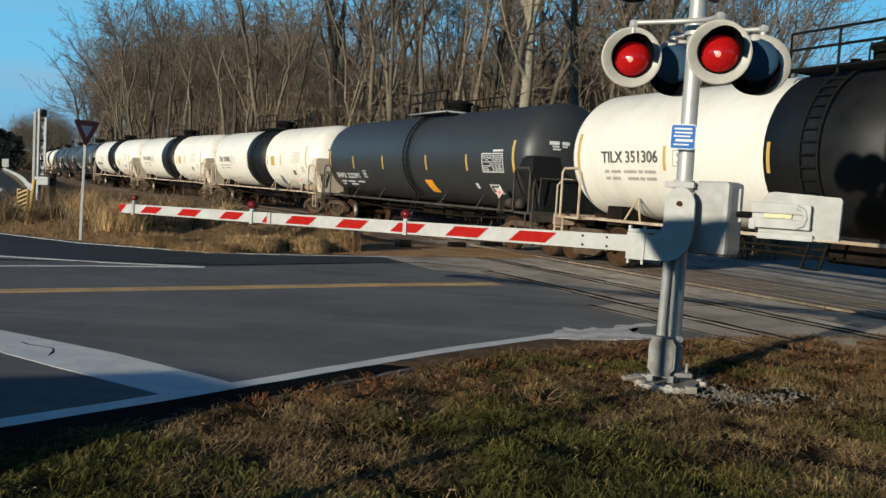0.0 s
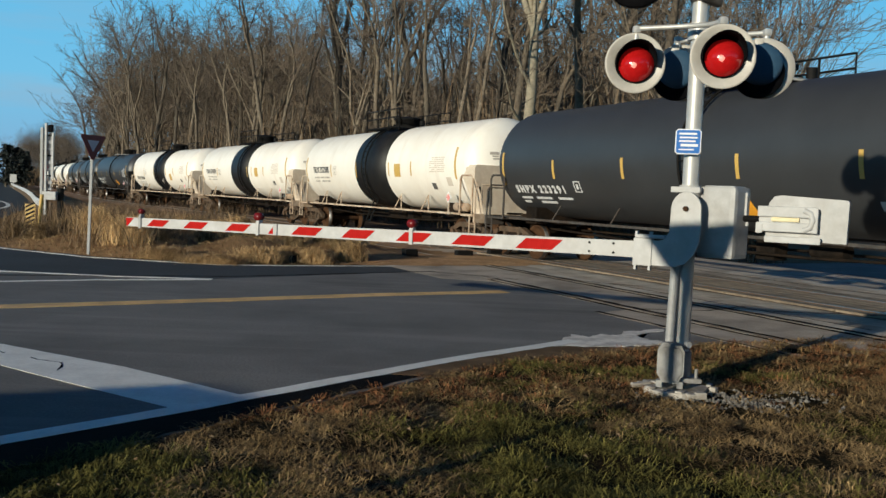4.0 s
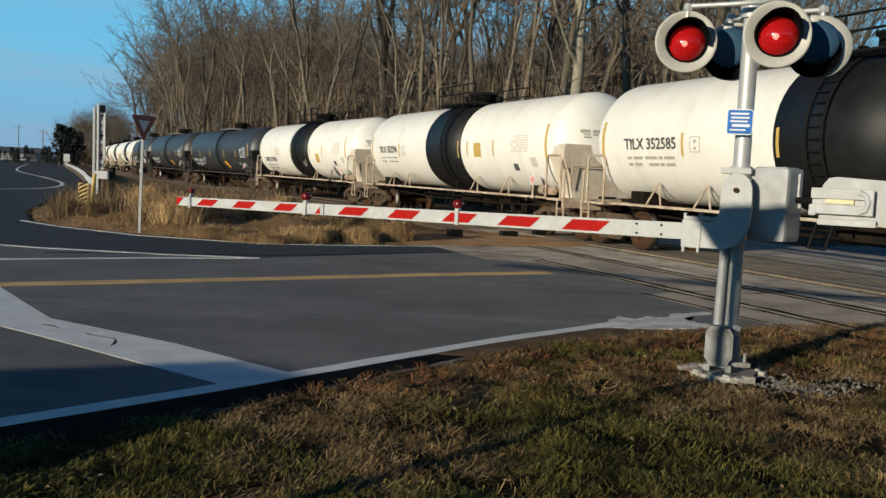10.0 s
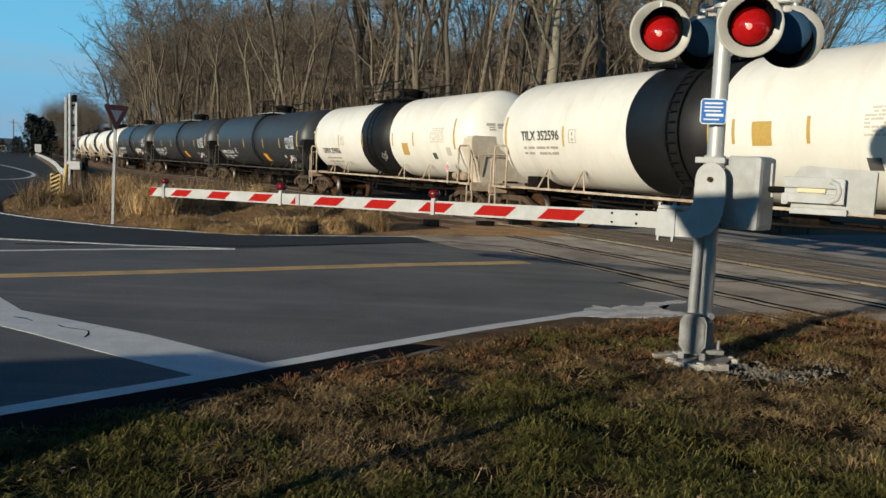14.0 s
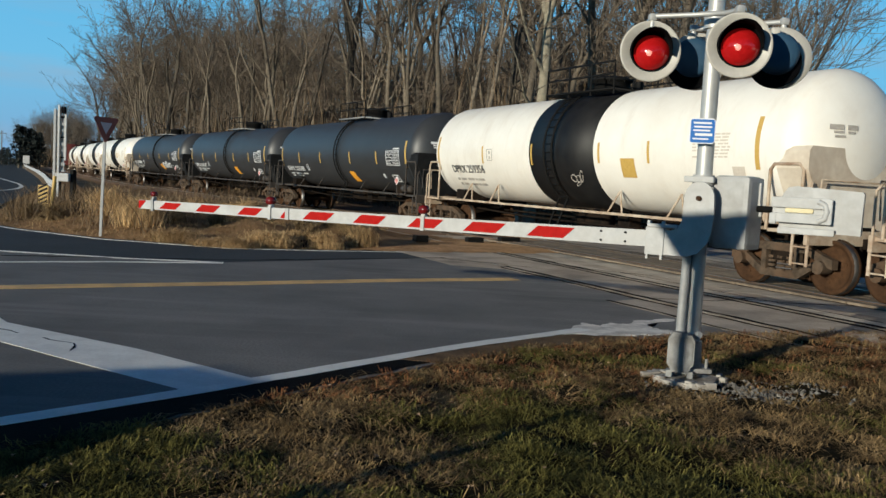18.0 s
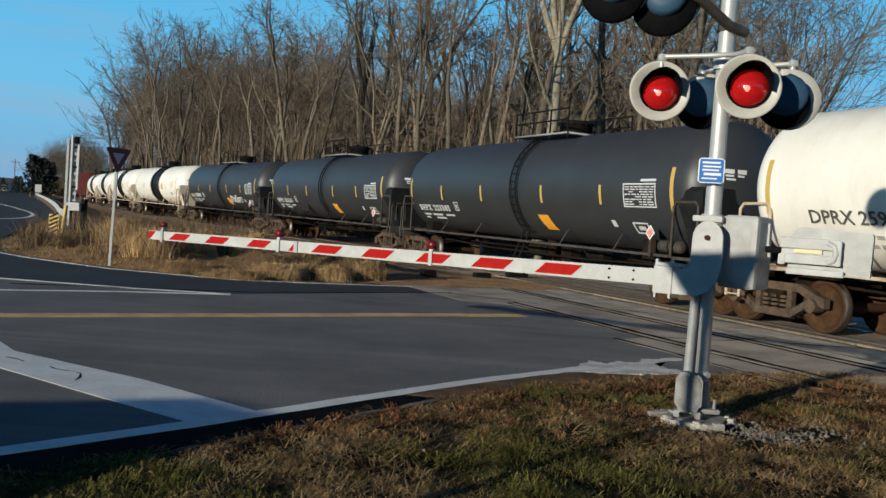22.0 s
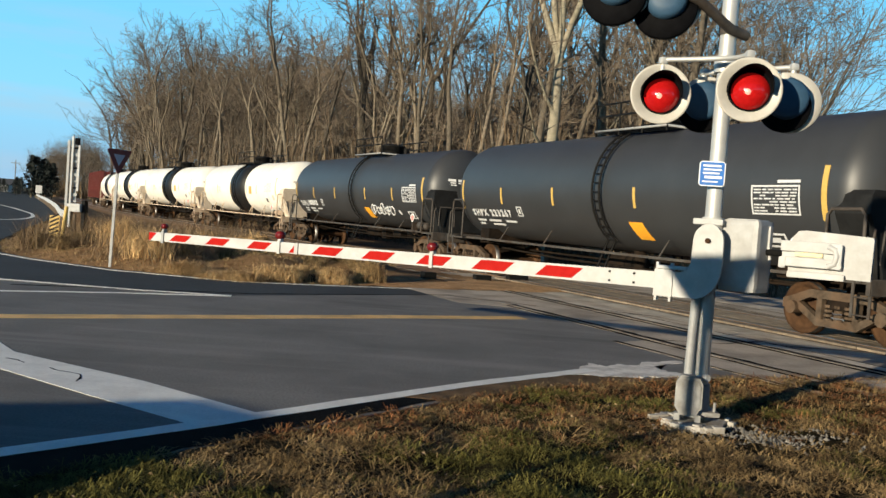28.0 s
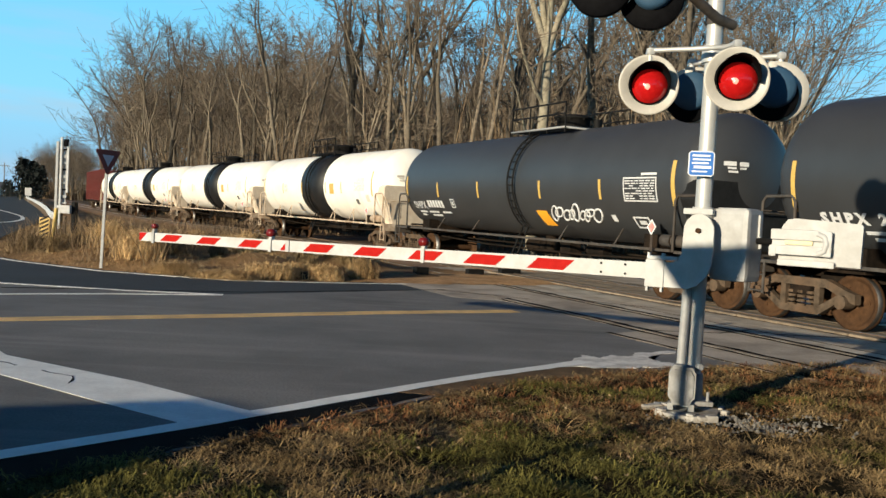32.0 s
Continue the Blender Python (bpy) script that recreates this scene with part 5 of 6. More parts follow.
def data_grey_geo():
    g = Geo()
    bars = [(5.0, 6.1, 2.50, 2.53), (5.0, 6.1, 2.02, 2.045), (5.0, 5.03, 2.04, 2.50), (6.07, 6.1, 2.04, 2.50)]
    rgd = random.Random(6)
    for i in range(8):
        x = 5.06
        while x < 5.98:
            w = rgd.uniform(0.05, 0.20)
            if rgd.random() < 0.86:
                bars.append((x, min(x + w, 6.04), 2.442 - 0.053 * i, 2.466 - 0.053 * i))
            x += w + rgd.uniform(0.02, 0.05)
    bars += [(5.6, 6.1, 2.57, 2.62)]
    for b in bars:
        p = skin_patch(*b, 0.006)
        g.add(p.v, p.f)
    return g


STENCILS = ((5.1, 5.62, 1.67, 1.70), (5.1, 5.62, 1.46, 1.49), (5.1, 5.14, 1.48, 1.68), (5.58, 5.62, 1.48, 1.68), (5.25, 5.48, 1.54, 1.62), (4.35, 4.5, 1.58, 1.72), (-3.62, -3.36, 1.98, 2.0), (-3.62, -3.36, 1.75, 1.77), (-3.62, -3.595, 1.75, 2.0), (-3.385, -3.36, 1.75, 2.0), (-3.53, -3.45, 1.82, 1.93))


W_LABEL = "cream-white rail tank car with a broad black band"
G_LABEL = "dark grey rail tank car with yellow reflector strips"
PLAN = [(True, 9.65, "TILX 351306"), (False, 25.9, "SHPX 223291"), (True, 41.8, "TILX 352585"), (True, 57.9, "TILX 352596"), (True, 74.3, "DPRX 259356"), (False, 90.25, "SHPX 223385"), (False, 106.35, "SHPX 223267"), (False, 122.75, ""),
        (True, 139.05, ""), (True, 155.35, ""), (True, 171.48, ""), (True, 187.59, "")]
for i, (white, centre, mark) in enumerate(PLAN):
    lab = W_LABEL if white else G_LABEL
    if i == 7:
        lab = "dark grey rail tank car with white graffiti on its side"
    car, tank = tank_car(i, white, centre, mark, lab)
    if i == 4:
        # small grey scrawl on the black band
        g = Geo()
        for k, (x, z, w, h) in enumerate(((0.52, 1.80, 0.22, 0.16), (0.70, 1.79, 0.16, 0.16), (0.86, 1.85, 0.14, 0.26), (0.64, 1.68, 0.26, 0.10))):
            g.pipe([skin(x + w / 2 * math.cos(radians(a)), z + h / 2 * math.sin(radians(a + 20 * k)), 0.016).translation for a in range(0, 331, 30)], 0.012, 5)
        part("scrawl", g, M_FADED, tank, "small grey sprayed scrawl")
    if i == 7:
        # white scrawl: loops without letters
        g = Geo()
        rng = random.Random(11)
        x = 2.05
        for k in range(9):
            w, h = rng.uniform(0.20, 0.34), rng.uniform(0.16, 0.30) * (1.5 if k in (0, 4) else 1)
            pts = []
            for a in range(0, 361, 30):
                z = 1.70 + h / 2 * math.sin(radians(a)) + 0.04 * math.sin(k * 2.0)
                xx = x + w / 2 * math.cos(radians(a)) + 0.10 * math.sin(radians(a))
                pts.append(skin(xx, z, 0.004).translation)
            g.pipe(pts, 0.026, 5)
            x += w * 0.85
        part("scrawl", g, M_LETTER_W, tank, "white spray-painted scrawl")


def red_car(centre):
    car = thing("boxcar", Matrix.Identity(4), "dull red ribbed freight car at the train's tail", "freight car", "freight cars of the train")
    g = Geo().box((0, 0, 2.62), (14.6, 3.0, 3.1), bevel=0.04)
    part("body", shared("box_body", lambda: g, M_RED_CAR), None, car, "dull red steel body")
    for s in (-1, 1):
        for k in range(13):
            part("rib", shared("box_rib", lambda: Geo().box((0, 0, 2.62), (0.14, 0.10, 3.0)), M_RED_CAR), None, car, "", Matrix.Translation((-7.2 + 1.2 * k, s * 1.54, 0)))
        for y in (-1.0, -0.33, 0.33, 1.0):
            part("end_rib", shared("box_end_rib", lambda: Geo().box((0, 0, 2.62), (0.10, 0.12, 3.0)), M_RED_CAR), None, car, "", Matrix.Translation((s * 7.33, y, 0)))
        part("coupler", shared("coupler", coupler_geo, M_UNDER), None, car, "", pose(s * 7.52, 0, 0, 0, 0, 0 if s > 0 else 180))
        for ws, w in add_truck(car, s * 5.6):
            WHEELS.append((ws, w))
    part("underframe", shared("box_under", lambda: Geo().box((0, 0, 0.92), (14.4, 0.7, 0.3)).box((0, -1.2, 0.98), (14.2, 0.1, 0.2)).box((0, 1.2, 0.98), (14.2, 0.1, 0.2)), M_UNDER), None, car)
    CARS.append((car, centre))


red_car(203.5)


# ---- woods ----
def bare_tree(seed, height, spread, crook, fork, fine, girth=1.0, leaders=3):
    """A leafless tree: a crooked trunk that parts into leaders, limbs that sweep up, and a crown of twigs."""
    rng = random.Random(seed)
    trunk, crown = Geo(), Geo()
    thin = 0.012 if fine else 0.020

    def limb(p, d, length, r, level):
        steps = (6, 7, 5, 3, 2)[level] if fine else (5, 5, 4, 3, 1)[level]
        geo = trunk if level <= 2 else crown
        seg = (10, 6, 4, 3, 3)[level]
        pts, dirs = [p.copy()], [d.copy()]
        w = crook * (0.55, 1.5, 2.2, 2.6, 2.4)[level]
        lift = (0.05, 0.13, 0.15, 0.10, 0.05)[level]
        k = (0.38, 0.72, 0.75, 0.7, 0.6)[level]
        for i in range(steps):
            d = (d + Vector((rng.uniform(-w, w), rng.uniform(-w, w), rng.uniform(-w * 0.7, w * 0.7) + lift))).normalized()
            q = p + d * (length / steps) * rng.uniform(0.8, 1.2)
            r0, r1 = r * (1 - k * i / steps), r * (1 - k * (i + 1) / steps)
            geo.tube(p, q, max(r0, thin), max(r1, thin * 0.7), seg, caps=False, smooth=level < 3)
            p = q
            pts.append(p.copy())
            dirs.append(d.copy())
        if level == 0:
            # leaders from the trunk's top, and a few low limbs
            turn = rng.uniform(0, 6.283)
            for m in range(leaders):
                a = turn + 6.283 * m / leaders + rng.uniform(-0.4, 0.4)
                tilt = rng.uniform(0.14, 0.38) * (0.5 + 0.55 * spread)
                nd = (d + Vector((math.cos(a), math.sin(a), 0)) * math.tan(tilt)).normalized()
                limb(p - d * r * 0.5, nd, height * (1 - fork) * rng.uniform(0.8, 1.08), r * (0.60 if leaders < 4 else 0.5) * rng.uniform(0.8, 1.1), 1)
            for m in range(3):
                u = rng.uniform(0.45, 0.95)
                j = min(int(u * steps), steps - 1)
                a = rng.uniform(0, 6.283)
                nd = Vector((math.cos(a), math.sin(a), rng.uniform(0.3, 0.9))).normalized()
                limb(pts[j].lerp(pts[j + 1], u * steps - j), nd, height * 0.30 * spread * rng.uniform(0.6, 1.2), r * rng.uniform(0.22, 0.40), 2)
            return
        if level >= 4:
            return
        n = ((0, 7, 6, 7) if fine else (0, 6, 5, 3))[level]
        for m in range(n):
            u = 0.22 + 0.78 * (m + rng.random()) / n
            j = min(int(u * steps), steps - 1)
            b = pts[j].lerp(pts[j + 1], min(1.0, u * steps - j))
            ang = rng.uniform(0.45, 1.15)
            side = Matrix.Rotation(rng.uniform(0, 2 * math.pi), 3, dirs[j]) @ dirs[j].orthogonal().normalized()
            nd = (dirs[j] * math.cos(ang) + side * math.sin(ang)).normalized()
            if nd.z < -0.15:
                nd.z *= -0.5
                nd.normalize()
            ln = length * (0, 0.46, 0.52, 0.50)[level] * rng.uniform(0.65, 1.25) * (spread * (1.25 - 0.55 * u) if level == 1 else 1)
            limb(b, nd, ln, r * 0.5 * (1.1 - 0.6 * u), level + 1)

    limb(Vector((0, 0, -0.2)), Vector((rng.uniform(-0.08, 0.08), rng.uniform(-0.08, 0.08), 1)).normalized(), height * fork, (height * 0.0115 + 0.04) * girth, 0)
    return trunk, crown


TREES = []
for k, (h, sp, fk, gi, le) in enumerate(((18, 0.60, 0.52, 0.95, 2), (20, 0.55, 0.58, 0.85, 2), (16, 0.75, 0.42, 1.0, 3), (19, 0.5, 0.62, 0.75, 2), (14, 0.7, 0.45, 0.75, 3), (21, 0.6, 0.52, 1.05, 3), (13, 0.6, 0.5, 0.6, 2), (16, 1.05, 0.36, 1.1, 4), (14.5, 1.3, 0.26, 0.9, 5))):
    for fine in (True, False):
        a, b = bare_tree(100 + k, h, sp, 0.15 + 0.03 * (k % 3), fk, fine, gi, le)
        TREES.append((a.mesh("trunk", M_BARK), b.mesh("crown", M_TWIG)))


def plant(x, y, kind, turn, size, lean=(0, 0), label="tall leafless hardwood tree in the winter wood"):
    t = thing("tree", Matrix.Translation((x, y, -0.05)) @ pose(0, 0, 0, lean[0], lean[1], turn) @ Matrix.Diagonal((size, size, size, 1)), label, "tree", "trees of the wood")
    part("trunk", TREES[kind][0], None, t, "grey-brown bark trunk and limbs")
    part("crown", TREES[kind][1], None, t, "bare twiggy crown")


rng = random.Random(5)
spots = []
tries = 0
while len(spots) < 340 and tries < 14000:
    tries += 1
    s = rng.uniform(2, 175)
    near = 21 if s < 60 else 17
    o = near + (rng.random() ** 1.5) * 34
    p = TD * s + TN * (TRACK_D - 12.85 + o + 1.5 + lat(s) * 1.0)
    if any((p - q).length < (1.5 if s < 70 else 2.3) for q in spots):
        continue
    spots.append(p)
    az = math.degrees(math.atan2(p.x, p.y))
    if az > 17:
        continue
    front = o < near + 6
    kind = rng.choice((0, 1, 2, 3, 5, 4)) if not front else rng.choice((0, 1, 3, 4, 5, 6, 2))
    kind = 2 * (rng.choice((7, 8, 2, 0, 4)) if s > 70 else kind) + (0 if o < near + 4.5 and s < 110 else 1)
    size = rng.uniform(0.80, 1.10) * (1.0 if s < 70 else (0.95 if s < 95 else 1.22))
    if s < 14:
        size *= 0.9
    plant(p.x, p.y, kind, rng.uniform(0, 360), size, (rng.uniform(-4, 4), rng.uniform(-4, 4)))
# the pale, thick tree that stands out at the wood's edge
a, b = bare_tree(77, 21, 0.75, 0.10, 0.41, True, 1.05, 5)
TREES.append((a.mesh("trunk", M_BARK_PALE), b.mesh("crown", M_TWIG)))
plant(4.0, 36.5, len(TREES) - 1, -38, 1.0, (0, 1), "thick pale-barked leafless tree at the wood's edge")
# bushy trees at the wood's near end
for x, y, kind, turn, size in ((13.4, 36.0, 16, 40, 0.86), (15.6, 39.5, 14, 150, 0.80), (10.6, 38.0, 16, 250, 0.95)):
    plant(x, y, kind, turn, size, label="wide twiggy leafless tree at the wood's end")


def scatter(name, n, where, build, material, label, kind="stuff", category=""):
    """Many small stems or blades as one mesh."""
    vs, fs = [], []
    rg = np.random.RandomState(abs(len(name) * 77 + n) % 9973)
    for i in range(n):
        p = where(rg)
        if p is None:
            continue
        build(rg, p, vs, fs)
    me = bpy.data.meshes.new(name)
    me.from_pydata(vs, [], fs)
    me.materials.append(material)
    me.update()
    return tagged(new(name, me), label, category, "", kind)


def blade(rg, p, vs, fs, h, w, bend=0.5):
    a, b = rg.uniform(0, 6.283), rg.uniform(0, 6.283)
    dx, dy = math.cos(a) * w / 2, math.sin(a) * w / 2
    lx, ly = math.cos(b) * h * bend * rg.uniform(0.2, 1), math.sin(b) * h * bend * rg.uniform(0.2, 1)
    k = len(vs)
    x, y, z = p
    vs.extend([(x - dx, y - dy, z), (x + dx, y + dy, z), (x + dx * 0.7 + lx * 0.4, y + dy * 0.7 + ly * 0.4, z + h * 0.6), (x - dx * 0.7 + lx * 0.4, y - dy * 0.7 + ly * 0.4, z + h * 0.6), (x + lx, y + ly, z + h)])
    fs.extend([(k, k + 1, k + 2, k + 3), (k + 3, k + 2, k + 4)])


def in_wood(rg):
    s = rg.uniform(0, 190)
    o = rg.uniform(17, 45) if s > 50 else rg.uniform(19.5, 45)
    p = TD * s + TN * (o + lat(s))
    return (p.x, p.y, -0.1) if math.atan2(p.x, p.y) < 0.40 else None


def in_edge(rg):
    s = rg.uniform(5, 180)
    p = TD * s + TN * (rg.uniform(23, 40) + lat(s))
    return (p.x, p.y, -0.1) if math.atan2(p.x, p.y) < 0.36 else None


scatter("brushwood", 34000, in_wood, lambda rg, p, vs, fs: blade(rg, p, vs, fs, rg.uniform(0.8, 4.5), rg.uniform(0.015, 0.045), 0.75), M_BRUSH, "tangled brown brushwood under the trees")
scatter("undergrowth", 16000, in_edge, lambda rg, p, vs, fs: blade(rg, p, vs, fs, rg.uniform(2.0, 6.0), rg.uniform(0.03, 0.07), 0.5), M_BRUSH, "dense brown undergrowth along the wood's edge")
scatter("saplings", 4200, in_wood, lambda rg, p, vs, fs: blade(rg, p, vs, fs, rg.uniform(4, 10), rg.uniform(0.03, 0.09), 0.22), M_BRUSH, "thin leafless saplings between the trees")


def far_wood(rg):
    s = rg.uniform(-10, 260)
    o = rg.uniform(46, 62)
    p = TD * s + TN * o
    return (p.x, p.y, -0.1) if math.atan2(p.x, p.y) < 0.37 else None


scatter("far_wood", 70000, far_wood, lambda rg, p, vs, fs: blade(rg, p, vs, fs, rg.uniform(7, 20) * (1.0 if p[1] < 140 else 0.8), rg.uniform(0.06, 0.24), 0.45), M_FAR_WOOD, "dense brown mass of far leafless trees")


def far_left(rg):
    s = rg.uniform(250, 430)
    o = rg.uniform(-3, 34)
    p = TD * s + TN * o
    return (p.x, p.y, -0.1)


scatter("far_trees", 9000, far_left, lambda rg, p, vs, fs: blade(rg, p, vs, fs, rg.uniform(2, 7), rg.uniform(0.10, 0.3), 0.6), M_BRUSH, "far leafless trees along the railway")


rng = random.Random(31)
for k in range(54):
    s = rng.uniform(228, 330)
    o = rng.uniform(-0.012, 0.05) * s
    p = TD * s + TN * o
    plant(p.x, p.y, 2 * rng.choice((8, 4, 7, 8)) + 1, rng.uniform(0, 360), rng.uniform(0.65, 0.95) * (0.7 if o < 0 else 1.0), label="far leafless tree beside the railway")


# ---- verges and lawn ----
def inside(poly, x, y):
    c = False
    j = len(poly) - 1
    for i in range(len(poly)):
        (x0, y0), (x1, y1) = poly[i], poly[j]
        if (y0 > y) != (y1 > y) and x < (x1 - x0) * (y - y0) / (y1 - y0) + x0:
            c = not c
        j = i
    return c


def edge_distance(x, y):
    """How far a point lies from the verge's edge on the road."""
    best = 99.0
    for (x0, y0), (x1, y1) in zip(VERGE_EDGE[:9], VERGE_EDGE[1:10]):
        dx, dy = x1 - x0, y1 - y0
        u = max(0.0, min(1.0, ((x - x0) * dx + (y - y0) * dy) / (dx * dx + dy * dy)))
        best = min(best, math.hypot(x - x0 - u * dx, y - y0 - u * dy))
    return best


def verge_z(x, y):
    """Low humps in the strip between road and ballast."""
    q = Vector((x, y))
    s, o = q.dot(TD), q.dot(TN) - lat(q.dot(TD))
    k = max(0.0, min(1.0, (9.6 - o) / 2.0)) * max(0.0, min(1.0, (s - 18.0) / 2.5))
    d = min(edge_distance(x, y) / 1.6, 1.0)
    hump = 0.26 + 0.34 * noise.noise(Vector((x * 0.5, y * 0.5, 3))) + 0.10 * noise.noise(Vector((x * 1.6, y * 1.6, 7)))
    hump -= 0.55 * math.exp(-((x + 5.9) ** 2 + (y - 23.6) ** 2) / 1.1)
    low = max(0.25, min(1.0, (x + 12.0) / 4.0))
    return -0.045 + d * (0.05 + k * low * max(hump, -0.02))


verge_side = [TD * s + TN * (10.3 + lat(s)) for s in (23.5, 30, 40, 50, 60, 75, 95, 130, 190, 500)]
VERGE = [(p[0], p[1]) for p in VERGE_EDGE] + [(p.x, p.y) for p in reversed(verge_side)] + [(3.6, 22.6)]
g = Geo()
cells, step = {}, 0.4
vs, fs = [], []
for i in range(-105, 18):
    for j in range(40, 230):
        x, y = i * step, j * step
        if inside(VERGE, x, y):
            ids = []
            for a, b in ((0, 0), (1, 0), (1, 1), (0, 1)):
                key = (i + a, j + b)
                if key not in cells:
                    cells[key] = len(vs)
                    vs.append((x + (a - 0.5) * step, y + (b - 0.5) * step, verge_z(x + (a - 0.5) * step, y + (b - 0.5) * step)))
                ids.append(cells[key])
            fs.append(tuple(ids))
g.add(vs, fs, True)
single("dry_verge", g, M_VERGE_SOIL, "humped strip of dry brown grass between road and track", kind="structure")


def clump_spots(n, seed, poly, xr, yr):
    rg = random.Random(seed)
    out = []
    while len(out) < n:
        x, y = rg.uniform(*xr), rg.uniform(*yr)
        if inside(poly, x, y):
            out.append((x, y))
    return out


OLD_TIES = ((-2.72, 19.25, 12, 0.6), (-0.28, 21.3, 30, 0.55), (1.13, 23.1, 24, 0.75), (2.14, 24.1, 26, 1.0))
TUFTS = [q for q in clump_spots(90, 8, VERGE, (-12, -1.6), (18.5, 25)) if edge_distance(*q) > 0.8 and math.hypot(q[0] + 5.9, q[1] - 23.6) > 1.3][:22]


def arch(rg, p, vs, fs, reach, h, w):
    """A long blade that rises and arches over."""
    a = rg.uniform(0, 6.283)
    cx, cy = math.cos(a), math.sin(a)
    k = len(vs)
    droop = rg.uniform(0.3, 1.5)
    for u in (0.0, 0.33, 0.66, 1.0):
        ww = w * (1 - 0.75 * u) / 2
        x, y = p[0] + cx * reach * u ** 1.3, p[1] + cy * reach * u ** 1.3
        z = p[2] + h * (2.0 * u - (1 + droop * 0.6) * u * u) * 1.1
        vs.extend([(x - cy * ww, y + cx * ww, z), (x + cy * ww, y - cx * ww, z)])
    fs.extend([(k + 2 * i, k + 2 * i + 1, k + 2 * i + 3, k + 2 * i + 2) for i in range(3)])


def in_tuft(rg):
    x, y = TUFTS[rg.randint(len(TUFTS))]
    x, y = x + rg.normal(0, 0.06), y + rg.normal(0, 0.06)
    return (x, y, verge_z(x, y)) if inside(VERGE, x, y) else None


def in_verge(rg):
    x, y = rg.uniform(-20, -1.4), 17.5 + 25 * rg.uniform(0, 1) ** 1.6
    return (x, y, verge_z(x, y)) if inside(VERGE, x, y) else None


scatter("straw_tufts", 12000, in_tuft, lambda rg, p, vs, fs: arch(rg, p, vs, fs, rg.uniform(0.12, 0.58), rg.uniform(0.15, 0.50), rg.uniform(0.010, 0.020)), M_VERGE_DRY, "tufts of brown dead grass")
# mounds of dead grass along the road: place, radius, height
MOUNDS = (
    (-8.0, 21.8, 0.40, 0.86), (-6.6, 19.9, 0.40, 0.69), (-7.3, 21.1, 0.32, 0.69), (-5.5, 18.6, 0.40, 0.32), (-4.5, 18.1, 0.36, 0.25), (-4.1, 18.1, 0.36, 0.28), (-5.8, 24.9, 0.28, 0.63), (-4.7, 22.3, 0.32, 0.69),
    (-3.6, 18.6, 0.26, 0.43), (-3.3, 18.6, 0.27, 0.43), (-3.0, 19.4, 0.22, 0.40), (-2.4, 19.1, 0.21, 0.43), (-2.2, 19.1, 0.16, 0.38), (-1.6, 19.8, 0.24, 0.52), (-7.4, 27.8, 0.32, 0.46))


def in_mound(rg):
    x, y, r, h = MOUNDS[rg.randint(len(MOUNDS))]
    x, y = x + rg.normal(0, r * 0.5), y + rg.normal(0, r * 0.4)
    return (x, y, verge_z(x, y), r, h)


scatter("tall_straw", 26000, in_mound, lambda rg, p, vs, fs: arch(rg, p, vs, fs, p[3] * rg.uniform(0.5, 1.5), p[4] * rg.uniform(0.35, 1.1), rg.uniform(0.007, 0.015)), M_STRAW, "tall mounds of pale dead grass on the verge")
scatter("verge_grass", 60000, in_verge, lambda rg, p, vs, fs: blade(rg, p, vs, fs, rg.uniform(0.02, 0.09), rg.uniform(0.010, 0.018), 1.9), M_VERGE_DRY, "matted dry brown verge grass")



def in_scrub(rg):
    x, y = rg.uniform(-13.5, -6.0), rg.uniform(18.5, 31)
    if not inside(VERGE, x, y) or edge_distance(x, y) < 0.5 or noise.noise(Vector((x * 0.7, y * 0.7, 4))) < rg.uniform(-0.3, 0.3):
        return None
    return (x, y, verge_z(x, y))


scatter("scrub", 7000, in_scrub, lambda rg, p, vs, fs: blade(rg, p, vs, fs, rg.uniform(0.2, 0.95), rg.uniform(0.008, 0.022), 0.9), M_BRUSH, "low brown leafless scrub on the verge")

# old black sleepers lying in the dirt beside the track
log_mesh = Geo().box((0, 0, 0.12), (0.62, 0.24, 0.26), bevel=0.03).mesh("old_sleeper", M_BLACK)
for x, y, turn, size in OLD_TIES:
    ob = new("old_sleeper", log_mesh)
    ob.matrix_basis = pose(x, y, verge_z(x, y) if inside(VERGE, x, y) else 0.0, 0, 0, turn) @ Matrix.Diagonal((size, 0.9, 0.65, 1))
    tagged(ob, "short black creosoted timber lying beside the track", "timber", "old timbers")

LAWN = [(-9, -6), (14, -6), (13.4, -4.4)] + [(x, y) for x, y in reversed(MAIN_NEAR[:-1])] + [(-5.0, 1.8)]


def lawn_z(x, y):
    calm = min(1.0, math.hypot(x - 2.2, y - 7.3) / 0.8)
    for (x0, y0), (x1, y1) in zip(MAIN_NEAR[:-2], MAIN_NEAR[1:-1]):
        dx, dy = x1 - x0, y1 - y0
        u = max(0.0, min(1.0, ((x - x0) * dx + (y - y0) * dy) / (dx * dx + dy * dy)))
        calm = min(calm, 0.15 + math.hypot(x - x0 - u * dx, y - y0 - u * dy) / 0.6)
    return calm * (0.04 * noise.noise(Vector((x * 0.6, y * 0.6, 0))) + 0.055 * noise.noise(Vector((x * 2.2, y * 2.2, 5))) + 0.032 * noise.noise(Vector((x * 6.0, y * 6.0, 1))))


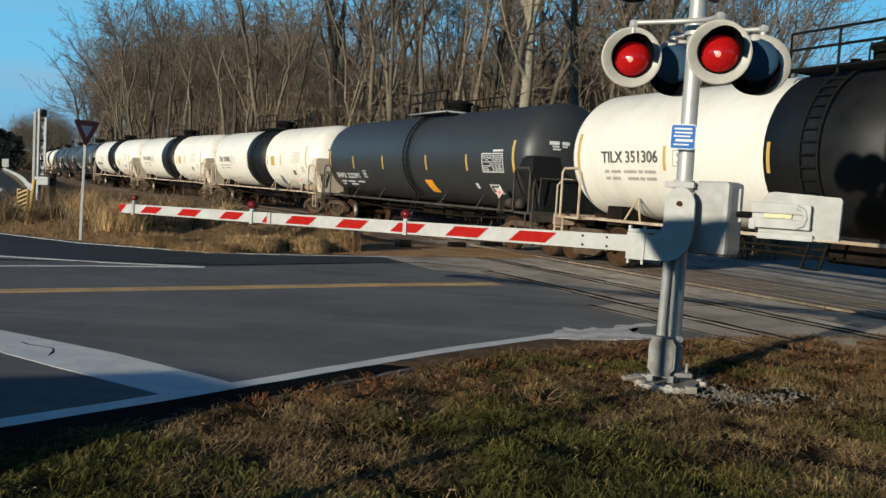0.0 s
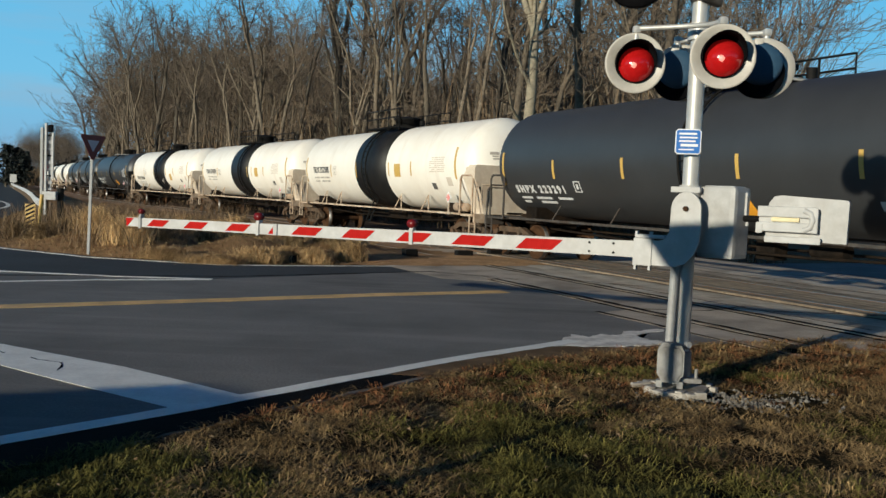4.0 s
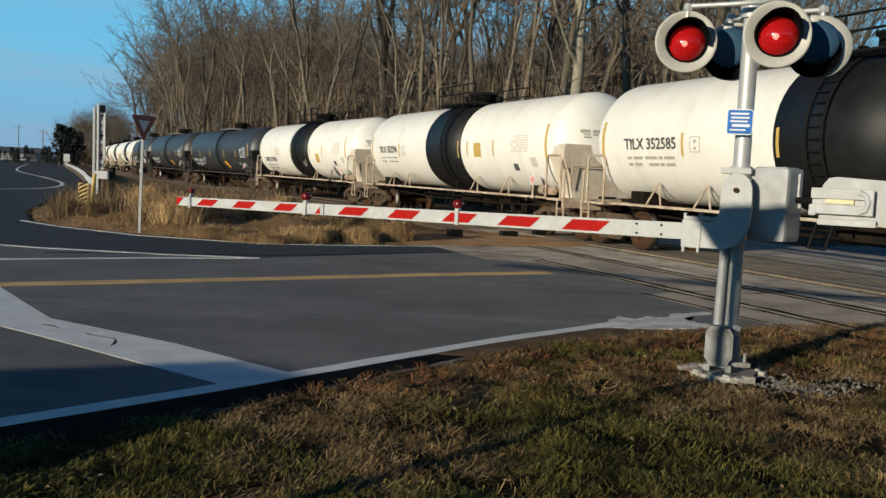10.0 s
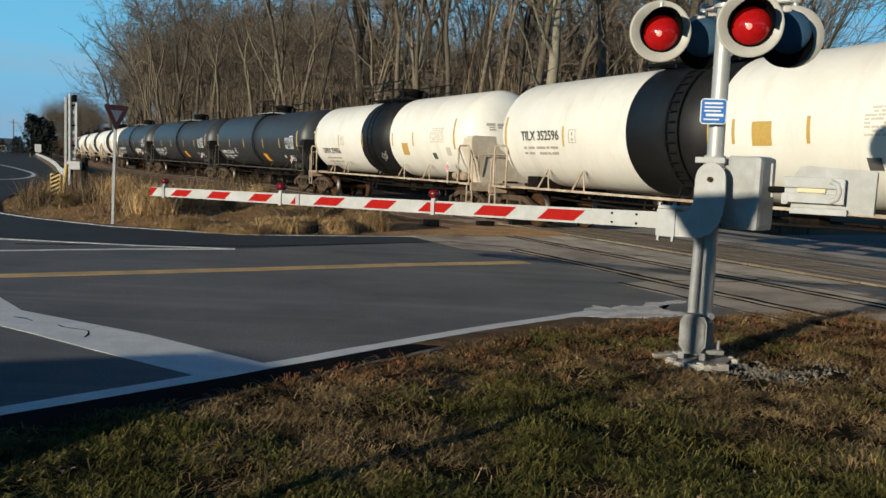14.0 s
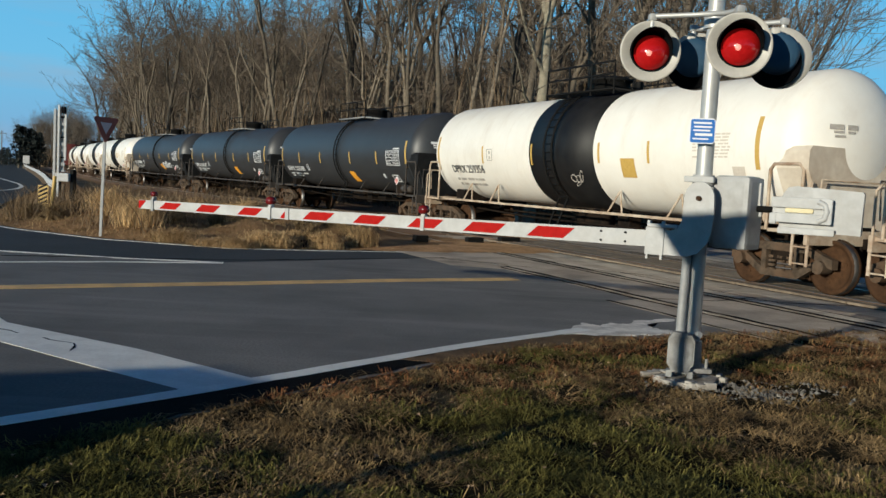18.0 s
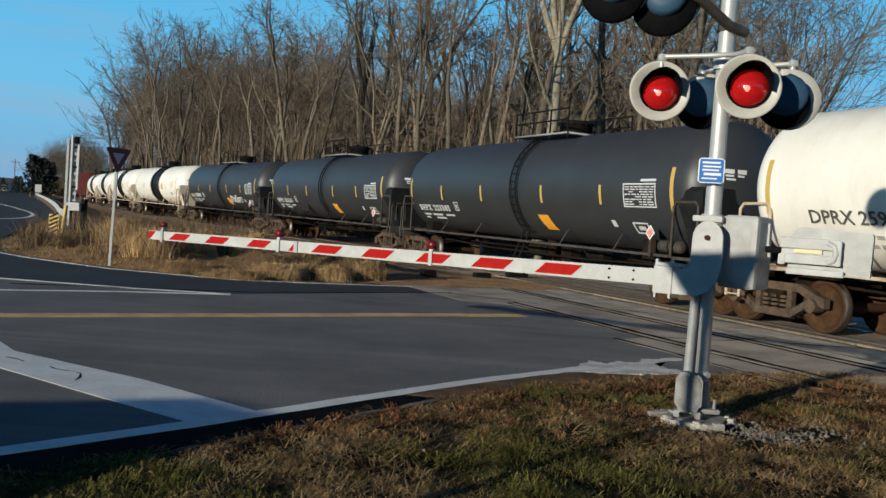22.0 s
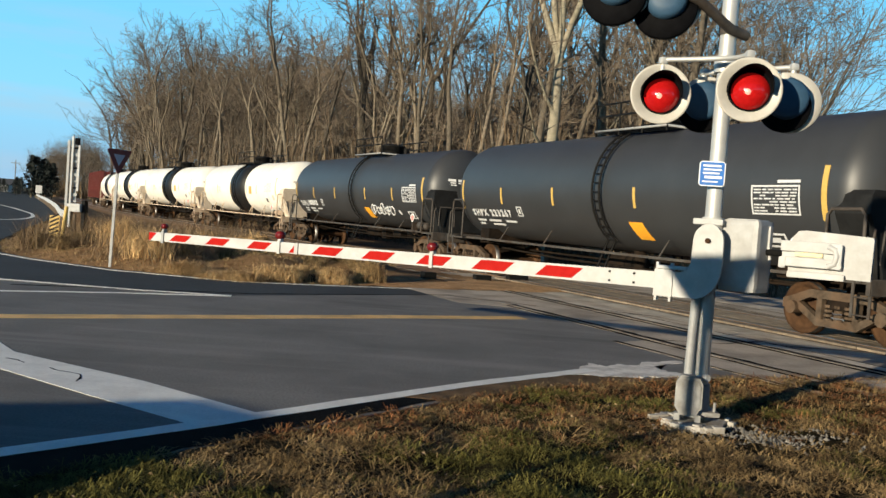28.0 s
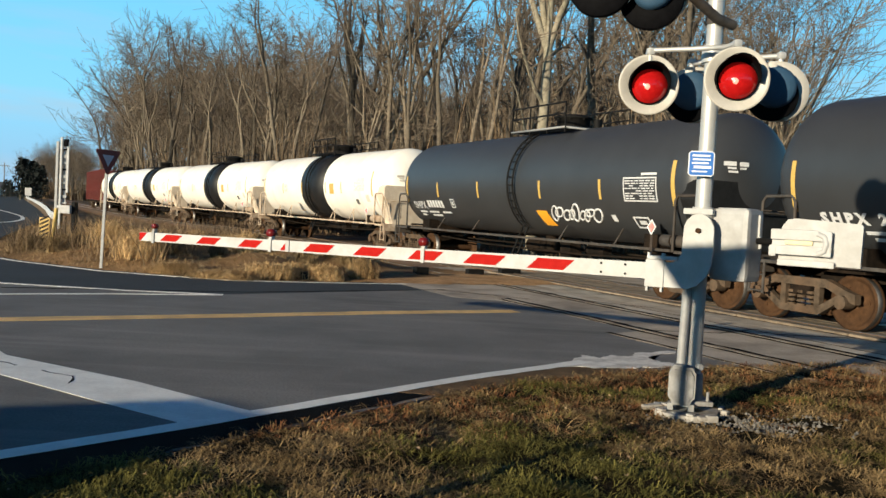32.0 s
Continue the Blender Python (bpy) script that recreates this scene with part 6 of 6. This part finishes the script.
vs, fs, cells, step = [], [], {}, 0.09
for i in range(-70, 120):
    for j in range(-64, 132):
        x, y = i * step, j * step
        if inside(LAWN, x, y):
            ids = []
            for a, b in ((0, 0), (1, 0), (1, 1), (0, 1)):
                key = (i + a, j + b)
                if key not in cells:
                    cells[key] = len(vs)
                    px, py = x + (a - 0.5) * step, y + (b - 0.5) * step
                    vs.append((px, py, lawn_z(px, py) - 0.01))
                ids.append(cells[key])
            fs.append(tuple(ids))
single("lawn", Geo().add(vs, fs, True), M_LAWN_SOIL_SHADED, "patchy winter lawn of green and dead grass", kind="structure")


def patch(x, y):
    return noise.noise(Vector((x * 0.55, y * 0.55, 9))) + 0.5 * noise.noise(Vector((x * 1.7, y * 1.7, 2)))


def clump(x, y):
    return 0.8 * noise.noise(Vector((x * 2.3, y * 2.3, 6))) + 0.8 * noise.noise(Vector((x * 5.5, y * 5.5, 3))) + 0.3 * noise.noise(Vector((x * 14, y * 14, 8)))


def lawn_at(test):
    def where(rg):
        y = 2.6 + 9 * rg.uniform(0, 1) ** 1.25
        x = rg.uniform(-0.62, 0.66) * (y + 1.2)
        if not inside(LAWN, x, y) or not test(x, y, rg):
            return None
        if ((x - 2.80) / 0.60) ** 2 + ((y - 7.12) / 0.30) ** 2 < 1 and rg.uniform() < 0.8:
            return None
        return (x, y, lawn_z(x, y) - 0.012)
    return where


def mat_of(rg, p, vs, fs, n, reach, h, w):
    """A flattened clump: blades lying over to one side from a common root."""
    a0 = rg.uniform(0, 6.283)
    for _ in range(n):
        a = a0 + rg.normal(0, 0.65)
        ln, hh, ww = reach * rg.uniform(0.4, 1.2), h * rg.uniform(0.3, 1.2), w * rg.uniform(0.6, 1.3) / 2
        cx, cy = math.cos(a), math.sin(a)
        x, y = p[0] + rg.normal(0, reach * 0.3), p[1] + rg.normal(0, reach * 0.3)
        z = p[2] - 0.004
        k = len(vs)
        vs.extend([(x - cy * ww, y + cx * ww, z), (x + cy * ww, y - cx * ww, z), (x + cx * ln * 0.55 + cy * ww, y + cy * ln * 0.55 - cx * ww, z + hh), (x + cx * ln * 0.55 - cy * ww, y + cy * ln * 0.55 + cx * ww, z + hh), (x + cx * ln, y + cy * ln, z + hh * 0.55)])
        fs.extend([(k, k + 1, k + 2, k + 3), (k + 3, k + 2, k + 4)])


scatter("lawn_grass", 24000, lawn_at(lambda x, y, rg: patch(x, y) + (5.8 - y) * 0.22 > rg.uniform(-0.25, 0.25) and clump(x, y) > rg.uniform(-0.45, 0.15)), lambda rg, p, vs, fs: mat_of(rg, p, vs, fs, 13, 0.15, 0.040 + 0.03 * clump(p[0], p[1]), 0.0048), M_GRASS_GREEN, "short green winter grass blades")
scatter("dead_lawn_grass", 24000, lawn_at(lambda x, y, rg: patch(x, y) + (5.8 - y) * 0.22 < rg.uniform(-0.15, 0.40) and clump(x + 7, y) > rg.uniform(-0.45, 0.15)), lambda rg, p, vs, fs: mat_of(rg, p, vs, fs, 13, 0.17, 0.040, 0.0052), M_GRASS_DRY, "dead tan grass blades in the lawn")
def lawn_behind(rg):
    x, y = rg.uniform(-5, 8), rg.uniform(-5, 2.8)
    if not inside(LAWN, x, y) or clump(x, y) < rg.uniform(-0.7, 0.0):
        return None
    return (x, y, lawn_z(x, y) - 0.012)


scatter("lawn_grass", 9000, lawn_behind, lambda rg, p, vs, fs: mat_of(rg, p, vs, fs, 9, 0.09, 0.03, 0.010), M_GRASS_GREEN, "short green winter grass of the lawn")
scatter("dead_lawn_grass", 9001, lawn_behind, lambda rg, p, vs, fs: mat_of(rg, p, vs, fs, 9, 0.10, 0.026, 0.010), M_GRASS_DRY, "dead tan grass of the lawn")
scatter("russet_weeds", 12000, lawn_at(lambda x, y, rg: y > 5.9 and (x * -0.5 + y * 0.87) > 4.6 + rg.uniform(0, 1.7) - max(0, x - 2.6) * 0.5 and clump(x + 3, y + 5) > rg.uniform(-0.6, 0.1)), lambda rg, p, vs, fs: mat_of(rg, p, vs, fs, 11, 0.13, rg.uniform(0.02, 0.065), 0.0052), M_WEED_RED, "russet dead weeds along the road's edge")
scatter("tall_dead_grass", 17000, lawn_at(lambda x, y, rg: x > 3.1 + 0.3 * rg.normal() and y > 7.0 and clump(x * 0.5, y * 0.5) > rg.uniform(-0.5, 0.3)), lambda rg, p, vs, fs: arch(rg, p, vs, fs, rg.uniform(0.06, 0.22), rg.uniform(0.03, 0.13), rg.uniform(0.005, 0.010)), M_GRASS_DRY, "taller dead grass beside the crossing")


# pale gravel round the pad
def in_gravel(rg):
    x, y = 2.70 + rg.normal(0, 0.36), 7.12 + rg.normal(0, 0.19)
    return (x, y, lawn_z(x, y))


def pebble(rg, p, vs, fs):
    k, r = len(vs), rg.uniform(0.008, 0.028)
    x, y, z = p
    vs.extend([(x + r * rg.uniform(0.6, 1.2) * a, y + r * rg.uniform(0.6, 1.2) * b, z + r * rg.uniform(0.4, 0.9) * c) for a, b, c in ((1, 0, 0), (-1, 0, 0), (0, 1, 0), (0, -1, 0), (0, 0, 1), (0, 0, -1))])
    fs.extend([(k + a, k + b, k + c) for a, b, c in ((0, 2, 4), (2, 1, 4), (1, 3, 4), (3, 0, 4), (2, 0, 5), (1, 2, 5), (3, 1, 5), (0, 3, 5))])


def leaf(rg, p, vs, fs):
    k, r = len(vs), rg.uniform(0.007, 0.015)
    a = rg.uniform(0, 6.283)
    cx, cy = math.cos(a) * r, math.sin(a) * r
    x, y, z = p[0], p[1], p[2] + rg.uniform(0.02, 0.045)
    vs.extend([(x + cx * 1.4, y + cy * 1.4, z + rg.uniform(-0.01, 0.01)), (x - cy, y + cx, z + rg.uniform(0, 0.015)), (x - cx * 1.3, y - cy * 1.3, z), (x + cy, y - cx, z + rg.uniform(0, 0.015))])
    fs.extend([(k, k + 1, k + 2), (k, k + 2, k + 3)])


scatter("fallen_leaves", 600, lawn_at(lambda x, y, rg: True), leaf, M_LEAF, "scattered dry fallen leaves on the lawn")
scatter("gravel", 460, in_gravel, pebble, M_GRAVEL, "loose pale gravel round the signal's pad")


# ---- far corner: signs, raised gate, guard rail ----
yd = thing("yield_sign", Matrix.Translation((-7.22, 19.0, 0.0)) @ pose(0, 0, 0, 0, 1.2, 0), "leaning red and white triangular give-way sign on a steel post", "road sign")
part("post", Geo().box((0, 0, 1.2), (0.06, 0.04, 2.4), bevel=0.006), M_GALV, yd, "galvanised steel post")
ym = frame_at(Vector((0.03, -0.04, 2.33)), (0.44, 0.90, 0), UP)
tri = [(-0.03, -0.28), (0.03, -0.28), (0.34, 0.21), (0.31, 0.25), (-0.31, 0.25), (-0.34, 0.21)]
yp = part("plate", Geo().prism(tri, -0.004, 0.004), M_SIGN_RED, yd, "dark faded red border", ym)
part("field", Geo().prism([(0.0, -0.11), (0.16, 0.135), (-0.16, 0.135)], 0.005, 0.008), mat("sign_pale_field", (0.42, 0.36, 0.42), (0.5, 0.44, 0.5), 6, 0.5, 0), yp, "pale worn centre")

rg_ = thing("raised_gate", Matrix.Translation((-13.6, 31.6, 0)), "raised crossing gate with grey uprights and a white counterweight", "crossing gate")
part("upright", Geo().box((-0.12, 0, 2.0), (0.09, 0.08, 2.9), bevel=0.01), M_GALV, rg_, "weathered grey upright")
part("upright", Geo().box((0.02, 0.0, 1.95), (0.07, 0.08, 3.3), bevel=0.01), M_ARM_WHITE, rg_, "pale upright")
part("upright", Geo().box((0.24, 0.05, 2.55), (0.07, 0.06, 1.85), bevel=0.01), M_ARM_WHITE, rg_, "pale upright")
part("signal_head", Geo().box((0.18, 0.0, 3.42), (0.15, 0.16, 0.26), bevel=0.03), M_LAMP_BLACK, rg_, "black signal head")
for k in range(9):
    part("rung", Geo().box((0.05, 0.05, 1.25 + 0.24 * k), (0.36, 0.05, 0.055 + 0.05 * (k % 3 == 1))), M_LAMP_BLACK if k % 3 == 2 else M_GALV, rg_)
part("panel", Geo().box((0.13, 0.09, 2.2), (0.10, 0.03, 2.0)), M_GALV, rg_)
part("mechanism", Geo().box((0.24, 0, 1.02), (0.48, 0.45, 0.30), bevel=0.04), M_ARM_WHITE, rg_, "white mechanism box")
part("mechanism_leg", Geo().box((0.52, 0.1, 0.7), (0.12, 0.3, 1.2)).box((0.0, 0.1, 0.4), (0.14, 0.14, 0.9)), M_BLACK, rg_)
hz = thing("hazard_marker", Matrix.Translation((-11.25, 25.6, 0)), "yellow and black striped hazard marker on a yellow post", "road sign")
part("post", Geo().tube((0.03, 0, -0.05), (0.16, 0, 1.15), 0.055, seg=10), M_YELLOW, hz, "yellow steel post")
hp = part("plate", Geo().box((-0.16, -0.04, 0.53), (0.30, 0.02, 0.66), bevel=0.004), M_YELLOW, hz, "yellow plate")
for i in range(5):
    z = 0.26 + i * 0.12
    part("stripe", Geo().prism([(-0.29, z), (-0.03, z + 0.13), (-0.03, z + 0.19), (-0.29, z + 0.06)], 0.0, 0.003, frame_at(Vector((0, -0.052, 0)), (1, 0, 0), (0, 0, 1))), M_BLACK, hp, "black diagonal stripe")
# guard rail
gr = thing("guard_rail", Matrix.Identity(4), "white steel guard rail along the side road", "guard rail")
gr_pts = [(-13.9, 32.5), (-17.6, 40.0), (-24.5, 55), (-33, 73), (-45, 98), (-62, 133), (-75, 160)]
g = Geo()
for a, b in zip(gr_pts, gr_pts[1:]):
    pa, pb = Vector((*a, 0)), Vector((*b, 0))
    t = (pb - pa).normalized()
    nn = Vector((t.y, -t.x, 0))
    prof = [(0.0, 0.45), (-0.05, 0.50), (-0.05, 0.55), (0.0, 0.60), (-0.05, 0.65), (-0.05, 0.70), (0.0, 0.76), (0.02, 0.76), (0.02, 0.45)]
    vs = [q + nn * o + UP * z for q in (pa, pb) for o, z in prof]
    k = len(prof)
    g.add(vs, [(i, (i + 1) % k, k + (i + 1) % k, k + i) for i in range(k)])
part("beam", g, M_ARM_WHITE, gr, "corrugated pale beam")
for a, b in zip(gr_pts, gr_pts[1:]):
    pa, pb = Vector((*a, 0)), Vector((*b, 0))
    n_ = max(1, int((pb - pa).length / 3.8))
    for i in range(n_):
        q = pa.lerp(pb, i / n_)
        part("post", shared("guard_post", lambda: Geo().box((0, 0, 0.35), (0.12, 0.14, 0.8)), M_WOOD_TIE), None, gr, "", Matrix.Translation((q.x + 0.12, q.y, 0)))

# far distance on the side road
sg = thing("far_sign", Matrix.Translation((-62, 133, 0)), "small pale square sign far down the road", "road sign")
part("plate", Geo().box((0, 0, 1.6), (1.0, 0.06, 1.2), bevel=0.02), M_GALV, sg)
part("post", Geo().box((0, 0.08, 0.6), (0.12, 0.1, 1.4)), M_GALV, sg)


def evergreen(x, y, h, seed):
    rg = random.Random(seed)
    t = thing("evergreen", Matrix.Translation((x, y, 0)), "far dark evergreen tree on the horizon", "tree", "far evergreens")
    part("trunk", Geo().tube((0, 0, 0), (0, 0, h * 0.5), h * 0.02, h * 0.01, 6), M_BARK, t)
    vs, fs = [], []
    for i in range(420):
        u = rg.random() ** 0.8
        z = h * (0.08 + 0.92 * u)
        r = h * 0.26 * (1 - u) ** 0.7 * rg.uniform(0.3, 1.1) + 0.1
        a = rg.uniform(0, 6.283)
        c = Vector((r * math.cos(a), r * math.sin(a), z))
        k = len(vs)
        s = h * 0.06
        for _ in range(3):
            vs.append(c + Vector((rg.uniform(-s, s), rg.uniform(-s, s), rg.uniform(-s, s))))
        fs.append((k, k + 1, k + 2))
    part("crown", Geo().add(vs, fs), M_CONIFER, t, "dark dense crown")


rgx = random.Random(9)
for i in range(44):
    az = radians(rgx.uniform(-33, -24.3))
    dist = rgx.uniform(190, 330)
    evergreen(dist * math.sin(az), dist * math.cos(az), rgx.uniform(2.2, 4.2), 30 + i)
for i in range(5):
    az = radians(-25.4 + 0.28 * i)
    evergreen(175 * math.sin(az), 175 * math.cos(az), 7.6 - 0.3 * i, 90 + i)
shed = thing("far_shed", Matrix.Translation((-175, 300, 0)) @ pose(0, 0, 0, 0, 0, 20), "long low farm building far along the road", "building")
part("wall", Geo().box((0, 0, 1.2), (46, 16, 2.4)), M_BARN, shed, "pale siding")
part("roof", Geo().prism([(-9, 2.4), (9, 2.4), (0, 4.6)], -24, 24, frame_at(Vector((0, 0, 0)), (0, 1, 0), (0, 0, 1))), M_ROOF, shed, "dark metal roof")
for az, dist, h in ((-26.3, 260, 9), (-27.6, 330, 12), (-25.7, 360, 11)):
    x, y = dist * math.sin(radians(az)), dist * math.cos(radians(az))
    up_ = thing("utility_pole", Matrix.Translation((x, y, 0)), "far wooden utility pole with a cross-arm", "utility pole", "utility poles")
    part("pole", Geo().tube((0, 0, 0), (0, 0, h), 0.16, 0.11, 8), M_BARK, up_)
    part("cross_arm", Geo().box((0, 0, h - 0.8), (2.4, 0.12, 0.14)), M_BARK, up_)

# an unseen wall behind the eye, added and shaped to shade the road's corner
single("shadow_caster_wall", Geo().prism([(-9.0, -0.05), (3.5, -0.05), (3.0, 0.62), (1.73, 1.155), (0.0, 1.40), (-9.0, 1.40)], -0.12, 0.12, frame_at(Vector((-7.2, 0.6, 0)), (0.92, 0.39, 0), UP)), M_CONCRETE, "unseen low wall with a sloping end, added to cast shade on the road", kind="structure")


# unseen plain dark walls, added behind the eye to hold back sky light
single("sky_block_south", Geo().box((20, -22, 4.5), (52, 0.4, 9.2)), M_WOOD_TIE, "unseen dark wall added far behind the lawn to block sky light", kind="structure")
single("sky_block_east", Geo().box((46.2, -9, 4.5), (0.4, 26, 9.2)), M_WOOD_TIE, "unseen dark wall added far beside the lawn to block sky light", kind="structure")
single("sky_block_west", Geo().box((0, 0, 3.2), (0.4, 108, 6.6), pose(-42, -27, 0, 0, 0, math.degrees(math.atan2(0.53, 0.83)))), M_WOOD_TIE, "unseen dark wall added far across the road to block sky light", kind="structure")


# a second, unseen give-way sign beside the eye, added to shade the gate's lever
gw = thing("shadow_caster_sign", Matrix.Translation((-2.47, 1.945, 0)), "unseen triangular sign on a wooden post, added to cast shade on the gate", "road sign")
part("post", Geo().box((-0.02, 0.02, 1.27), (0.082, 0.082, 2.54), pose(0, 0, 0, 0, 0, 45), bevel=0.008), M_WOOD_TIE, gw)
gwm = frame_at(Vector((0.01, -0.08, 2.32)), (0.70, -0.71, 0), UP) @ pose(0, 0, 0, 0, 0, 9)
part("plate", Geo().prism([(-0.03, -0.37), (0.03, -0.37), (0.38, 0.27), (0.35, 0.32), (-0.35, 0.32), (-0.38, 0.27)], -0.004, 0.004), M_SIGN_RED, gw, "red border", gwm)


def motions():
    """The rolling train and its wheels."""
    for car, centre in CARS:
        rows = []
        for k in range(33):
            s = centre - rolled(k)
            a, b = on_track(s + 6.75), on_track(s - 6.75)
            c, w = (a + b) / 2, b - a
            rows.append((k, pose(c.x, c.y, 0.052, 0, 0, math.degrees(math.atan2(w.y, w.x)))))
        walk(car, rows)
    steps = [0.15 * k for k in range(214)]
    turns = [math.degrees(rolled(min(t, 32.0)) / WHEEL_R) for t in steps]
    for ws, w in WHEELS:
        walk(ws, [(t, pose(w, 0, WHEEL_R, 0, a % 360, 0)) for t, a in zip(steps, turns)])


motions()
